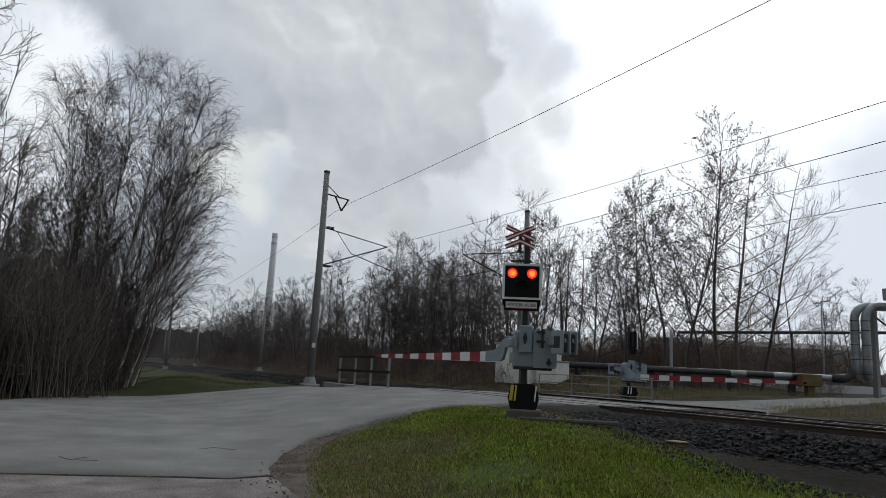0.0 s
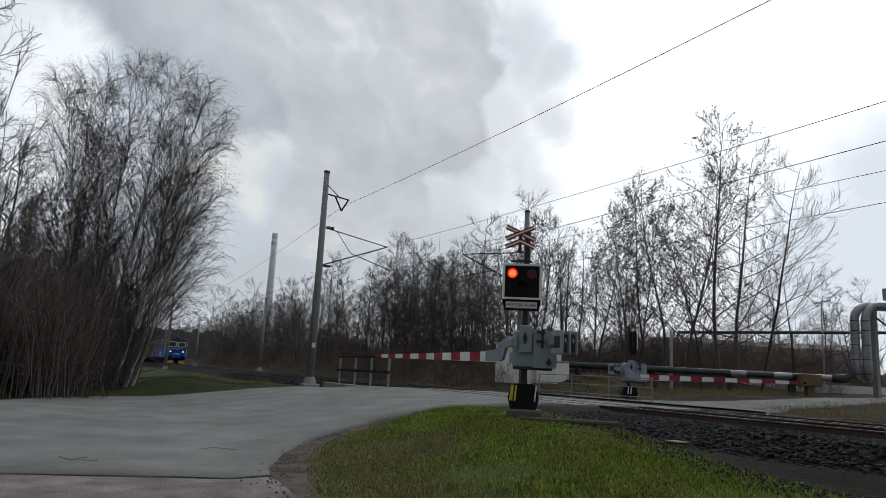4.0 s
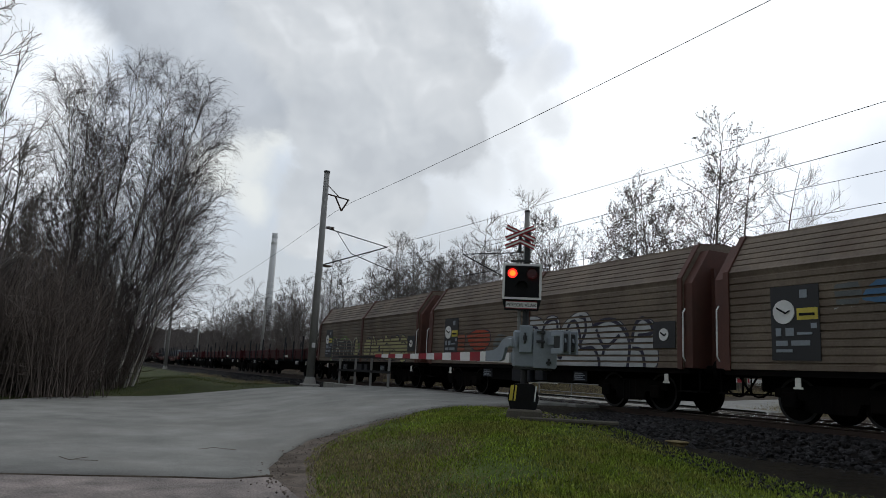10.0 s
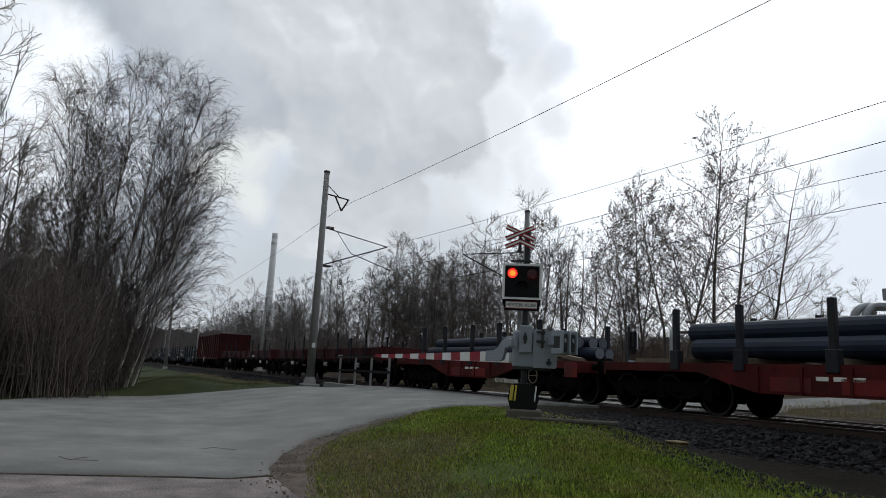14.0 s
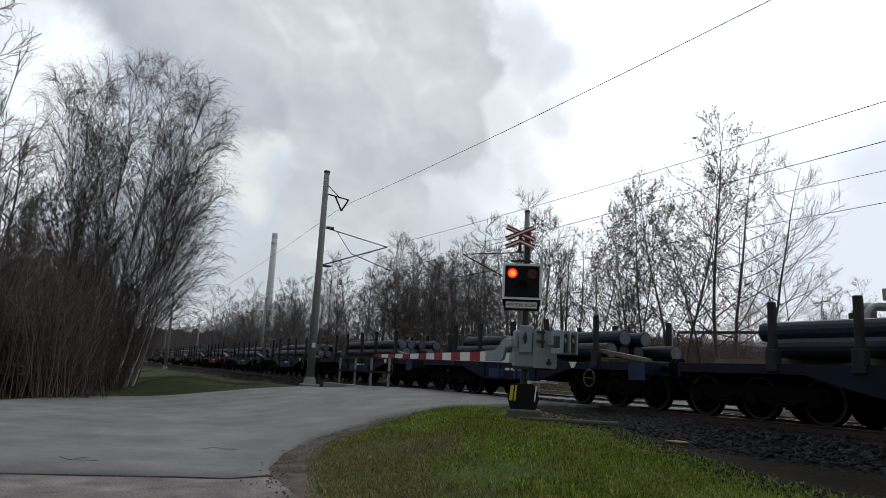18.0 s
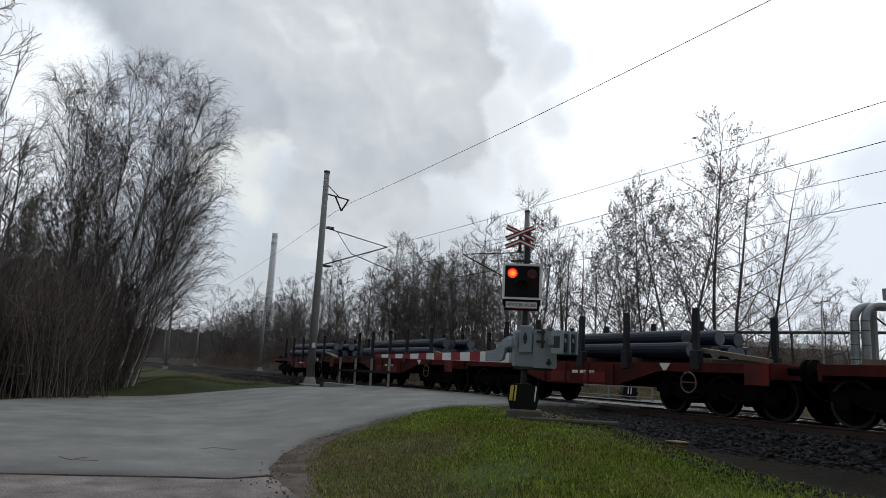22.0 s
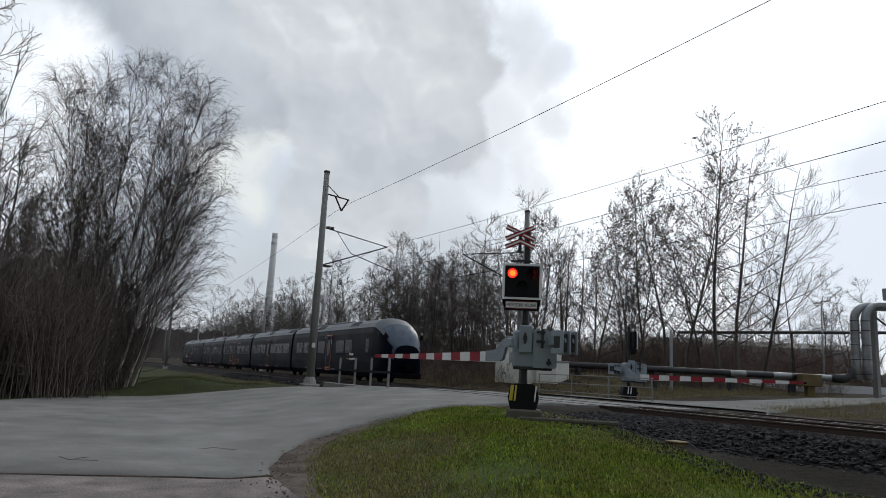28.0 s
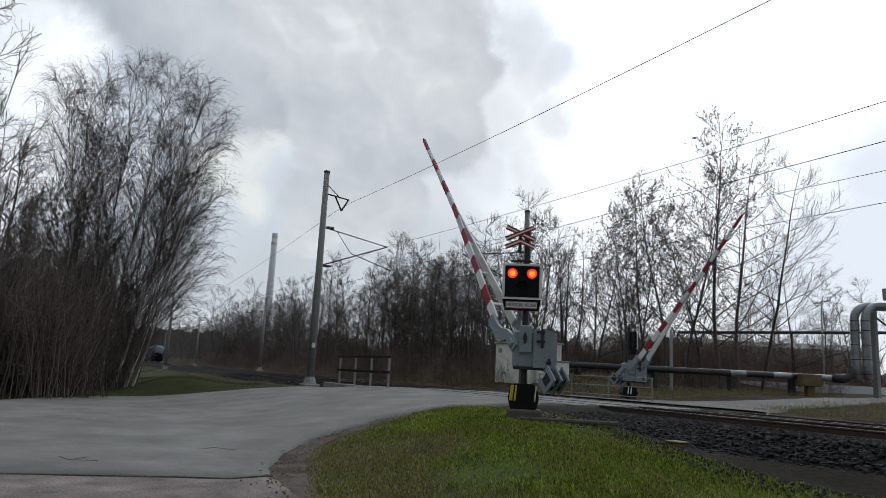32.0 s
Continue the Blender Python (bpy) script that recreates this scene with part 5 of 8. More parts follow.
def build_gondola():
    root = thing("gondola_wagon", (0, 0, 0), "oxide-red high-sided open freight wagon with pale lettering bars", "freight wagon")
    L = 14.04
    one("underframe", lambda bm: (box(bm, -L + 0.55, -1.3, 0.86, -0.55, 1.3, 1.0), box(bm, -L + 0.6, -0.3, 0.55, -0.6, 0.3, 0.9)), T["under"], root)
    for s in (-1, 1):
        w = one("side_wall", lambda bm: box(bm, -L + 0.58, min(s * 1.34, s * 1.40), 0.98, -0.58, max(s * 1.34, s * 1.40), 3.36), T["oxide"], root)
        one("top_rim", lambda bm: box(bm, -L + 0.52, s * 1.41 - 0.07, 3.30, -0.52, s * 1.41 + 0.07, 3.42, 0.015), T["oxide"], w)
        one("sill", lambda bm: box(bm, -L + 0.55, s * 1.41 - 0.05, 0.95, -0.55, s * 1.41 + 0.05, 1.13, 0.01), T["oxide"], w)
        for i in range(12):
            x = -L + 0.66 + (L - 1.32) * i / 11
            one("rib", lambda bm: prism(bm, [(x - 0.09, s * 1.40), (x - 0.05, s * 1.51), (x + 0.05, s * 1.51), (x + 0.09, s * 1.40)], 1.0, 3.32, "z"), T["oxide"], w)
        for x in (-4.6, -9.6):
            d = side_box("side_door", x - 0.85, x + 0.85, 1.15, 2.95, s * 1.40, T["oxide"], w)
            one("door_bar", lambda bm: box(bm, x - 0.9, s * 1.44 - 0.03, 2.9, x + 0.9, s * 1.44 + 0.03, 3.0), T["oxide"], d)
        for x, z, wd, h in ((-11.9, 2.55, 0.8, 0.1), (-11.9, 2.4, 0.6, 0.06), (-11.7, 2.2, 0.5, 0.1), (-11.7, 2.0, 0.5, 0.1), (-11.9, 1.78, 0.4, 0.1), (-12.6, 1.6, 0.3, 0.07), (-12.6, 1.45, 0.4, 0.05), (-10.9, 2.3, 0.3, 0.08), (-10.9, 2.0, 0.3, 0.08), (-10.8, 1.7, 0.25, 0.2), (-10.8, 1.45, 0.3, 0.15),
                            (-8.2, 1.6, 0.35, 0.3), (-2.2, 1.95, 0.25, 0.09), (-2.3, 1.75, 0.3, 0.05), (-2.3, 1.15, 0.5, 0.05), (-2.2, 1.35, 0.4, 0.06)):
            side_box("marking", x, x + wd, z, z + h, s * 1.402, M["hut"], w)
    for x in (-0.62, -L + 0.54):
        e = one("end_wall", lambda bm: (box(bm, x, -1.36, 0.98, x + 0.08, 1.36, 3.36), box(bm, x - 0.07, -1.4, 3.28, x + 0.15, 1.4, 3.42), box(bm, x - 0.08, -1.36, 2.1, x + 0.16, 1.36, 2.25), box(bm, x - 0.08, -1.36, 1.0, x + 0.16, 1.36, 1.15)), T["oxide"], root)
        for y in (-1.3, -0.45, 0.45, 1.3):
            one("end_rib", lambda bm: box(bm, x - 0.1, y - 0.05, 1.0, x + 0.18, y + 0.05, 3.34), T["oxide"], e)
    one("floor", lambda bm: box(bm, -L + 0.6, -1.32, 1.0, -0.6, 1.32, 1.08), T["oxide"], root)
    one("hand_wheel", lambda bm: (tube(bm, [(-8.6 + 0.22 * math.cos(a * 0.5236), -1.46, 0.95 + 0.22 * math.sin(a * 0.5236)) for a in range(13)], 0.018, 5), rod(bm, (-8.82, -1.46, 0.95), (-8.38, -1.46, 0.95), 0.015), rod(bm, (-8.6, -1.46, 0.73), (-8.6, -1.46, 1.17), 0.015)), M["hut"], root)
    for x in (-2.3, -L + 2.3):
        bogie_long(root, x)
    buffers(root, L)
    return root


def build_flat(colour, fresh, name_label):
    """Flat wagon with a fish-bellied sill and paired stakes, 13.4 m."""
    root = thing("flat_wagon", (0, 0, 0), name_label, "freight wagon", "flat wagons of the freight train")
    L = 13.4
    paint = T[colour]
    one("underframe", lambda bm: (box(bm, -L + 0.55, -1.1, 0.98, -0.55, 1.1, 1.1), box(bm, -L + 0.6, -0.3, 0.6, -0.6, 0.3, 0.98)), T["under"], root)
    for s in (-1, 1):
        def sill(bm):
            y = s * 1.32
            prism(bm, [(-L + 0.5, 0.96), (-L + 0.5, 1.16), (-0.5, 1.16), (-0.5, 0.96), (-3.6, 0.96), (-4.5, 0.72), (-5.2, 0.56), (-L + 5.2, 0.56), (-L + 4.5, 0.72), (-L + 3.6, 0.96)], y - 0.06, y + 0.06)
            for x in (-5.2, -6.2, -7.2, -8.2):
                box(bm, x - 0.03, min(y, y + s * 0.1), 0.58, x + 0.03, max(y, y + s * 0.1), 1.1)
        w = one("side_sill", sill, paint, root)
        for i in range(3):
            side_box("marking", -6.9 + i * 0.35, -6.65 + i * 0.35, 0.85, 0.93, s * 1.385, M["hut"], w)
        side_box("repair_patch", -1.12, -0.52, 0.72, 1.15, s * 1.385, T[fresh], w, "freshly painted end panel")
        for x0, x1 in ((-7.9, -7.0), (-6.4, -5.5)):
            side_box("sill_panel", x0, x1, 0.62, 0.9, s * 1.385, T[fresh], w, "panel in brighter paint")
        one("hook_sign", lambda bm: (prism(bm, [(-3.55, 1.15), (-3.2, 1.15), (-3.33, 0.98), (-3.42, 0.98)], s * 1.39 - 0.01, s * 1.39 + 0.01)), M["hut"], w)
    one("deck", lambda bm: box(bm, -L + 0.5, -1.28, 1.1, -0.5, 1.28, 1.15), T["stake"], root)
    for x in (-0.52, -L + 0.42):
        one("headstock", lambda bm: box(bm, x, -1.38, 0.85, x + 0.1, 1.38, 1.18, 0.01), paint, root)
    for x in (-2.45, -4.75, -6.55, -8.65, -10.45):
        one("bolster", lambda bm: box(bm, x - 0.1, -1.3, 1.15, x + 0.1, 1.3, 1.29, 0.01), T["timber"], root)
        for y in (-1.34, 1.34):
            one("stake", lambda bm: (box(bm, x - 0.075, y - 0.06, 1.12, x + 0.075, y + 0.06, 2.42, 0.015), box(bm, x - 0.13, y - 0.09, 1.0, x + 0.13, y + 0.09, 1.45, 0.015)), T["stake"], root)
    for q in ((-2.3, -1.0, 1.155, -0.9, -0.8, 1.26), (-L + 0.8, -0.6, 1.155, -L + 2.4, -0.35, 1.3)):
        one("loose_timber", lambda bm: box(bm, *q), T["timber"], root)
    one("loose_timber", lambda bm: prism(bm, [(-2.5, 1.42), (-2.5, 1.52), (-0.7, 1.27), (-0.7, 1.17)], -1.22, -1.02), T["timber"], root, "plank leaning on a bolster")
    one("hand_wheel", lambda bm: (tube(bm, [(-2.6 + 0.23 * math.cos(a * 0.5236), -1.44, 0.72 + 0.23 * math.sin(a * 0.5236)) for a in range(13)], 0.018, 5), rod(bm, (-2.83, -1.44, 0.72), (-2.37, -1.44, 0.72), 0.013)), T["timber"], root)
    for x in (-2.2, -L + 2.2):
        bogie_long(root, x)
    buffers(root, L)
    return root


def build_bundle(rng, x0, x1, layers, r):
    """Round steel bars laid in layers between the stakes."""
    root = thing("steel_bar_load", (0, 0, 0), "stacked dark round steel bars with bright ends on a flat wagon", "steel bars", "loads of steel bars")
    z = 1.29 + r
    per = int(2.3 / (2 * r))
    for layer in range(layers):
        count = per - layer - (rng.random() < 0.3)
        for i in range(count):
            y = (i - (count - 1) / 2) * 2 * r
            a, b = x0 + rng.uniform(-0.25, 0.35), x1 + rng.uniform(-0.5, 0.5) + 0.16 * i
            bar = one("bar", lambda bm: rod(bm, (a, y, z), (b, y, z), r * 0.985, r * 0.985, 14), T["bar"], root, smooth=False)
            for e, d in ((a, -1), (b, 1)):
                one("bar_end", lambda bm: rod(bm, (e - d * 0.01, y, z), (e + d * 0.006, y, z), r * 0.9, r * 0.9, 12), T["bar_end"], bar)
        z += 1.76 * r
    return root


def build_freight():
    build_engine()
    for k, paint in enumerate(PAINT):
        MOVES.append((build_hood_wagon(paint, k < 2), 17.15 + 14.30 * k))
    low = build_low_wagon()
    MOVES.append((low, 74.25))
    for u in (94.1, 114.1, 161.7, 181.9):
        MOVES.append((copy_thing(low, pose(0, 0, 0)), u))
    MOVES.append((build_gondola(), 202.4))
    red = build_flat("flat_red", "fresh_red", "red flat wagon with fish-bellied sills and steel stakes")
    blue = build_flat("flat_blue", "fresh_blue", "dark blue flat wagon with fish-bellied sills and steel stakes")
    spots = [(red, 134.2), (red, 147.75)] + [(blue, 216.1 + 13.5 * k) for k in range(6)] + [(red, 216.1 + 13.5 * k) for k in range(6, 12)]
    used = set()
    rng = random.Random(5)
    for src, u in spots:
        if id(src) in used:
            ob = copy_thing(src, pose(0, 0, 0))
        else:
            ob, _ = src, used.add(id(src))
        MOVES.append((ob, u))
        MOVES.append((build_bundle(rng, -10.6 + rng.uniform(-0.5, 0.3), -2.9 + rng.uniform(-0.8, 0.9), 2, rng.choice((0.19, 0.21, 0.23))), u))


build_freight()

# ---------------------------------------------------------------- passenger train
def build_unit():
    """Black five-car electric unit; x = 0 is the front corner of the leading car, and it runs towards -x."""
    root = thing("passenger_train", (0, 0, 0), "black five-car electric passenger train with a grey roof", "train")
    LEN = 83.4
    prof = [(0.0, 0.30), (1.26, 0.30), (1.38, 0.62), (1.41, 1.2), (1.41, 2.2), (1.38, 3.05), (1.31, 3.40), (1.16, 3.66), (0.80, 3.90), (0.40, 3.99), (0.0, 4.02)]
    half = prof
    full = half + [(-y, z) for y, z in reversed(half[1:-1])]
    N = len(full)
    roof_ids = {i for i in range(N) if full[i][1] > 3.3 and full[(i + 1) % N][1] > 3.3}

    def nose(d):
        """Ring of the front end, d metres beyond the corner."""
        f = d / 2.45
        top = 4.02 - 0.50 * f - 1.20 * f ** 2
        wide = 1 - 0.06 * f - 0.28 * f ** 4
        low = 0.30 + 0.12 * f ** 3
        out = []
        for y, z in full:
            q = (z - 0.30) / 3.72
            lean = 0.35 * f ** 2 * (1 - abs(q - 0.22))
            out.append((d * 0.92, y * wide * (1 - 0.12 * f ** 3 * q), low + (top - low) * q))
        return out
    cuts = [0.0, 18.9, 34.4, 49.9, 65.4, LEN]
    bodies = []
    for c in range(5):
        a, b = cuts[c] + (0.25 if c else 0), cuts[c + 1] - (0.25 if c < 4 else 0)
        def shell(bm):
            prism(bm, [p for p in full], a, b, "x")
            kill = [f for f in bm.faces if all(v.co.z > 3.35 for v in f.verts)]
            bmesh.ops.delete(bm, geom=kill, context="FACES")
        body = one("car_body", shell, T["unit_black"], root, "glossy black car body", smooth=False)
        def cover(bm):
            ids = [i for i in range(N) if full[i][1] > 3.35]
            for i in ids[:-1]:
                bm.faces.new([bm.verts.new(p) for p in ((a, *full[i]), (b, *full[i]), (b, *full[i + 1]), (a, *full[i + 1]))])
            bmesh.ops.remove_doubles(bm, verts=bm.verts, dist=0.001)
            bmesh.ops.recalc_face_normals(bm, faces=bm.faces)
            bmesh.ops.solidify(bm, geom=list(bm.faces), thickness=0.03)
        roof = one("roof", cover, T["unit_roof"], body, "pale grey roof")
        bodies.append((body, a, b))
        for k, (x0, x1) in enumerate(((a + 3.0, a + 5.4), (a + 8.0, a + 11.5))):
            if x1 < b - 0.5:
                one("roof_box", lambda bm: box(bm, x0, -0.8, 3.80, x1, 0.8, 4.04, 0.06), T["unit_roof"], roof)
        for k in range(2):
            x0 = a + 6.0 + 7.2 * k
            if x0 + 1.6 < b:
                for s in (-1, 1):
                    plate("roof_grille", [(x0, s * 1.22, 3.58), (x0 + 1.5, s * 1.22, 3.58), (x0 + 1.5, s * 0.92, 3.84), (x0, s * 0.92, 3.84)], T["stake"], roof, "", 0.03, (0, s * 0.7, 0.7))
    for x in cuts[1:-1]:
        one("gangway", lambda bm: prism(bm, [(y * 0.93, 0.45 + (z - 0.3) * 0.93) for y, z in full], x - 0.26, x + 0.26, "x"), M["black"], root)
    # rounded ends
    steps_n = [0.0, 0.5, 1.0, 1.4, 1.8, 2.1, 2.3, 2.42, 2.47]
    for way, x0, body in ((-1, 0.0, bodies[0][0]), (1, LEN, bodies[-1][0])):
        rings = [[(x0 + way * p[0], p[1], p[2]) for p in nose(d)] for d in steps_n]
        bms = {k: bmesh.new() for k in ("body", "roof", "glass")}
        for j, (r0, r1) in enumerate(zip(rings, rings[1:])):
            for i in range(N):
                quad = (r0[i], r0[(i + 1) % N], r1[(i + 1) % N], r1[i])
                q = (full[i][1] + full[(i + 1) % N][1]) / 2
                key = "body"
                if q > 3.62:
                    key = "roof" if j < 2 else "glass"
                elif q > 3.35:
                    key = "roof" if j < 3 else ("body" if j < 4 else "glass")
                elif q > 1.9 and j >= 6:
                    key = "glass"
                bm = bms[key]
                bm.faces.new([bm.verts.new(p) for p in quad])
        bms["body"].faces.new([bms["body"].verts.new(p) for p in rings[-1]])
        for key, bm in bms.items():
            bmesh.ops.remove_doubles(bm, verts=bm.verts, dist=0.0005)
            bmesh.ops.recalc_face_normals(bm, faces=bm.faces)
        part("nose", bms["body"], T["unit_black"], body, "rounded black nose", smooth=True)
        part("nose_roof", bms["roof"], T["unit_roof"], body, smooth=True)
        part("windscreen", bms["glass"], T["screen"], body, "large curved windscreen", smooth=True)
        for y in (-0.88, 0.88):
            one("lamp", lambda bm: rod(bm, (x0 + way * 2.25, y, 1.62), (x0 + way * 2.40, y * 0.98, 1.62), 0.055, 0.05, 10), T["lamp_red"] if way == 1 else T["lamp_white"], body, "lit tail lamp" if way == 1 else "lit headlamp")
        one("coupler", lambda bm: (box(bm, min(x0 + way * 2.3, x0 + way * 2.8), -0.2, 0.85, max(x0 + way * 2.3, x0 + way * 2.8), 0.2, 1.1, 0.04), box(bm, min(x0 + way * 2.2, x0 + way * 2.55), -0.9, 0.32, max(x0 + way * 2.2, x0 + way * 2.55), 0.9, 0.62, 0.05)), T["under"], body)
        for s in (-1, 1):
            one("mirror_camera", lambda bm: box(bm, x0 + way * 1.2 - 0.08, s * 1.42 - 0.06, 2.7, x0 + way * 1.2 + 0.08, s * 1.42 + 0.06, 3.0, 0.02), M["black"], body)
            # a small mark of pale and orange bars near each end
            b0 = x0 - way * 3.3
            for k, (dx, z, w, h, m) in enumerate(((0, 1.62, 0.28, 0.17, "w"), (0.30, 1.62, 0.24, 0.13, "w"), (0.56, 1.62, 0.22, 0.13, "w"), (0, 1.34, 0.24, 0.14, "w"), (0.28, 1.34, 0.2, 0.14, "w"), (0.52, 1.30, 0.22, 0.18, "w"), (0.78, 1.34, 0.2, 0.14, "w"), (1.02, 1.34, 0.2, 0.14, "w"), (1.26, 1.34, 0.2, 0.14, "w"), (-0.5, 1.62, 0.12, 0.07, "o"), (-0.32, 1.5, 0.12, 0.1, "o"), (-0.55, 1.36, 0.34, 0.1, "o"))):
                x = b0 + (dx if way < 0 else dx - 0.6)
                side_box("emblem_bar", x, x + w, z, z + h, s * 1.411, M["white"] if m == "w" else T["orange"], body)
    wins = [(0.5, 1.0), (3.5, 4.78), (5.1, 6.67), (9.24, 10.86), (11.15, 12.77), (13.02, 14.6), (14.9, 16.5)]
    for s in (-1, 1):
        y = s * 1.412
        for c, (body, a, b) in enumerate(bodies):
            if c in (0, 4):
                spans = [(w if c == 0 else (LEN - w[1], LEN - w[0])) for w in wins]
                doors = [(7.72, 8.82) if c == 0 else (LEN - 8.82, LEN - 7.72)]
            else:
                spans = [(a + 0.45 + 1.9 * k, a + 2.05 + 1.9 * k) for k in range(3)] + [(a + 8.0 + 2.2 * k, a + 9.9 + 2.2 * k) for k in range(3)]
                doors = [(a + 6.4, a + 7.5)]
            for x0, x1 in spans:
                w = side_box("window", x0, x1, 1.82, 2.62, y, T["unit_glass"], body, "dark tinted window", 0.008)
                side_box("window_edge", x0, x1, 2.62, 2.645, y, T["unit_roof"], w, "", 0.012)
                side_box("window_edge", x0, x1, 1.80, 1.82, y, T["unit_roof"], w, "", 0.012)
            for x0, x1 in doors:
                pts = [(x0, y, 0.72), (x1, y, 0.72), (x1, y, 3.08), (x0, y, 3.08)]
                d = side_box("door", x0 + 0.05, x1 - 0.05, 0.78, 3.02, y, T["unit_black"], body, "door in an orange frame")
                frame_part("door_frame", pts, 0.07, T["orange"] if c in (0, 4) else T["rust_text"], d, (0, s, 0), 0.02, "orange door frame")
                side_box("door_window", x0 + 0.25, x1 - 0.25, 1.6, 2.7, y + s * 0.012, T["unit_glass"], d)
                side_box("door_step", x0, x1, 0.58, 0.66, y, T["orange"], d)
            for x in ((a + 8.15, a + 14.0) if c == 0 else (a + 4.2, a + 9.95)):
                side_box("class_mark", x, x + 0.14, 2.42, 2.66, y + s * 0.01, M["white"], body)
                for k in range(4):
                    side_box("class_mark", x + 0.02, x + 0.1, 1.88 + k * 0.12, 1.94 + k * 0.12, y + s * 0.01, T["unit_roof"], body)
            side_box("line_display", a + 8.5, a + 9.9, 2.88, 2.96, y, T["unit_roof"], body)
            for k in range(3):
                side_box("vent", a + 4.0 + 3 * k, a + 5.2 + 3 * k, 0.62, 0.70, y - s * 0.02, T["unit_roof"], body)
        # large faded orange shapes on the middle car
        mid = bodies[2][0]
        for dx, w, z0, z1 in ((3.0, 0.5, 0.9, 2.6), (3.7, 1.1, 0.9, 2.1), (5.0, 1.1, 0.9, 2.1), (6.4, 2.0, 0.8, 1.2)):
            frame_part("faded_shape", [(36.0 + dx, y, z0), (36.0 + dx + w, y, z0), (36.0 + dx + w, y, z1), (36.0 + dx, y, z1)], 0.18, T["rust_text"], mid, (0, s, 0), 0.006)
    for x in (2.6, *cuts[1:-1], LEN - 2.6):
        bogie(root, x)
    one("underfloor", lambda bm: [box(bm, a + 2.0, -1.1, 0.35, b - 2.0, 1.1, 0.8) for _, a, b in bodies], T["under"], root)
    def pan(bm):
        for q in (-0.6, 0.6):
            box(bm, 27.2, q - 0.05, 4.12, 29.2, q + 0.05, 4.2)
            rod(bm, (29.0, q, 4.18), (27.7, q * 0.6, 4.85), 0.03)
            rod(bm, (27.7, q * 0.6, 4.85), (29.0, q * 0.8, 5.42), 0.025)
        for x in (28.85, 29.15):
            tube(bm, [(x, -0.8, 5.34), (x, -0.5, 5.48), (x, 0.5, 5.48), (x, 0.8, 5.34)], 0.025, 5)
    one("pantograph", pan, M["dark_steel"], root)
    UNIT.append(root)


build_unit()

# ---------------------------------------------------------------- level-crossing gates
G = dict(
    lamp_on=surface("glowing_signal_lens", (0.25, 0.005, 0.005), 0.3, vary=0.0, bump=0.0, glow=(1.0, 0.022, 0.016, 1.7)),
    lamp_core=surface("glowing_lens_core", (0.3, 0.05, 0.01), 0.3, vary=0.0, bump=0.0, glow=(1.0, 0.23, 0.02, 1.6)),
    lamp_off=surface("unlit_signal_lens", (0.085, 0.006, 0.008), 0.25, vary=0.1, bump=0.0),
    sign_back=surface("sign_back", (0.30, 0.30, 0.30), 0.6, 0.2, vary=0.1, bump=0.0),
)
BOOMS, LAMPS = [], []


def words(text, size, material, parent, m, label=""):
    """Lettering with the built-in font, turned into a mesh."""
    cu = bpy.data.curves.new("letters", "FONT")
    cu.body, cu.size, cu.extrude, cu.align_x, cu.align_y = text, size, 0.003, "CENTER", "CENTER"
    tmp = bpy.data.objects.new("letters", cu)
    me = bpy.data.meshes.new_from_object(tmp)
    bpy.data.objects.remove(tmp)
    me.materials.clear()
    me.materials.append(material)
    ob = shared("lettering", me, parent, m)
    if label:
        ob["label"] = label
    return ob


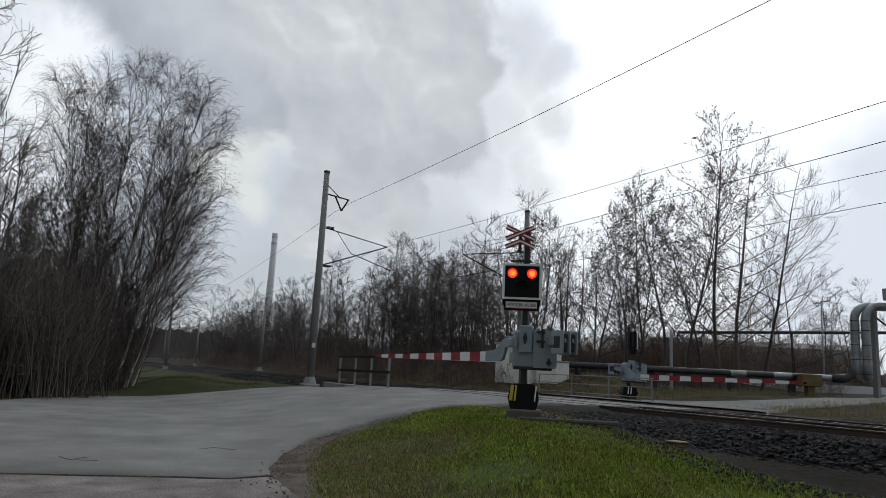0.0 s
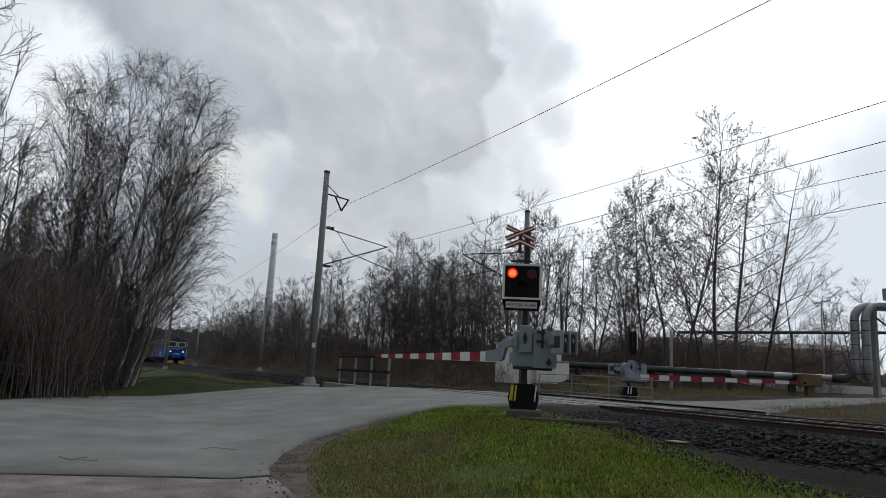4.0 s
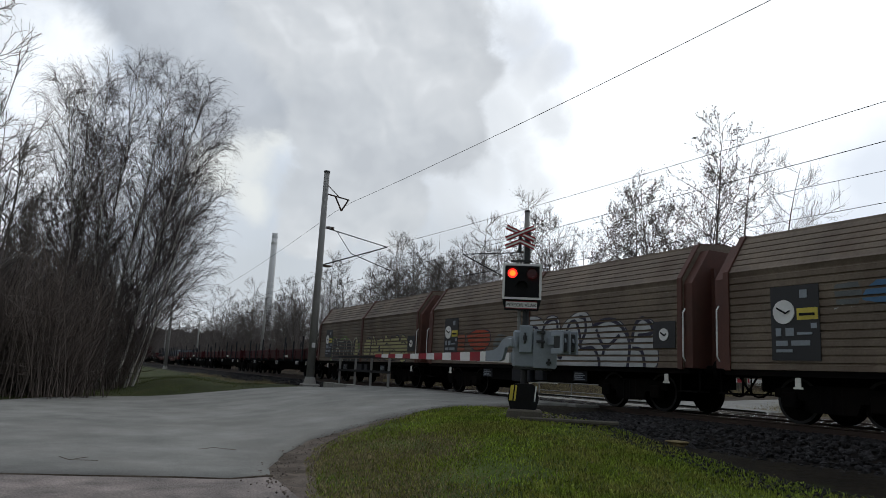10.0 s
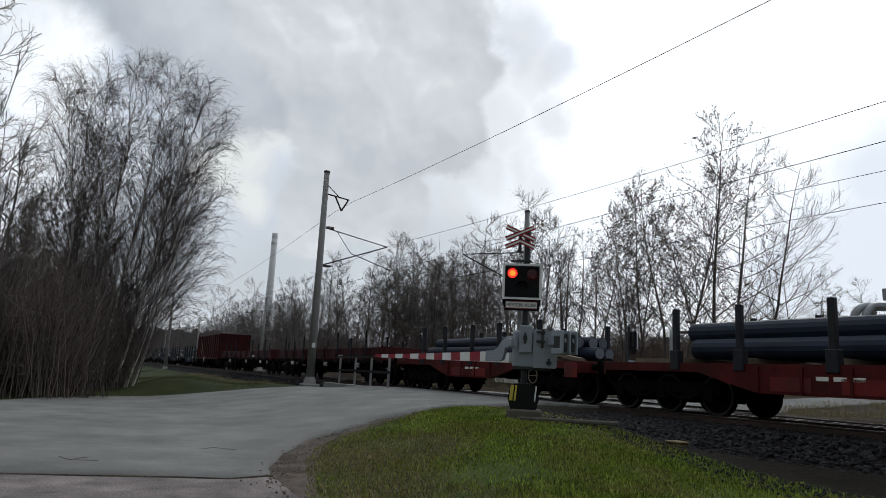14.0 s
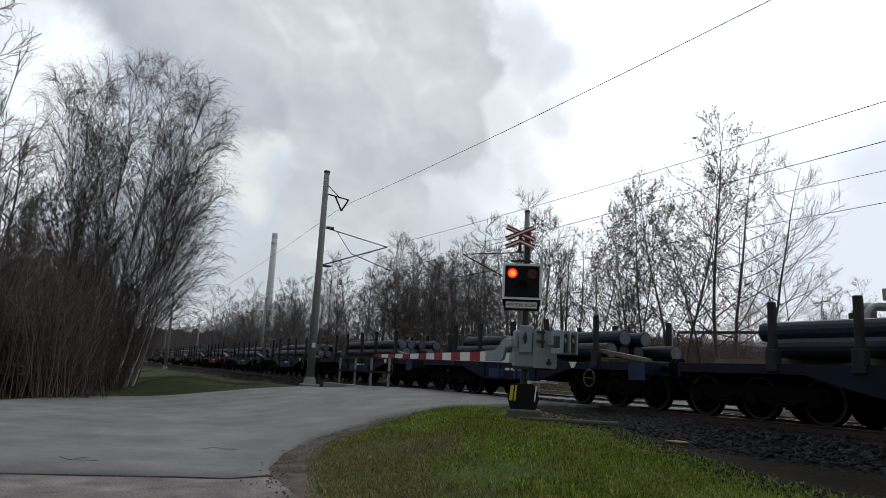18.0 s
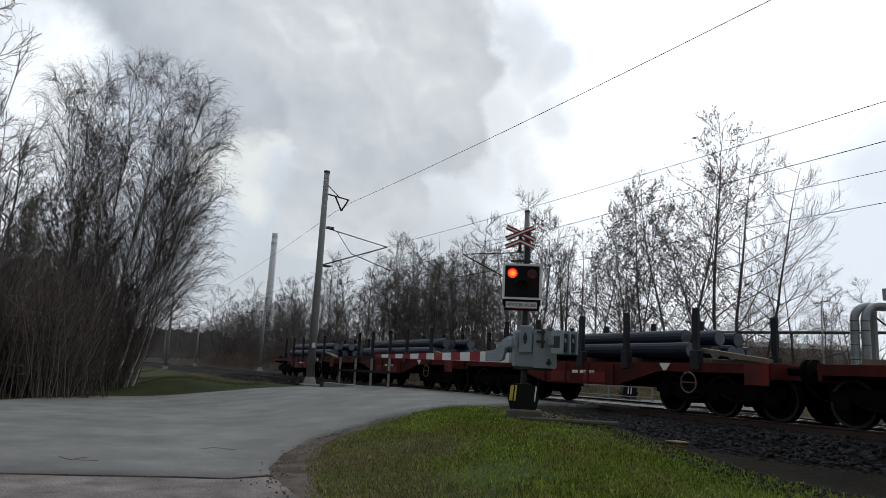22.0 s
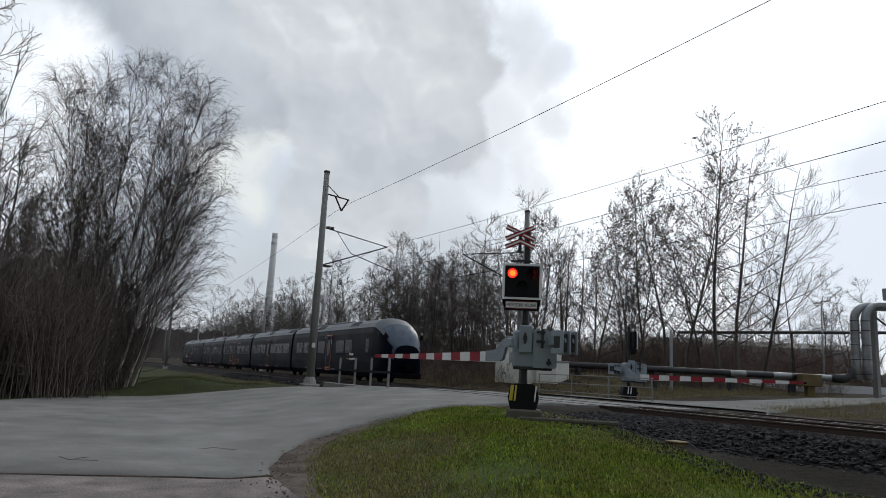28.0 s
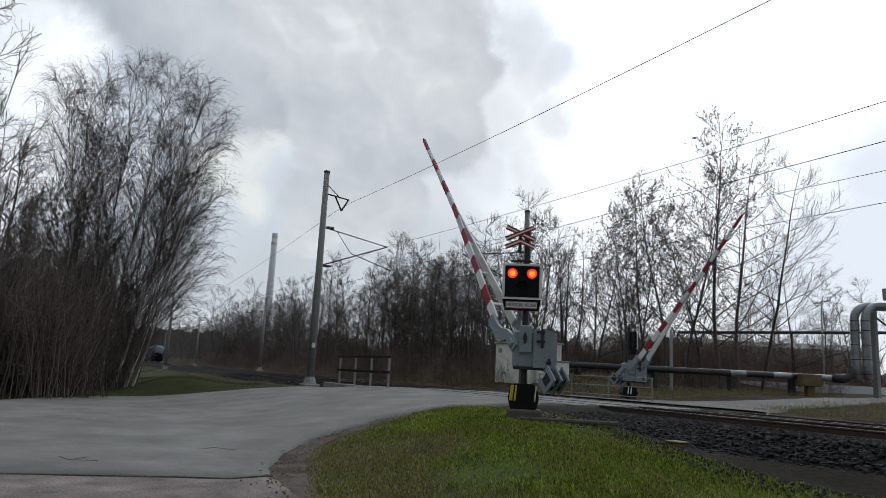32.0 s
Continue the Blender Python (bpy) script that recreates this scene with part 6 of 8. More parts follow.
def build_boom(parent, length, at, mirror=1, tail=1.18):
    """Striped boom of two plates that meet at mid-length, with its forked arms and counterweight; it turns about its pivot."""
    boom = one("boom", lambda bm: (rod(bm, (0, -0.36, 0), (0, 0.36, 0), 0.07, 0.07, 12), box(bm, -0.09, -0.40, -0.09, 0.09, -0.33, 0.09, 0.02), box(bm, -0.09, 0.33, -0.09, 0.09, 0.40, 0.09, 0.02)), M["gate_grey"], parent, "red and white striped boom")
    boom.matrix_basis = at
    meet = length * 0.60
    for s in (-1, 1):
        def arm(bm):
            y = s * 0.33
            prism(bm, [(-0.16, 0.12), (0.10, 0.14), (0.34, 0.06), (0.52, -0.10), (0.70, -0.16), (1.02, -0.17), (1.02, -0.40), (0.44, -0.40), (0.32, -0.36), (0.20, -0.10), (-0.16, -0.10)], y - 0.035, y + 0.035)
        one("fork_arm", arm, M["gate_grey"], boom, "grey cast fork arm")
    one("tail_arm", lambda bm: (prism(bm, [(0.0, 0.10), (0.05 - tail, 0.16), (-tail, 0.02), (0.0, -0.10)], -0.22, -0.18), prism(bm, [(0.0, 0.10), (0.05 - tail, 0.16), (-tail, 0.02), (0.0, -0.10)], -0.42, -0.38)), M["gate_grey"], boom)
    w = one("counterweight", lambda bm: box(bm, -tail + 0.03, -0.46, -0.16, 0.30 - tail, -0.10, 0.20, 0.02), M["dark_steel"], boom, "dark counterweight plates")
    for y in (-0.46, -0.28, -0.10):
        one("weight_plate", lambda bm: (box(bm, -tail - 0.04, y - 0.02, 0.14, 0.36 - tail, y + 0.02, 0.26, 0.01), box(bm, -tail - 0.04, y - 0.02, -0.22, 0.36 - tail, y + 0.02, -0.10, 0.01), box(bm, -tail - 0.04, y - 0.02, -0.12, 0.06 - tail, y + 0.02, 0.16, 0.01)), M["gate_grey"], w)
    k = 14
    step = (length - 0.95) / k
    for i in range(k):
        x0, x1 = 0.95 + step * i, 0.95 + step * (i + 1)
        stripe = M["white"] if i % 2 == 0 else M["red"]
        def at_x(x):
            f = (x - 0.95) / (length - 0.95)
            return 0.30 * max(0.0, 1 - x / meet), 0.115 - 0.07 * f, -0.29 + 0.02 * f
        for s in ((-1, 1) if x0 < meet else (0,)):
            def seg(bm):
                (ya, ha, za), (yb, hb, zb) = at_x(x0), at_x(x1)
                t = 0.022 if s else 0.03
                vs = [bm.verts.new(p) for p in ((x0, s * ya - t, za - ha), (x0, s * ya + t, za - ha), (x0, s * ya + t, za + ha), (x0, s * ya - t, za + ha),
                                                (x1, s * yb - t, zb - hb), (x1, s * yb + t, zb - hb), (x1, s * yb + t, zb + hb), (x1, s * yb - t, zb + hb))]
                for q in ((0, 1, 2, 3), (7, 6, 5, 4), (0, 4, 5, 1), (1, 5, 6, 2), (2, 6, 7, 3), (3, 7, 4, 0)):
                    bm.faces.new([vs[j] for j in q])
                bmesh.ops.recalc_face_normals(bm, faces=bm.faces)
            one("stripe", seg, M["white"] if s == -mirror else stripe, boom)
        if x0 < meet - 0.3 and i % 2 == 1:
            y = at_x(x0)[0]
            one("rung", lambda bm: box(bm, x0 - 0.03, -y, -0.31, x0 + 0.03, y, -0.27), M["white"], boom)
    one("tip", lambda bm: rod(bm, (length, 0, -0.27), (length + 0.08, 0, -0.27), 0.04, 0.03, 8), M["black"], boom)
    return boom


def build_lights(parent, m, lit):
    """Board with two red lamps side by side over a dark third, with its caption below."""
    board = one("light_board", lambda bm: box(bm, -0.41, -0.03, -0.38, 0.41, 0.12, 0.38, 0.05), M["black"], parent, "black light board with a white rim")
    board.matrix_basis = m
    rim = [(-0.42, -0.03, -0.39), (0.42, -0.03, -0.39), (0.42, -0.03, 0.39), (-0.42, -0.03, 0.39)]
    frame_part("white_rim", rim, 0.05, M["white"], board, (0, -1, 0), 0.03, "white rim")
    for x, z in ((-0.21, 0.17), (0.21, 0.17), (0.0, -0.12)):
        def hood(bm):
            for i in range(12):
                a, b = math.pi * (i / 12 - 0.0), math.pi * ((i + 1) / 12)
                bm.faces.new([bm.verts.new(p) for p in ((x + 0.13 * math.cos(a), -0.03, z + 0.13 * math.sin(a)), (x + 0.13 * math.cos(b), -0.03, z + 0.13 * math.sin(b)), (x + 0.13 * math.cos(b), -0.17, z + 0.13 * math.sin(b)), (x + 0.13 * math.cos(a), -0.17, z + 0.13 * math.sin(a)))])
            bmesh.ops.remove_doubles(bm, verts=bm.verts, dist=0.0005)
            bmesh.ops.solidify(bm, geom=list(bm.faces), thickness=0.008)
        one("lamp_hood", hood, M["black"], board)
        if z > 0 and lit:
            def disc(bm):
                rod(bm, (0, -0.012, 0), (0, 0.0, 0), 0.105, 0.105, 20)
                n0 = len(bm.faces)
                rod(bm, (0, 0.0, 0), (0, 0.012, 0), 0.105, 0.105, 20)
                bm.faces.ensure_lookup_table()
                for f in bm.faces:
                    f.material_index = 0 if f.calc_center_median().y < -0.0115 else 1
            d = one("lamp_lens", disc, G["lamp_on"], board, "red flashing lens")
            d.data.materials.append(G["lamp_off"])
            one("filament_glow", lambda bm: (rod(bm, (0, -0.016, 0), (0, -0.0125, 0), 0.062, 0.066, 16), rod(bm, (0.01, -0.019, -0.005), (0.01, -0.0165, -0.005), 0.032, 0.036, 12)), G["lamp_core"], d, "hot orange core of the lens")
            d.location = (x, -0.07, z)
            LAMPS.append((d, (x, -0.07, z), -1 if x < 0 else 1))
        else:
            one("lens", lambda bm: rod(bm, (x, -0.04, z), (x, -0.03, z), 0.1, 0.1, 18), M["black"], board, "unlit lens")
    cap = one("caption_board", lambda bm: prism(bm, [(-0.42, 0.0), (0.42, 0.0), (0.36, -0.24), (-0.36, -0.24)], 0.0, 0.05), M["black"], parent, "caption board below the lights")
    cap.matrix_basis = m @ pose(0, 0, -0.385)
    plate("caption_face", [(-0.335, 0, -0.2), (0.335, 0, -0.2), (0.335, 0, -0.045), (-0.335, 0, -0.045)], M["white"], cap, "", 0.01)
    for z in (-0.20, -0.055):
        one("caption_edge", lambda bm: box(bm, -0.34, -0.014, z, 0.34, -0.009, z + 0.016), M["red"], cap)
    words("POZOR VLAK", 0.106, M["black"], cap, pose(0, -0.012, -0.125, 90), "caption in black capitals")
    return board


def build_cross(parent, m):
    """Double warning cross for two tracks: a full saltire with a half one below, white with red edges."""
    c = one("warning_cross", lambda bm: box(bm, -0.04, -0.01, -0.42, 0.04, 0.03, 0.1), M["dark_steel"], parent, "red and white double warning cross")
    c.matrix_basis = m
    for k, (ax, az, bx, bz) in enumerate(((-0.36, 0.24, 0.36, -0.08), (-0.36, -0.08, 0.36, 0.24), (-0.37, -0.29, 0.0, -0.13), (0.0, -0.13, 0.37, -0.29))):
        a, b = Vector((ax, 0, az)), Vector((bx, 0, bz))
        w = (b - a).normalized()
        u = Vector((-w.z, 0, w.x))
        y = -0.02 - 0.012 * k
        for h, mat, lift in ((0.062, M["red"], 0.0), (0.021, M["white"], 0.008)):
            pts = [a + u * h, b + u * h, b - u * h, a - u * h]
            plate("cross_board", [(p.x, y - lift, p.z) for p in pts], mat, c, "", 0.01)
    return c


def machine(parent, m, big=True):
    """Grey drive housing with side cabinet on its post."""
    h = one("drive_housing", lambda bm: (box(bm, -0.26, -0.26, 0.98, 0.26, 0.26, 1.78, 0.05), box(bm, -0.12, -0.34, 1.3, 0.16, -0.24, 1.88, 0.02)), M["gate_grey"], parent, "grey gate drive housing")
    h.matrix_basis = m
    one("side_cabinet", lambda bm: (prism(bm, [(0.18, 1.0), (0.64, 1.0), (0.67, 1.03), (0.67, 1.74), (0.36, 1.80), (0.18, 1.80)], -0.36, 0.24)), M["gate_grey"], h, "grey steel cabinet")
    for x, z in ((0.24, 1.72), (0.24, 1.52)):
        one("bracket", lambda bm: (box(bm, x, -0.42, z, x + 0.18, -0.35, z + 0.05), box(bm, x + 0.10, -0.40, z - 0.10, x + 0.15, -0.35, z + 0.10)), M["dark_steel"], h)
    one("lock", lambda bm: (box(bm, 0.48, -0.40, 1.06, 0.53, -0.35, 1.20), box(bm, 0.45, -0.39, 1.09, 0.56, -0.36, 1.14)), M["dark_steel"], h)
    one("latch", lambda bm: (rod(bm, (0.0, -0.35, 1.5), (0.0, -0.37, 1.72), 0.02), box(bm, -0.04, -0.37, 1.56, 0.04, -0.34, 1.66)), M["dark_steel"], h)
    one("base_lip", lambda bm: box(bm, -0.24, -0.24, 0.955, 0.58, 0.22, 1.02, 0.01), M["dark_steel"], h)
    return h


def build_gates():
    # beside the near lane
    face = Matrix.Rotation(radians(56), 4, "Z")
    root = thing("crossing_gate", (-12.73, -5.3, -0.15), "grey level-crossing gate with flashing red lights and a striped boom", "crossing gate", "crossing gates")
    one("foundation", lambda bm: box(bm, -0.34, -0.34, -0.45, 0.40, 0.34, 0.13, 0.04), M["old_concrete"], root, "mossy concrete foot").matrix_basis = face
    one("post", lambda bm: rod(bm, (0, 0, 0.1), (0, 0, 4.05), 0.072, 0.068, 14), M["dark_steel"], root, "dark steel post")
    one("cable_pipe", lambda bm: rod(bm, (-0.14, 0, 1.7), (-0.14, 0, 2.5), 0.04, 0.04, 8), M["pole"], root).matrix_basis = face
    def skirt(bm):
        pts = [(-0.16, 0.66), (-0.27, 0.60), (-0.33, 0.36), (-0.27, 0.13), (0.27, 0.13), (0.33, 0.36), (0.27, 0.60), (0.16, 0.66)]
        prism(bm, pts, -0.2, 0.2)
    foot = one("foot_cover", skirt, M["black"], root, "black foot cover with yellow bands")
    foot.matrix_basis = face
    for x, w, m in ((-0.30, 0.07, M["yellow"]), (-0.20, 0.035, M["yellow"]), (0.22, 0.03, M["white"])):
        plate("band", [(x, -0.2, 0.3), (x + w, -0.2, 0.3), (x + w + 0.03, -0.2, 0.62), (x + 0.03, -0.2, 0.62)], m, foot, "", 0.01)
    one("cable_trough", lambda bm: box(bm, -0.1, -0.62, -0.08, 1.9, -0.50, 0.0, 0.02), M["old_concrete"], root).matrix_basis = face @ pose(0, 0, 0, 0, 0, 4)
    machine(root, face)
    build_lights(root, face @ pose(-0.10, -0.16, 2.83), True)
    build_cross(root, face @ pose(-0.17, -0.12, 3.84) @ Matrix.Scale(0.86, 4))
    one("sign_arm", lambda bm: (box(bm, -0.35, -0.1, 3.28, 0.1, -0.02, 3.32), box(bm, -0.35, -0.1, 2.62, 0.1, -0.02, 2.66)), M["dark_steel"], root).matrix_basis = face
    boom = build_boom(root, 8.42, pose(0, 0, 1.51, 0, 0, 180))
    BOOMS.append((boom, (0, 0, 1.51), 180))
    # across the tracks
    far = thing("crossing_gate", (-23.6, 7.5, -0.12), "grey level-crossing gate beyond the tracks with a striped boom", "crossing gate", "crossing gates")
    away = Matrix.Rotation(radians(66), 4, "Z")
    one("foundation", lambda bm: box(bm, -0.45, -0.38, -0.35, 0.45, 0.38, 0.10, 0.04), M["old_concrete"], far).matrix_basis = away
    one("post", lambda bm: rod(bm, (0, 0, 0.05), (0, 0, 3.2), 0.08, 0.07, 12), M["dark_steel"], far)
    foot = one("foot_cover", skirt, M["black"], far)
    foot.matrix_basis = away
    for x, w in ((-0.12, 0.05), (0.0, 0.05)):
        plate("band", [(x, -0.2, 0.3), (x + w, -0.2, 0.3), (x + w + 0.03, -0.2, 0.6), (x + 0.03, -0.2, 0.6)], M["white"], foot, "", 0.01)
    machine(far, away @ pose(0, 0, -0.15))
    build_lights(far, Matrix.Rotation(radians(165), 4, "Z") @ pose(0, -0.16, 2.62), False)
    boom = build_boom(far, 8.3, pose(0, 0, 1.33), -1, 0.75)
    BOOMS.append((boom, (0, 0, 1.33), 0))


build_gates()

# ---------------------------------------------------------------- overhead line


def build_mast(x, y, foot, height, reach, tall_arm, wire_z):
    """Concrete mast with a cantilever to its track."""
    s = 1 if reach > 0 else -1
    root = thing("overhead_line_mast", (x, y, foot), "tapered grey concrete mast carrying the overhead line", "mast", "overhead line masts")
    one("shaft", lambda bm: rod(bm, (0, 0, 0), (0, 0, height), 0.21, 0.14, 14), M["pole"], root, smooth=True)
    one("footing", lambda bm: (box(bm, -0.42, -0.42, -0.5, 0.42, 0.42, 0.12, 0.05), rod(bm, (0, 0, 0.1), (0, 0, 0.45), 0.34, 0.23, 12)), M["concrete"], root)
    one("cap", lambda bm: rod(bm, (0, 0, height - 0.02), (0, 0, height + 0.06), 0.17, 0.17, 12), M["dark_steel"], root)
    if tall_arm:
        plate("number_plate", [(0.24, 0.05, 1.9), (0.24, -0.12, 1.9), (0.24, -0.12, 2.15), (0.24, 0.05, 2.15)], M["white"], root, "small white plate", 0.01, (1, 0, 0))
        one("bracket", lambda bm: (rod(bm, (0, 0, height - 1.15), (0, s * 1.35, height - 1.3), 0.04), rod(bm, (0, 0, height - 0.6), (0, s * 0.75, height - 1.2), 0.025),
                                   rod(bm, (0, s * 1.3, height - 1.3), (0, s * 0.95, height - 1.95), 0.045), rod(bm, (0, s * 0.55, height - 1.2), (0, s * 0.95, height - 1.95), 0.045)), M["insulator"], root, "feeder bracket with insulators")
    top, low, end = wire_z + 1.5 - foot, wire_z + 0.05 - foot, reach
    one("cantilever", lambda bm: (rod(bm, (0, 0, top + 0.6), (0, end, top), 0.03, 0.03, 6), rod(bm, (0, 0, low), (0, end, top), 0.035, 0.035, 6), rod(bm, (0, end * 0.45, top - 0.6), (0, end + s * 0.25, low + 0.2), 0.025, 0.025, 6), rod(bm, (0, end * 0.22, top + 0.45), (0, end * 0.45, top - 0.62), 0.018, 0.018, 6)), M["dark_steel"], root)
    for z in (low, top + 0.6):
        one("insulator", lambda bm: [rod(bm, (0, s * (0.22 + 0.07 * k), z + (top - z) * 0.09 * (0 if z > top else 0.5)), (0, s * (0.26 + 0.07 * k), z), 0.085, 0.085, 10) for k in range(6)], M["insulator"], root)
    return root


def hang(name, label, y, z_of, x0, x1, r, step=2.0, parent=None):
    def make(bm):
        k = max(2, int((x1 - x0) / step))
        pts = [Vector((x0 + (x1 - x0) * i / k, y, z_of(x0 + (x1 - x0) * i / k))) for i in range(k + 1)]
        tube(bm, pts, r, 5)
    ob = one(name, make, M["wire"], parent)
    return ob


def build_line():
    near = [27.0, -34.8, -96.6, -158.5, -220.0, -282.0]
    farp = [30.5, -32.5, -93.4, -148.0, -205.0, -265.0]
    for x in near:
        build_mast(x, -3.2, -0.3 if x > -50 else -0.6, 11.1 if x > -50 else 9.8, 3.7, x > -50, 5.75)
    for x in farp:
        build_mast(x, 8.0, -0.15, 10.1 if x > -40 else 9.4, -4.05, False, 5.5)
    for y, posts, base, top, label in ((0.2, near, 5.75, 7.2, "contact and catenary wires over the near track"), (3.95, farp, 5.50, 6.9, "contact and catenary wires over the far track")):
        root = thing("overhead_wires", (0, 0, 0), label, "overhead line")
        ps = sorted(posts)
        def sag(x):
            for a, b in zip(ps, ps[1:]):
                if a <= x <= b:
                    f = (x - a) / (b - a)
                    return top - 0.62 * 4 * f * (1 - f)
            return top
        hang("contact_wire", "", y, lambda x: base, ps[0], ps[-1], 0.009, 12, root)
        hang("catenary_wire", "", y, sag, ps[0], ps[-1], 0.008, 3, root)
        for a, b in zip(ps, ps[1:]):
            if b < -100:
                continue
            for k in range(1, 9):
                x = a + (b - a) * k / 9
                one("dropper", lambda bm: rod(bm, (x, y, base), (x, y, sag(x)), 0.005, 0.005, 4), M["wire"], root)
    feeder = thing("feeder_wire", (0, 0, 0), "single feeder wire along the mast tops", "overhead line")
    ps = sorted(near)
    def low(x):
        for a, b in zip(ps, ps[1:]):
            if a <= x <= b:
                f = (x - a) / (b - a)
                za, zb = (9.08 if a > -50 else 7.4), (9.08 if b > -50 else 7.4)
                return za + (zb - za) * f - 0.65 * 4 * f * (1 - f)
        return 9.08
    hang("wire", "", -2.25, low, ps[0], ps[-1], 0.009, 3, feeder)


build_line()

# ---------------------------------------------------------------- things beside the line


def build_fences():
    root = thing("crossing_fence", (0, 0, 0), "grey steel tube fence with two rails beside the crossing", "fence", "steel fences at the crossing")
    for x in (-32.15, -30.1, -28.2, -26.3):
        one("post", lambda bm: box(bm, x - 0.04, -2.64, -0.25, x + 0.04, -2.56, 1.18), M["pole"], root)
    for z in (0.58, 1.19):
        one("rail", lambda bm: box(bm, -32.3, -2.685, z - 0.05, -26.1, -2.64, z + 0.05), M["black"], root)
    kerb = thing("kerb", (0, 0, 0), "pale concrete kerb stones at the road's edge", "kerb", kind="structure")
    for k in range(6):
        x0 = -33.4 + 1.4 * k
        y0 = -2.95 + 0.06 * k
        one("kerb_stone", lambda bm: box(bm, x0 + 0.01, y0, -0.35, x0 + 1.39, y0 + 0.25, -0.035 - 0.012 * (k % 2), 0.02), M["concrete"], kerb)
    far = thing("crossing_fence", (0, 0, 0), "thin grey steel tube fence beyond the tracks", "fence", "steel fences at the crossing")
    for x in (-29.5, -26.9, -24.3, -21.7):
        one("post", lambda bm: rod(bm, (x, 7.0, -0.5), (x, 7.0, 0.9), 0.03, 0.03, 8), M["pole"], far)
    for z in (0.1, 0.5, 0.88):
        one("rail", lambda bm: rod(bm, (-29.6, 7.0, z), (-21.6, 7.0, z), 0.02, 0.02, 8), M["pole"], far)


def build_hut():
    root = thing("relay_hut", (-39.0, 12.9, 0.35), "low cream-rendered relay hut with a flat roof", "hut")
    one("wall", lambda bm: box(bm, -2.3, -1.2, -0.6, 1.9, 1.2, 2.5, 0.02), M["hut"], root)
    one("roof", lambda bm: box(bm, -2.4, -1.3, 2.5, 2.0, 1.3, 2.62, 0.02), M["concrete"], root)
    one("door", lambda bm: box(bm, 1.9, -0.5, 0.0, 1.95, 0.45, 1.95, 0.01), M["galvanised"], root)
    one("vent", lambda bm: box(bm, -1.9, -1.24, 1.9, -1.5, -1.2, 2.2), M["concrete"], root)
    annex = thing("cable_cabinet", (-36.0, 12.5, 0.35), "low cream cable cabinet beside the relay hut", "cabinet")
    one("body", lambda bm: box(bm, -1.0, -0.5, -0.6, 1.15, 0.5, 1.35, 0.03), M["hut"], annex)
    one("lid", lambda bm: box(bm, -1.04, -0.55, 1.35, 1.2, 0.55, 1.42, 0.02), M["concrete"], annex)


K = dict(
    lagging=surface("pipe_lagging", (0.36, 0.38, 0.39), 0.4, 0.6, vary=0.15, scale=1.5, bump=0.1, dirt=(0.2, 0.18, 0.15), dirt_amount=0.7),
    old_pipe=surface("dull_pipe", (0.05, 0.05, 0.052), 0.55, 0.3, vary=0.3, scale=1.5, bump=0.15, dirt=(0.09, 0.085, 0.08)),
    ochre=surface("ochre_box", (0.17, 0.125, 0.05), 0.75, vary=0.3, scale=2, bump=0.3, dirt=(0.1, 0.07, 0.03)),
    pale=surface("pale_cladding", (0.74, 0.75, 0.76), 0.7, vary=0.08, scale=0.3, bump=0.05, dirt=(0.5, 0.5, 0.5)),
    chimney=surface("chimney_concrete", (0.64, 0.64, 0.63), 0.85, vary=0.12, scale=0.05, bump=0.0),
)


def bend(bm, pts, r, sides=16):
    """A pipe through points, with rings that follow the bend."""
    pts = [Vector(p) for p in pts]
    rings = []
    side = Vector((0.55, 0.83, 0)).normalized()
    for i, p in enumerate(pts):
        d = (pts[min(i + 1, len(pts) - 1)] - pts[max(i - 1, 0)]).normalized()
        n = d.cross(Vector((0.83, -0.55, 0)))
        n = n.normalized() if n.length > 1e-3 else d.orthogonal().normalized()
        b = d.cross(n)
        rings.append([bm.verts.new(p + (n * math.cos(a * math.tau / sides) + b * math.sin(a * math.tau / sides)) * r) for a in range(sides)])
    for a, b in zip(rings, rings[1:]):
        for k in range(sides):
            bm.faces.new((a[k], a[(k + 1) % sides], b[(k + 1) % sides], b[k]))
    bm.faces.new(rings[0])
    bm.faces.new(rings[-1][::-1])
    bmesh.ops.recalc_face_normals(bm, faces=bm.faces)


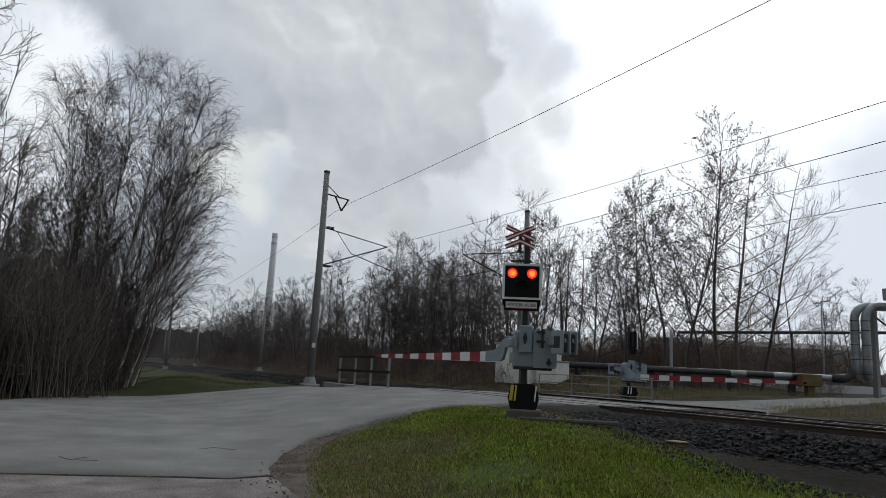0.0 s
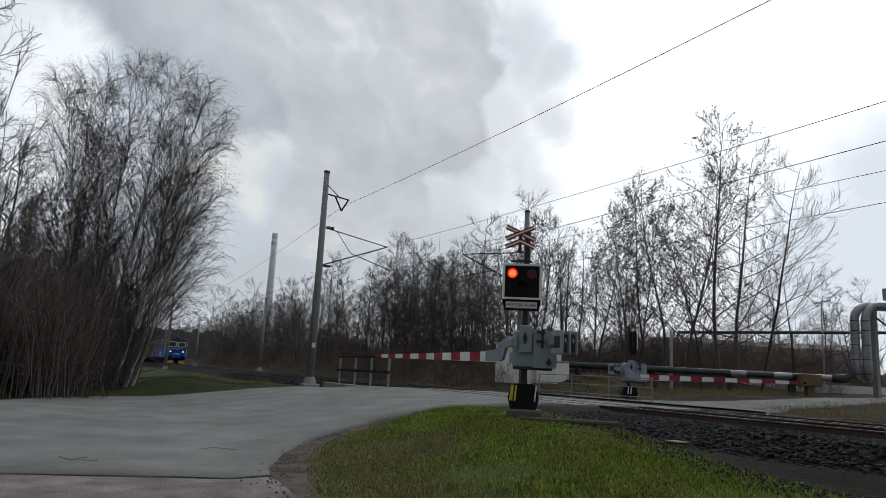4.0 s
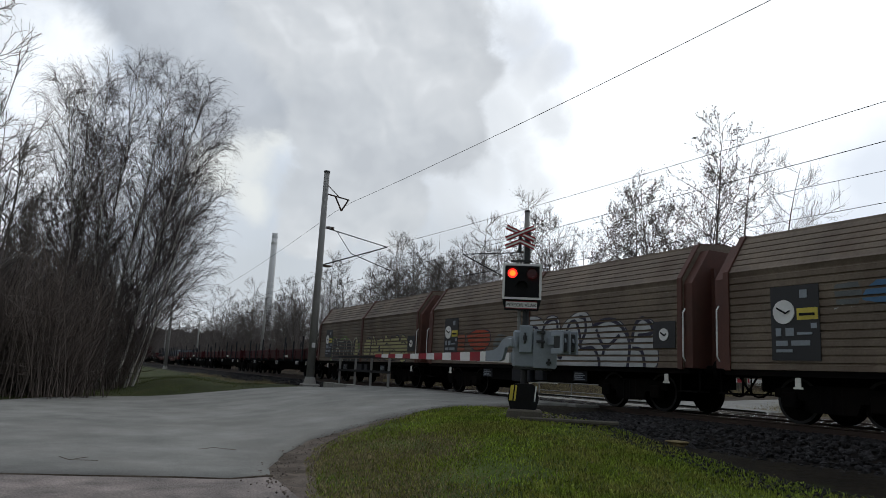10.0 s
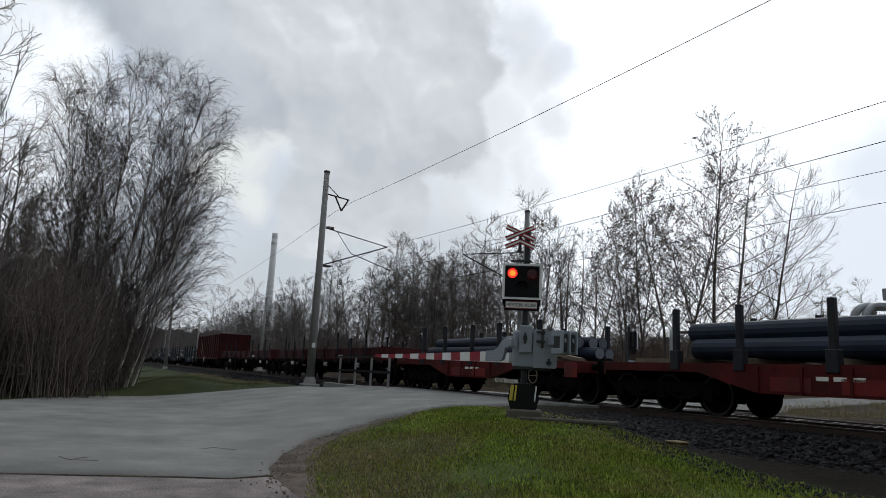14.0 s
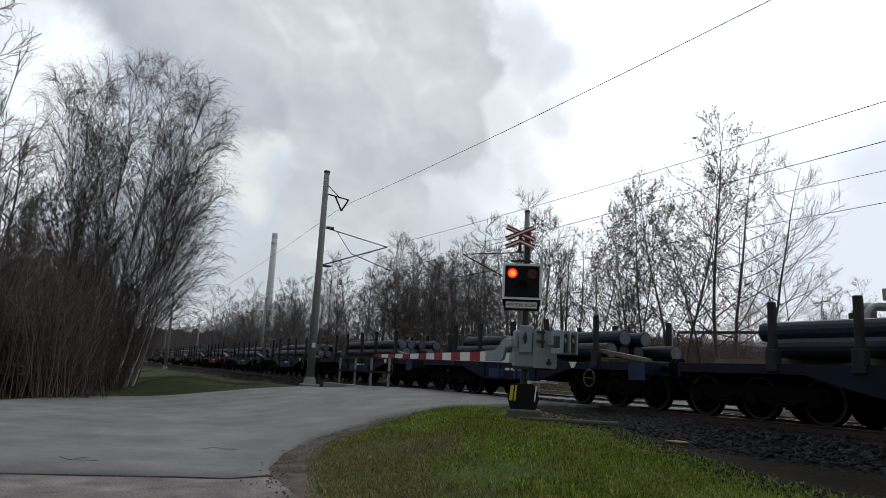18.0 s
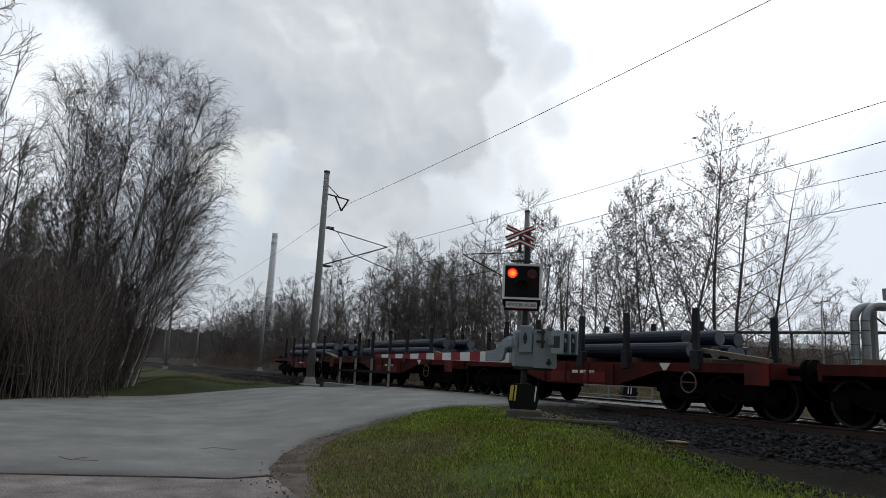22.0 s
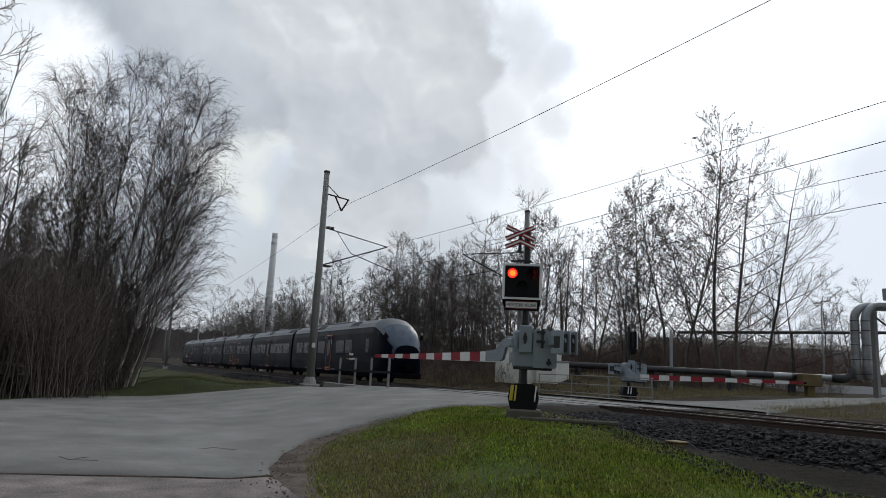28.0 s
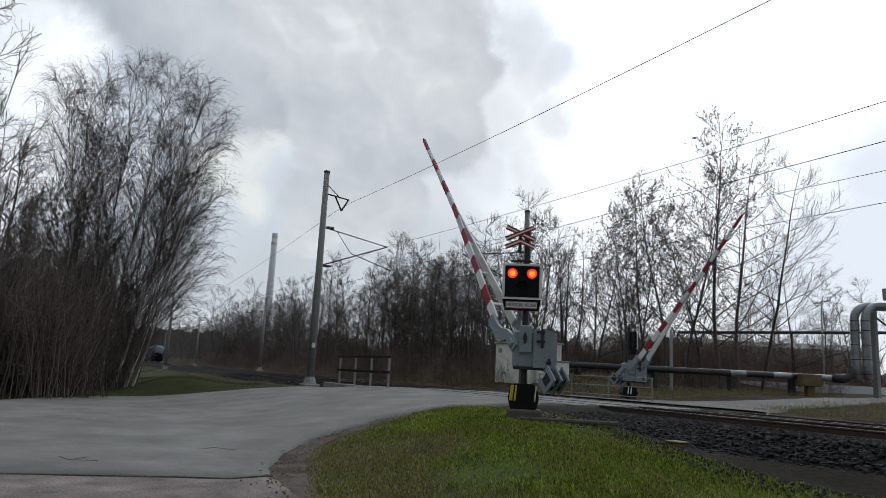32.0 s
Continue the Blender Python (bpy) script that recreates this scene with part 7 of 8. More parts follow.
def build_pipes():
    base = Vector((-27.35, 29.45, 0.6))
    along = (Vector((-28.84, 27.4, 0)) - Vector((-32.56, 20.14, 0))).normalized()
    root = thing("pipeline_arch", base, "silver-clad heating pipes that rise and bridge the road", "pipeline")
    for k, off in enumerate((0.0, 0.54)):
        q = along * off + Vector((0.25, -0.15, 0)) * k
        p = [Vector((0, 0, 1.0)), Vector((0, 0, 2.0)), Vector((0, 0, 4.0)), Vector((0, 0, 4.7))]
        for a in range(1, 7):
            t = a * math.pi / 12
            p.append(Vector((0, 0, 4.7)) + along * (0.9 - 0.9 * math.cos(t)) + Vector((0, 0, 0.9 * math.sin(t))))
        p.append(p[-1] + along * 9)
        pipe = one("pipe", lambda bm: bend(bm, [v + q for v in p], 0.26), K["lagging"], root, "silver lagged pipe", smooth=True)
        for z in (1.3, 2.2, 3.1, 4.0, 4.6):
            one("lagging_seam", lambda bm: rod(bm, q + Vector((0, 0, z)), q + Vector((0, 0, z + 0.05)), 0.268, 0.268, 16), K["old_pipe"], pipe)
    one("vent_box", lambda bm: (box(bm, 1.0, 1.4, 6.0, 1.9, 2.2, 6.75, 0.03), box(bm, 1.5, 1.9, 6.0, 2.6, 3.0, 6.5, 0.03)), K["lagging"], root)
    low = thing("pipeline", (0, 0, 0), "dark heating pipe on low supports with pale cover sheets", "pipeline")
    a, b = Vector((-45.0, -4.0 + 6, 1.55)), Vector((-27.6, 29.3, 1.6))
    a = b - along * 19.0
    one("pipe", lambda bm: (bend(bm, [a, a + (b - a) * 0.5, b - along * 1.0], 0.19), bend(bm, [b - along * 1.2, b - along * 0.5, b + Vector((0, 0, 0.25)), b + Vector((0, 0, 0.7))], 0.265)), K["old_pipe"], low, smooth=True)
    one("pipe", lambda bm: bend(bm, [a + Vector((-0.9, 0.4, 0.05)), b + Vector((-0.9, 0.4, 0.05))], 0.18), K["old_pipe"], low, smooth=True)
    for k, (f, w) in enumerate(((0.60, 0.05), (0.74, 0.06), (0.87, 0.06))):
        one("cover_sheet", lambda bm: rod(bm, a + (b - a) * f, a + (b - a) * (f + w), 0.2, 0.2, 16), K["lagging"], low, "pale metal cover sheet")
    for f in (0.1, 0.35, 0.6, 0.8):
        p = a + (b - a) * f
        one("support", lambda bm: box(bm, p.x - 0.16, p.y - 0.12, ground_z(p.x, p.y) - 0.2, p.x + 0.16, p.y + 0.12, p.z - 0.15), M["dark_steel"], low)
    p = b - along * 2.7
    chest = thing("valve_box", (p.x + 0.3, p.y - 0.4, ground_z(p.x, p.y)), "weathered ochre valve box on short legs", "valve box")
    turn = Matrix.Rotation(math.atan2(along.y, along.x), 4, "Z")
    one("body", lambda bm: box(bm, -0.6, -0.42, 0.62, 0.6, 0.42, 1.36, 0.03), K["ochre"], chest).matrix_basis = turn
    one("leg", lambda bm: box(bm, -0.2, -0.25, -0.2, 0.2, 0.25, 0.63), K["ochre"], chest).matrix_basis = turn
    post = thing("pipe_post", (-27.14, 31.09, 0.4), "tall square grey post under the pipe bridge", "post")
    one("shaft", lambda bm: box(bm, -0.16, -0.16, -0.2, 0.16, 0.16, 5.8), M["pole"], post)
    one("brace", lambda bm: rod(bm, (0, 0, 5.3), (0.9, 1.5, 4.0), 0.06, 0.06, 8), M["dark_steel"], post)
    bridge = thing("pipe_bridge", (0, 0, 0), "thin dark pipe carried high across the road", "pipe bridge")
    one("pipe", lambda bm: rod(bm, (-46.0, 33.5, 5.35), (-34.0, 48.0, 6.0), 0.13, 0.13, 8), M["dark_steel"], bridge)
    for x, y, z in ((-46.0, 33.5, 5.3), (-40.0, 40.7, 5.6), (-34.2, 47.8, 5.9)):
        one("support", lambda bm: rod(bm, (x, y, 0.3), (x, y, z), 0.09, 0.09, 8), M["dark_steel"], bridge)
    mast = thing("steel_post", (-33.08, 19.6, 0.1), "plain grey steel post in the dry grass", "post")
    one("shaft", lambda bm: rod(bm, (0, 0, -0.2), (0, 0, 4.0), 0.10, 0.09, 10), M["galvanised"], mast)
    one("cap", lambda bm: rod(bm, (0, 0, 4.0), (0, 0, 4.06), 0.12, 0.12, 10), M["galvanised"], mast)
    lamp = thing("street_lamp", (-38.2, 42.2, 0.6), "slim twin-headed street lamp in the distance", "street lamp")
    one("pole", lambda bm: rod(bm, (0, 0, -0.2), (0, 0, 7.7), 0.07, 0.05, 8), M["galvanised"], lamp)
    for s in (-1, 1):
        one("head", lambda bm: box(bm, -0.6 * s - 0.35, 0.4 * s - 0.1, 7.66, -0.6 * s + 0.35, 0.4 * s + 0.1, 7.76, 0.02), M["galvanised"], lamp)


def build_distance():
    white = thing("white_hall", (-78.0, 84.0, 1.0), "long pale industrial hall behind bare trees", "building")
    turn = Matrix.Rotation(radians(60), 4, "Z")
    one("wall", lambda bm: box(bm, -24, -6, -1, 15, 6, 6.2), K["pale"], white).matrix_basis = turn
    one("roof", lambda bm: prism(bm, [(-6.4, 6.2), (6.4, 6.2), (0, 7.4)], -24.4, 15.4, "x"), M["concrete"], white).matrix_basis = turn
    for k in range(9):
        one("window", lambda bm: box(bm, -22 + k * 4.1, -6.05, 1.6, -20.0 + k * 4.1, -5.98, 3.2), T["pane"], white).matrix_basis = turn
    tank = thing("pale_building", (-33.5, 58.0, 0.7), "pale clad industrial building with grey panels", "building")
    one("wall", lambda bm: box(bm, -1.0, -6, -1, 14, 8, 9.2), K["pale"], tank).matrix_basis = Matrix.Rotation(radians(20), 4, "Z")
    for k in range(5):
        one("panel_line", lambda bm: box(bm, -1.05, -6.05 + k * 2.6, 0.0, -0.98, -5.95 + k * 2.6, 9.1), M["gate_grey"], tank).matrix_basis = Matrix.Rotation(radians(20), 4, "Z")
    chim = thing("factory_chimney", (-402, 82, 0), "tall pale concrete chimney with light bands", "chimney")
    shaft = one("shaft", lambda bm: rod(bm, (0, 0, -5), (0, 0, 76.3), 2.5, 1.6, 24), K["chimney"], chim, smooth=True)
    for z, h in ((73.5, 1.4), (69.5, 1.4), (46.0, 1.6), (42.5, 1.6), (39.0, 1.4)):
        r = 2.5 - 0.9 * (z + 5) / 81.3
        one("band", lambda bm: rod(bm, (0, 0, z), (0, 0, z + h), r + 0.08, r + 0.06, 24), M["white"], chim)
    wall = thing("white_wall", (0, 0, 0), "long low whitewashed wall beyond the pipes", "wall")
    one("wall_body", lambda bm: prism(bm, [(-39.0, 33.0), (-38.8, 33.2), (-28.8, 52.0), (-29.0, 52.0)], 0.2, 1.35, "z"), K["pale"], wall)


build_fences()
build_hut()
build_pipes()
build_distance()

# ---------------------------------------------------------------- trees and undergrowth
V = dict(
    birch_bark=surface("birch_bark", (0.58, 0.55, 0.50), 0.85, vary=0.35, scale=2.5, grain=14, bump=0.3, dirt=(0.05, 0.045, 0.04), dirt_amount=0.9),
    bark=surface("grey_bark", (0.105, 0.09, 0.076), 0.9, vary=0.35, scale=3, grain=20, bump=0.4, each=0.25),
    birch_twig=surface("birch_twigs", (0.10, 0.082, 0.08), 0.85, vary=0.3, scale=2, bump=0.0, each=0.25),
    twig=surface("grey_twigs", (0.105, 0.090, 0.083), 0.85, vary=0.3, scale=2, bump=0.0, each=0.3),
    brush=surface("brown_brush", (0.17, 0.122, 0.096), 0.9, vary=0.35, scale=1, bump=0.0, each=0.35),
    sapling=surface("grey_saplings", (0.105, 0.082, 0.070), 0.9, vary=0.35, scale=1, bump=0.0, each=0.4),
    leaf=surface("dead_leaves", (0.075, 0.058, 0.045), 0.9, vary=0.35, scale=6, bump=0.0, each=0.2),
    straw=surface("dry_grass", (0.25, 0.205, 0.10), 0.9, vary=0.35, scale=4, bump=0.0, island=0.5),
    blade=surface("grass_blades", (0.20, 0.265, 0.035), 0.85, vary=0.5, scale=1.2, grain=7, bump=0.0, dirt=(0.27, 0.235, 0.07), dirt_amount=0.75, spec=0.2, island=0.65),
    dull_blade=surface("dull_grass", (0.065, 0.085, 0.022), 0.9, vary=0.5, scale=1.5, grain=9, bump=0.0, dirt=(0.10, 0.08, 0.04), dirt_amount=0.7, spec=0.1),
    # haze of distance is put into this base colour: paler, less brown than far_wood
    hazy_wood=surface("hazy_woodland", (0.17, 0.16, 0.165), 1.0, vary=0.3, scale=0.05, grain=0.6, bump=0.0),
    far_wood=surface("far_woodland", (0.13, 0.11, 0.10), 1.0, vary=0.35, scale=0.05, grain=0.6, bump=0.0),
)


class Wood:
    """Collects tapered tubes and leaves as plain lists of points and faces."""

    def __init__(self):
        self.v, self.f = [], []

    def tube(self, pts, radii, sides):
        base = len(self.v)
        for i, p in enumerate(pts):
            d = pts[min(i + 1, len(pts) - 1)] - pts[max(i - 1, 0)]
            d = d / (np.linalg.norm(d) + 1e-9)
            u = np.cross(d, (0.31, 0.95, 0.05))
            u = u / (np.linalg.norm(u) + 1e-9)
            w = np.cross(d, u)
            for k in range(sides):
                a = k * math.tau / sides
                self.v.append(p + (u * math.cos(a) + w * math.sin(a)) * radii[i])
        for i in range(len(pts) - 1):
            for k in range(sides):
                q, r = base + i * sides, base + (i + 1) * sides
                self.f.append((q + k, q + (k + 1) % sides, r + (k + 1) % sides, r + k))

    def leaf(self, p, size, rng):
        a, b = rng.normal(size=3), rng.normal(size=3)
        a, b = a / np.linalg.norm(a) * size, b / np.linalg.norm(b) * size * 0.7
        k = len(self.v)
        self.v += [p - a, p + b, p + a, p - b]
        self.f.append((k, k + 1, k + 2, k + 3))

    def mesh(self, material):
        me = bpy.data.meshes.new("wood")
        me.from_pydata([tuple(p) for p in self.v], [], self.f)
        me.materials.append(material)
        for p in me.polygons:
            p.use_smooth = True
        return me


def grow(seed, height, girth, style):
    """Bare tree: trunk, crown and leaves. style: numbers of limbs, branches and twigs, how each level wanders and bends, and how far it reaches."""
    rng = np.random.default_rng(seed)
    trunk, crown, leaves = Wood(), Wood(), Wood()
    least = (0.02, style.get("branch_r", 0.013) * 0.7, style.get("twig_r", 0.006), style.get("twig_r", 0.006) * 0.6)

    def limb(p, d, length, r, level, where):
        k = (10, 7, 5, 4)[level]
        pts, rad = [np.array(p)], [r]
        d = np.array(d, float)
        up, fall = style["bend"][level]
        for i in range(k):
            f = (i + 1) / k
            d = d + rng.normal(size=3) * style["wander"][level]
            d[2] += up + fall * f
            d = d / np.linalg.norm(d)
            pts.append(pts[-1] + d * length / k)
            rad.append(max(r * (1 - f) ** 0.8, least[level]))
        where.tube(pts, rad, (8, 5, 3, 3)[level])
        return pts

    def along(pts, f):
        x = f * (len(pts) - 1)
        i = min(int(x), len(pts) - 2)
        t = pts[i + 1] - pts[i]
        return pts[i] + t * (x - i), t / np.linalg.norm(t)

    def aside(t, spread):
        side = rng.normal(size=3)
        side = side - t * (side @ t)
        d = t + side / np.linalg.norm(side) * spread
        return d / np.linalg.norm(d)

    main = limb((0, 0, -0.3), (style["lean"][0], style["lean"][1], 1), height, girth, 0, trunk)
    for i in range(style["limbs"]):
        f = style["start"] + (0.98 - style["start"]) * (i + rng.random()) / style["limbs"]
        p, t = along(main, f)
        az = i * 2.4 + rng.normal() * 0.4
        out = np.array((math.cos(az), math.sin(az), 0))
        d = out * style["reach"][0] + t * style["reach"][1]
        d = d / np.linalg.norm(d)
        ln = height * style["reach"][2] * (1.06 - f) ** style.get("cone", 0.7) * rng.uniform(0.7, 1.2) + 0.4
        pts = limb(p, d, ln, girth * style.get("limb_r", 0.42) * (1.08 - f) + 0.01, 1, crown)
        for j in range(style["branches"]):
            g = 0.12 + 0.86 * (j + rng.random()) / style["branches"]
            q, t2 = along(pts, g)
            pts2 = limb(q, aside(t2, style["spread"][0]), ln * style.get("branch_len", 0.42) * (1.2 - g) * rng.uniform(0.7, 1.3) + 0.3, style.get("branch_r", 0.013), 2, crown)
            for m in range(style["twigs"]):
                h = 0.1 + 0.9 * (m + rng.random()) / style["twigs"]
                q3, t3 = along(pts2, h)
                pts3 = limb(q3, aside(t3, style["spread"][1]), style["twig_len"] * rng.uniform(0.5, 1.3), style.get("twig_r", 0.006), 3, crown)
                for _ in range(style.get("leaves", 0)):
                    if rng.random() < 0.62:
                        leaves.leaf(pts3[rng.integers(1, 5)], style.get("leaf", 0.07) * rng.uniform(0.5, 1.4), rng)
    return trunk, crown, leaves


STILL = (0.0, 0.0)
BIRCH = dict(limbs=34, branches=9, twigs=6, bend=((0.03, 0.0), (0.06, -0.05), (0.03, -0.17), (-0.04, -0.34)), wander=(0.035, 0.07, 0.10, 0.12), spread=(0.55, 0.6), lean=STILL, start=0.10, reach=(0.62, 0.8, 0.36), branch_len=0.40, cone=0.62, twig_len=0.85, twig_r=0.0062, branch_r=0.011, limb_r=0.30)
TALL = dict(limbs=19, branches=7, twigs=4, bend=((0.04, 0.0), (0.03, 0.0), (0.03, 0.0), (0.02, 0.0)), wander=(0.10, 0.16, 0.18, 0.2), spread=(0.8, 0.8), lean=STILL, start=0.14, reach=(0.95, 0.7, 0.40), twig_len=0.6, twig_r=0.011, branch_r=0.019, limb_r=0.46)
ASH = dict(limbs=18, branches=7, twigs=4, bend=((0.03, 0.0), (0.05, 0.03), (0.05, 0.03), (0.05, 0.04)), wander=(0.09, 0.13, 0.16, 0.18), spread=(0.7, 0.65), lean=STILL, start=0.16, reach=(0.9, 0.62, 0.42), twig_len=0.6, twig_r=0.011, branch_r=0.019, limb_r=0.42)
LEAFY = dict(limbs=26, branches=8, twigs=5, bend=((0.05, 0.0), (0.06, 0.02), (0.05, 0.0), (0.03, 0.0)), wander=(0.05, 0.11, 0.15, 0.2), spread=(0.7, 0.7), lean=STILL, start=0.17, reach=(0.9, 0.7, 0.42), twig_len=0.6, twig_r=0.0095, branch_r=0.015, leaves=3, leaf=0.074, limb_r=0.36)
WIDE = dict(limbs=24, branches=8, twigs=5, bend=((0.04, 0.0), (0.05, 0.10), (0.05, 0.05), (0.05, 0.05)), wander=(0.05, 0.08, 0.12, 0.14), spread=(0.6, 0.6), lean=STILL, start=0.18, reach=(1.0, 0.42, 0.46), twig_len=0.75, twig_r=0.0085, branch_r=0.014, limb_r=0.34)
POLEWOOD = dict(limbs=14, branches=5, twigs=4, bend=((0.07, 0.0), (0.09, 0.03), (0.05, 0.0), (0.03, 0.0)), wander=(0.06, 0.12, 0.16, 0.18), spread=(0.7, 0.7), lean=STILL, start=0.28, reach=(0.7, 0.8, 0.26), twig_len=0.5, twig_r=0.010, branch_r=0.016)


def tree_kind(name, label, category, group, seed, height, girth, style, bark, twig, lean=(0.0, 0.0)):
    t, c, lv = grow(seed, height, girth, dict(style, lean=lean))
    root = thing(name, (0, 0, -400), label, category, group)
    shared("trunk", t.mesh(bark), root)
    shared("crown", c.mesh(twig), root)
    if lv.f:
        shared("leaves", lv.mesh(V["leaf"]), root)
    return root


class Kinds:
    """Places trees of a kind: the first takes the model itself, later ones are copies."""

    def __init__(self, *models):
        self.models, self.fresh, self.wood = models, set(range(len(models))), None

    def put(self, k, x, y, turn, size=1.0, sink=0.0):
        k %= len(self.models)
        if x < -105 or y > 34:
            return self.far(k, x, y, turn, size)
        m = Matrix.LocRotScale((x, y, ground_z(x, y) - 0.05 - sink), Euler((0, 0, turn)), (size, size, size))
        if k in self.fresh:
            self.fresh.discard(k)
            self.models[k].matrix_basis = m
            return self.models[k]
        ob = copy_thing(self.models[k], Matrix.Translation(m.translation) @ m.to_quaternion().to_matrix().to_4x4())
        ob.scale = (size, size, size)
        return ob

    def far(self, k, x, y, turn, size):
        """Trees too far off to tell apart: pieces of one stretch of woodland."""
        if self.wood is None:
            self.wood = thing("distant_wood", (0, 0, 0), "bare grey woodland far along the line", "woodland", kind="stuff")
        for o in self.models[k].children:
            shared("tree_stand", o.data, self.wood, Matrix.LocRotScale((x, y, ground_z(x, y) - 0.05), Euler((0, 0, turn)), (size, size, size)))["kind"] = "stuff"

    def done(self):
        for k in self.fresh:
            for o in (*self.models[k].children_recursive, self.models[k]):
                bpy.data.objects.remove(o)


def shrub_mesh(seed, stems, height, spread, r, material, bow=0.25, sides=3, forks=3):
    rng = np.random.default_rng(seed)
    w = Wood()
    for _ in range(stems):
        a, q = rng.uniform(0, math.tau), spread * math.sqrt(rng.random())
        p = np.array((q * math.cos(a), q * math.sin(a), -0.1))
        d = np.array((rng.normal() * bow, rng.normal() * bow, 1.0))
        ln = height * rng.uniform(0.45, 1.1)
        pts, rad = [p], [r]
        for i in range(4):
            d = d + rng.normal(size=3) * 0.16
            d = d / np.linalg.norm(d)
            pts.append(pts[-1] + d * ln / 4)
            rad.append(r * (1 - (i + 1) / 4.4))
        w.tube(pts, rad, sides)
        for _ in range(forks):
            i = rng.integers(1, 4)
            d2 = d + rng.normal(size=3) * 0.6
            d2 = d2 / np.linalg.norm(d2)
            e = pts[i] + d2 * ln * rng.uniform(0.2, 0.45)
            w.tube([pts[i], (pts[i] + e) / 2 + rng.normal(size=3) * 0.03, e], [r * 0.6, r * 0.45, r * 0.25], 3)
    return w.mesh(material)


def build_trees():
    rng = random.Random(11)
    # birches beside the road, fanning out from one clump
    birches = Kinds(*[tree_kind("birch", "slender white-barked birch with drooping bare twigs", "birch tree", "birches beside the road", 20 + k, h, 0.088, BIRCH, V["birch_bark"], V["birch_twig"], (0.456 * q, 0.89 * q))
                      for k, (h, q) in enumerate(((13.8, 0.22), (15.0, 0.14), (16.6, 0.06), (16.8, -0.02), (15.2, -0.08)))])
    for x, y, k, q, s in ((-36.5, -11.6, 0, 0.0, 1.0), (-36.9, -12.1, 1, 0.1, 1.02), (-37.1, -12.6, 2, 0.0, 1.0), (-37.5, -13.2, 3, 0.1, 1.0), (-37.9, -13.9, 4, 0.0, 1.0), (-38.5, -12.0, 0, -0.2, 0.9), (-39.0, -12.8, 1, 0.4, 0.92),
                          (-39.5, -14.5, 3, 0.5, 0.82), (-40.0, -11.6, 0, 0.25, 0.74), (-37.6, -14.9, 3, -0.4, 0.74), (-43.0, -12.0, 1, 0.5, 0.8), (-37.4, -13.1, 2, 2.0, 0.95), (-38.1, -14.5, 3, 1.0, 0.95), (-36.2, -11.3, 0, 0.0, 0.72)):
        birches.put(k, x, y, q, s)
    # edge of the wood on the same side
    grey = Kinds(*[tree_kind("bare_tree", "tall bare grey tree at the edge of the wood", "bare tree", "bare trees", 40 + k, h, 0.11, st, V["bark"], V["twig"])
                   for k, (h, st) in enumerate(((14.0, TALL), (12.5, ASH), (15.5, ASH), (11.0, TALL), (12.0, POLEWOOD)))])
    grey.put(2, -28.2, -17.9, 1.0, 0.92)
    grey.put(1, -30.0, -17.6, 4.0, 0.8)
    for k, (x, y, s) in enumerate(((-35.0, -17.4, 0.75), (-38.0, -17.0, 0.8), (-41.0, -16.6, 0.8), (-44.0, -15.0, 0.85), (-47.0, -17.0, 0.9), (-33.5, -20.5, 0.9), (-37.0, -21.5, 0.95), (-42.0, -20.0, 0.95), (-50.0, -14.2, 0.9), (-48.0, -21.0, 1.0))):
        grey.put(k, x, y, rng.uniform(0, 6.3), s)
    for k in range(48):
        grey.put(3 + k % 2, rng.uniform(-60, -33), rng.uniform(-19, -12.6), rng.uniform(0, 6.3), rng.uniform(0.45, 0.8))
    # wood behind the tracks
    for k in range(172):
        f = rng.random()
        x = -43 - 30 * rng.random() if k < 50 else -66 - 130 * f ** 1.3
        y = rng.uniform(14.5, 24) if k < 50 else rng.uniform(12.5, 30)
        s = rng.uniform(0.72, 0.98) if k < 50 else rng.uniform(0.75, 1.05)
        if x > -52:
            y += 3
        grey.put(k, x, y, rng.uniform(0, 6.3), s)
    for k in range(16):
        grey.put(3 + k % 2, rng.uniform(-75, -42), rng.uniform(13.5, 17), rng.uniform(0, 6.3), rng.uniform(0.5, 0.8))
    grey.put(2, -52.5, 21.0, 1.0, 1.05)
    grey.put(2, -50.0, 21.5, 2.4, 0.88)
    for k in range(110):
        grey.put(k, rng.uniform(-330, -150), rng.uniform(11, 60), rng.uniform(0, 6.3), rng.uniform(0.8, 1.1))
    for k in range(40):
        grey.put(k, rng.uniform(-220, -60), rng.uniform(-22, -9), rng.uniform(0, 6.3), rng.uniform(0.5, 0.8))
    for k in range(38):
        x, y = rng.uniform(-80, -38), rng.uniform(36, 75)
        grey.put(k, x, y, rng.uniform(0, 6.3), rng.uniform(0.55, 0.85))
    # stand of half-bare trees beyond the far road
    stand = Kinds(*[tree_kind("alder", label, "tree", "trees beyond the road", 60 + k, h, g, st, V["bark"], V["twig"], lean)
                    for k, (h, g, st, lean, label) in enumerate(((18.6, 0.15, LEAFY, (0.0, 0.0), "tall slim tree with a few withered leaves"), (15.5, 0.12, LEAFY, (-0.03, -0.06), "tall slim tree with a few withered leaves"),
                                                                 (13.0, 0.10, LEAFY, (0.05, 0.02), "young slim tree with withered leaves"), (18.0, 0.14, WIDE, (0.0, 0.03), "tall bare tree with wide upswept branches")))])
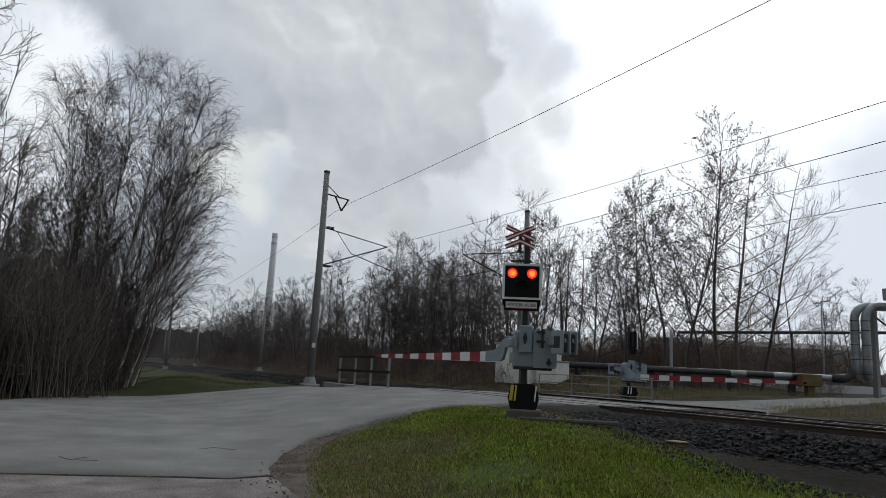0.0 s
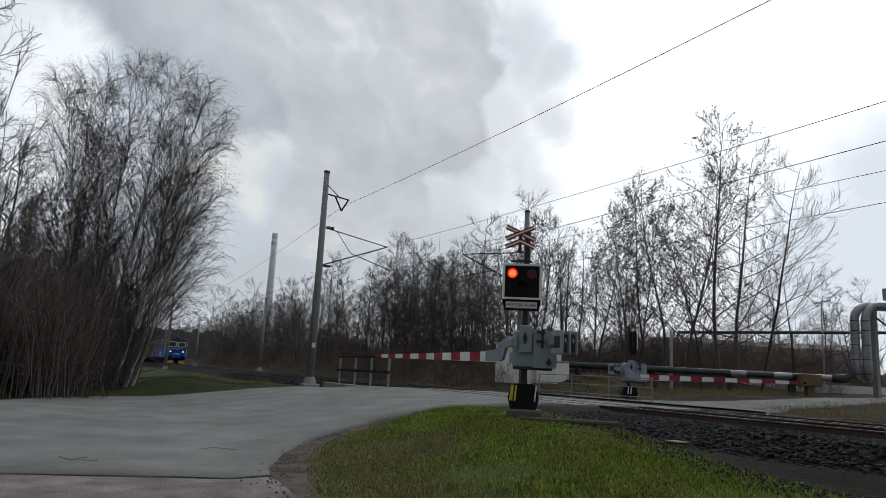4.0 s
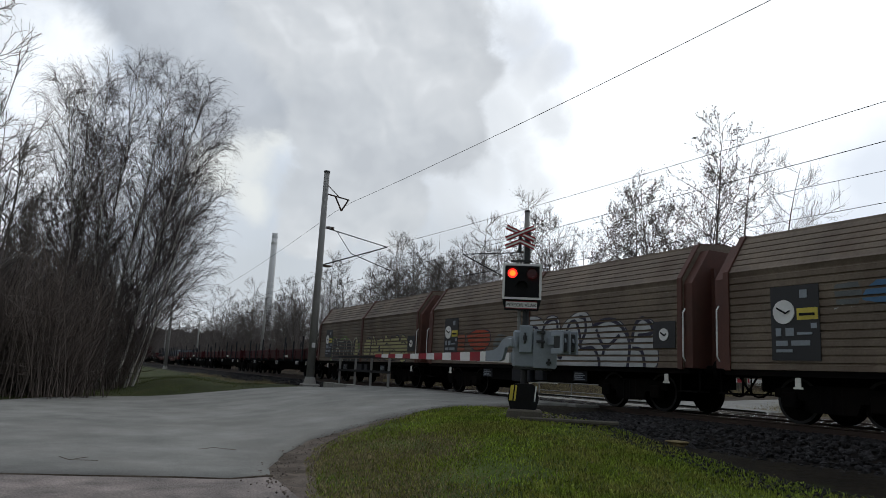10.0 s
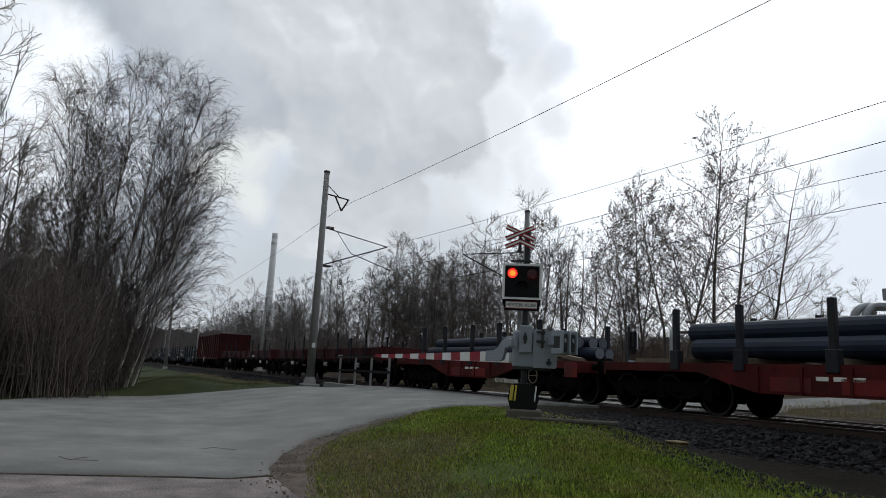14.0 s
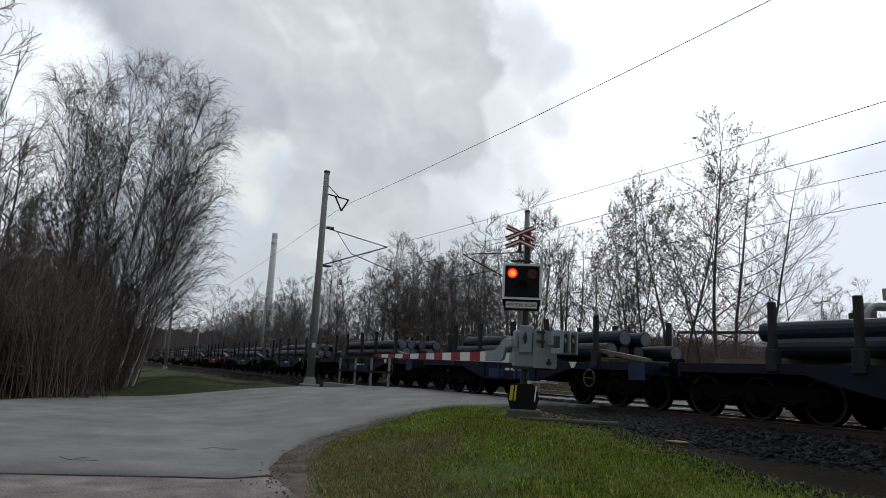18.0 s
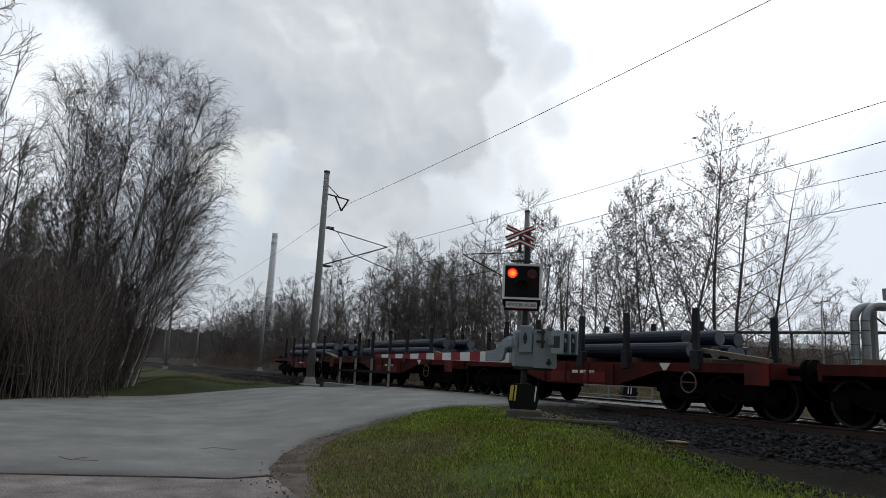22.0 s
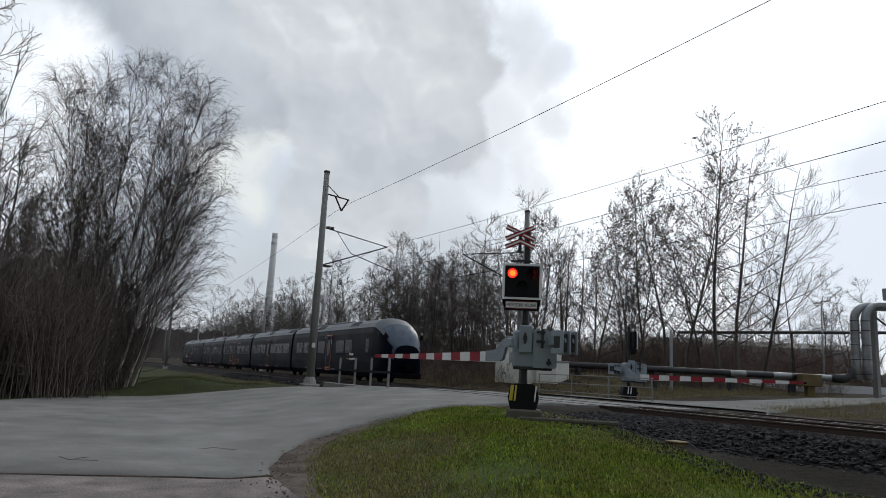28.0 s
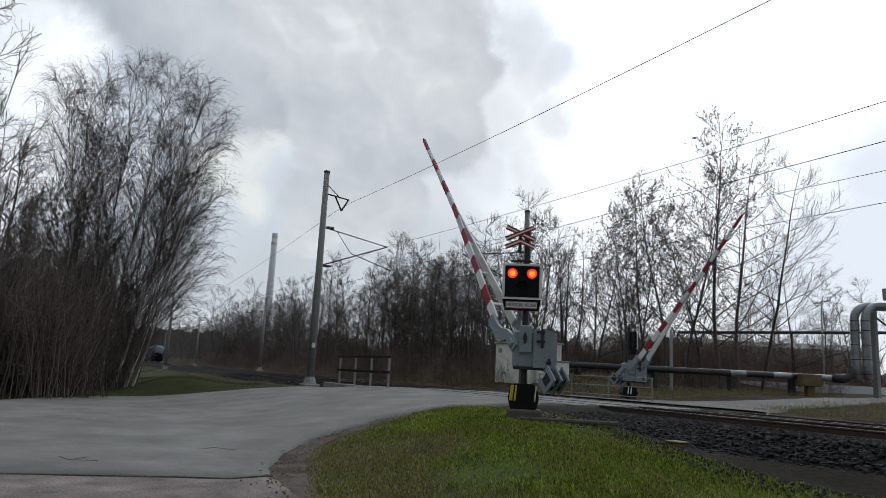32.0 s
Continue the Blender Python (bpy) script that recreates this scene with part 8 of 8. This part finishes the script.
    for k, (x, y, m, q, s) in enumerate(((-33.3, 24.3, 0, 0.3, 1.0), (-32.7, 25.2, 3, 1.0, 1.0), (-35.2, 22.9, 1, 2.0, 0.98), (-36.2, 22.2, 1, 4.4, 1.0), (-37.3, 21.4, 2, 0.5, 1.02), (-38.6, 20.5, 1, 4.0, 0.84), (-40.2, 19.6, 2, 3.0, 0.84), (-34.4, 23.8, 2, 5.0, 1.0), (-32.1, 26.6, 3, 5.5, 0.86), (-31.7, 29.5, 3, 4.1, 0.5))):
        stand.put(m, x, y, q, s)
    for kind in (birches, grey, stand):
        kind.done()


def build_brush():
    """Thickets: many thin stems, as one object for each stretch."""
    rng = random.Random(3)
    models = [shrub_mesh(80 + k, 26, 2.3, 1.0, 0.014, V["brush"]) for k in range(4)]
    tall = [shrub_mesh(90 + k, 30, 5.2, 1.3, 0.020, V["sapling"], 0.08, 3, 4) for k in range(3)]
    dry = [shrub_mesh(95 + k, 90, 0.55, 0.8, 0.006, V["straw"], 0.35, 3, 1) for k in range(3)]

    def scatter(label, count, meshes, spot, lo, hi):
        root = thing("undergrowth", (0, 0, 0), label, "undergrowth", kind="stuff")
        for k in range(count):
            x, y = spot(k)
            s = rng.uniform(lo, hi)
            ob = shared("thicket", meshes[k % len(meshes)], root, Matrix.LocRotScale((x, y, ground_z(x, y) - 0.05), Euler((0, 0, rng.uniform(0, 6.3))), (s, s, s * rng.uniform(0.8, 1.2))))
            ob["kind"] = "stuff"
    scatter("brown leafless brush on the bank behind the tracks", 280, models, lambda k: (-40 - 130 * (k / 280) ** 1.3, rng.uniform(9.8, 18.0)), 0.6, 1.25)
    scatter("dense thin saplings in the wood behind the tracks", 120, tall, lambda k: (-50 - 110 * (k / 120) ** 1.0, rng.uniform(13.5, 26.0)), 0.7, 1.15)
    scatter("dense thin saplings beside the birches", 290, tall, lambda k: (lambda x: (x, rng.uniform(-20.5, -13.6 if x > -36 else -11.6)))(rng.uniform(-62, -28)), 0.6, 1.2)
    scatter("brown brush under the trees beyond the road", 70, models, lambda k: (rng.uniform(-52, -29), rng.uniform(24.5, 36)), 0.6, 1.1)
    scatter("dark brush beyond the crossing fence", 260, models, lambda k: (rng.uniform(-75, -38), rng.uniform(26, 56)) if k < 170 else (rng.uniform(-52, -40), rng.uniform(24, 50)), 0.9, 1.9)
    scatter("thin saplings beyond the pipes", 22, tall, lambda k: (rng.uniform(-60, -41), rng.uniform(26, 56)), 0.6, 0.9)
    scatter("tufts of dry grass beyond the tracks", 420, dry, lambda k: (rng.uniform(-60, -28.5), rng.uniform(7.8, 13.5)) if k < 170 else (rng.uniform(-36, -26.5), rng.uniform(9, 30)) if k < 340 else (rng.uniform(-19, -12), rng.uniform(7.8, 22)), 0.5, 1.1)
    scatter("tufts of dry grass on the embankment", 60, dry, lambda k: (rng.uniform(-70, -34), rng.uniform(-5.0, -4.0)), 0.35, 0.7)


def blades(name, label, material, spots, size, seed):
    rng = np.random.default_rng(seed)
    v, f = [], []
    for x, y in spots:
        z = ground_z(x, y) + 0.0
        h, a = size * rng.uniform(0.5, 1.3), rng.uniform(0, math.tau)
        w = 0.005 + 0.007 * rng.random()
        dx, dy = math.cos(a) * w, math.sin(a) * w
        bx, by = rng.normal() * h * 0.45, rng.normal() * h * 0.45
        k = len(v)
        v += [(x - dx, y - dy, z - 0.02), (x + dx, y + dy, z - 0.02), (x + bx * 0.4 + dx * 0.7, y + by * 0.4 + dy * 0.7, z + h * 0.6), (x + bx * 0.4 - dx * 0.7, y + by * 0.4 - dy * 0.7, z + h * 0.6), (x + bx, y + by, z + h)]
        f += [(k, k + 1, k + 2, k + 3), (k + 3, k + 2, k + 4)]
    me = bpy.data.meshes.new(name)
    me.from_pydata(v, [], f)
    me.materials.append(material)
    return tagged(new(name, me), label, "grass", kind="stuff")


def on_verge(x, y):
    """True on the grass between road, gate and ballast."""
    edge = [(-7.0, -11.6), (-8.5, -11.2), (-9.77, -10.83), (-11.02, -10.45), (-12.34, -9.9), (-13.7, -8.9), (-14.3, -8.2), (-14.95, -7.4), (-15.6, -6.3), (-16.2, -5.1), (-16.5, -4.0)]
    if not (-16.6 < x < -3 and -11.6 < y < -3.9):
        return False
    for (x0, y0), (x1, y1) in zip(edge, edge[1:]):
        if min(y0, y1) <= y <= max(y0, y1):
            xe = x0 + (x1 - x0) * (y - y0) / (y1 - y0)
            return x > xe - 0.12 + 0.28 * noise.noise(Vector((x * 1.1, y * 1.1, 5)))
    return True


def faded(x, y):
    """How far the grass has withered, from 0 to 1."""
    k = noise.noise(Vector((x * 0.55, y * 0.55, 8))) * 1.3 + 0.45 * (-8.2 - y) + 0.12 * (-7.5 - x)
    return min(1.0, max(0.0, k))


def build_grass():
    rng = random.Random(17)
    spots = []
    while len(spots) < 64000:
        x, y = rng.uniform(-16.6, -3.2), rng.uniform(-11.6, -3.9)
        if on_verge(x, y):
            thin = noise.noise(Vector((x * 0.5, y * 0.5, 3)))
            if rng.random() < (0.75 + thin) * (1 - 0.8 * faded(x, y)) * (1.0 if y < -4.9 else 0.35):
                spots.append((x, y))
    blades("grass", "short green winter grass on the verge", V["blade"], spots, 0.055, 1)
    worn = []
    while len(worn) < 24000:
        x, y = rng.uniform(-14.0, -4.0), rng.uniform(-11.4, -6.0)
        if on_verge(x, y) and rng.random() < faded(x, y) + 0.04:
            worn.append((x, y))
    blades("dry_grass", "flattened straw-coloured grass on the verge", V["straw"], worn, 0.045, 2)
    left = []
    while len(left) < 14000:
        x, y = rng.uniform(-60, -26.5), rng.uniform(-15.5, -5.2)
        limit = -12.6 if x > -29.6 else (-9.6 if x > -30.5 else -5.2)
        if (x < -31.2) or (y < limit and x < -23 and x < -26 - (y + 15.7) * 1.05):
            left.append((x, y))
    blades("grass", "short grass along the far edge of the road", V["dull_blade"], left, 0.07, 4)


def build_stones():
    """Loose ballast on the shoulder that faces the road, and a heap of gravel by the gate."""
    rng = np.random.default_rng(9)
    v, f = [], []
    ico = bmesh.new()
    bmesh.ops.create_icosphere(ico, subdivisions=1, radius=1.0)
    base = np.array([tuple(p.co) for p in ico.verts])
    faces = [tuple(q.index for q in t.verts) for t in ico.faces]
    ico.free()
    def stone(x, y, z, r):
        k = len(v)
        q = base * (1 + rng.normal(size=(len(base), 1)) * 0.18) * np.array((1, rng.uniform(0.6, 1.1), rng.uniform(0.5, 0.9))) * r
        a = rng.uniform(0, math.tau)
        c, s = math.cos(a), math.sin(a)
        for p in q:
            v.append((x + p[0] * c - p[1] * s, y + p[0] * s + p[1] * c, z + p[2]))
        f.extend(tuple(i + k for i in t) for t in faces)
    n = 0
    while n < 7500:
        x, y = rng.uniform(-15.4, -2.5), rng.uniform(-3.95, -0.85)
        drop = ground_z(x, -4.2) - 0.1
        z = np.interp(y, (-3.9, -3.3, -2.7, -2.0, -0.9), (drop, drop * 0.72 - 0.1, drop * 0.4 - 0.14, -0.2, -0.19))
        stone(x, y, z + 0.015, rng.uniform(0.03, 0.072))
        n += 1
    for _ in range(2600):
        x, y = rng.uniform(-13.5, -2.5), -3.9 - 1.3 * rng.random() ** 2
        stone(x, y, ground_z(x, y) + 0.01, rng.uniform(0.01, 0.04))
    for _ in range(1400):
        x, y = rng.uniform(-60, -28.8), rng.uniform(-3.9, -1.0)
        drop = ground_z(x, -4.2) - 0.1
        z = np.interp(y, (-3.9, -3.3, -2.7, -2.0, -0.9), (drop, drop * 0.72 - 0.1, drop * 0.4 - 0.14, -0.2, -0.19))
        stone(x, y, z + 0.02, rng.uniform(0.04, 0.09))
    me = bpy.data.meshes.new("ballast_stones")
    me.from_pydata(v, [], f)
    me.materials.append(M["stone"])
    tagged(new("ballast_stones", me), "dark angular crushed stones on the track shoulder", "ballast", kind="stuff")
    v.clear()
    f.clear()
    for _ in range(700):
        x, y = -13.4 + rng.normal() * 0.75, -4.75 + rng.normal() * 0.35
        stone(x, y, ground_z(x, y) + 0.01, rng.uniform(0.015, 0.045))
    rim = resample([(-8.2, -11.5), (-9.7, -11.4), (-10.9, -10.9), (-12.4, -10.2), (-13.7, -9.3), (-14.4, -8.5), (-15.1, -7.5), (-15.7, -6.4), (-16.2, -5.1)], 420)
    for x, y in rim:
        x, y = x + rng.normal() * 0.16, y + rng.normal() * 0.16
        stone(x, y, ground_z(x, y) + 0.06, rng.uniform(0.004, 0.02))
    me = bpy.data.meshes.new("gravel")
    me.from_pydata(v, [], f)
    me.materials.append(M["gravel"])
    tagged(new("gravel", me), "scattered brown gravel round the gate's foot", "gravel", kind="stuff")


def build_hills():
    """Wooded rise at the horizon."""
    rng = np.random.default_rng(31)
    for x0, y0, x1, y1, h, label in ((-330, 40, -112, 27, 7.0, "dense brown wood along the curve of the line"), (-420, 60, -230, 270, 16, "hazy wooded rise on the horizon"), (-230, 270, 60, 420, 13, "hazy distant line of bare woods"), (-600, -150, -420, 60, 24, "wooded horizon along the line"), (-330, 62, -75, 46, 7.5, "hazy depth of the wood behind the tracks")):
        bm = bmesh.new()
        k = 160
        tops, feet, backs = [], [], []
        for i in range(k + 1):
            f = i / k
            x, y = x0 + (x1 - x0) * f, y0 + (y1 - y0) * f
            z = h * (0.8 + 0.25 * noise.noise(Vector((f * 5, h, 0)))) + 2.2 * noise.noise(Vector((f * 60, h, 3))) + rng.normal() * 0.7
            tops.append(bm.verts.new((x, y, z)))
            feet.append(bm.verts.new((x + 4, y - 4, -1)))
            backs.append(bm.verts.new((x - 30, y + 30, -1)))
        for i in range(k):
            bm.faces.new((feet[i], feet[i + 1], tops[i + 1], tops[i]))
            bm.faces.new((tops[i], tops[i + 1], backs[i + 1], backs[i]))
        # hazy rows get their haze from the paler material alone
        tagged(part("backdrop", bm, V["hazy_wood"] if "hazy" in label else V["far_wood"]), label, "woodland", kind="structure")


build_trees()
build_brush()
build_grass()
build_stones()
build_hills()
small = thing("cable_marker", (-10.1, -3.55, -0.6), "small weathered yellow marker box in the ballast", "marker")
one("body", lambda bm: box(bm, -0.16, -0.13, 0.0, 0.16, 0.13, 0.16, 0.03), K["ochre"], small)
one("lid", lambda bm: box(bm, -0.18, -0.15, 0.16, 0.18, 0.15, 0.20, 0.015), K["ochre"], small)


# ---------------------------------------------------------------- what moves


def motions():
    for ob, u in MOVES:
        walk(ob, [(t, pose(-14.6 + 24.5 * (t - 8) - u, 0, 0)) for t in (0, 8, 16, 24, 32)])
    for ob in UNIT:
        walk(ob, [(t, pose(x, TRACK2_Y, TRACK2_Z)) for t, x in ((0, 896.85), (8, 604.85), (16, 312.85), (22, 93.85), (24, 20.85), (25, -15.65), (26, -52.2), (27, -88.7), (28, -124.5), (29, -159.6), (30, -194.6), (31, -229.0), (32, -263.0))])
    lift = [(0, 0), (29.1, 0), (29.25, 0.3), (29.4, 2.15), (29.7, 7.0), (30.0, 11.9), (30.5, 21.1), (31.0, 30.7), (31.5, 39.9), (32.0, 49.1)]
    for boom, at, turn in BOOMS:
        k = 1.0 if turn else 0.93
        walk(boom, [(t, pose(*at, 0, 0, turn) @ pose(0, 0, 0, 0, -a * k, 0)) for t, a in lift])
    for lens, at, side in LAMPS:
        beat, changes = 1.015, []
        for k in range(33):
            changes += [(k * beat - 0.02, True), (k * beat + 0.57, False)] if side > 0 else [(k * beat + 0.035, False), (k * beat + 0.48, True)]
        lit, angle, rows = True, 0.0, [(0.0, 0.0)]
        for t, on in sorted(changes):
            if t < 0.02 or t > 31.95 or on == lit:
                continue
            rows.append((t - 0.05, angle))
            rows += [(t - 0.05 + k / 30, angle + 60 * k) for k in range(1, 4)]
            angle += 180
            lit = on
        rows.append((32.0, angle))
        walk(lens, [(t, pose(*at, 0, 0, a)) for t, a in rows])


motions()
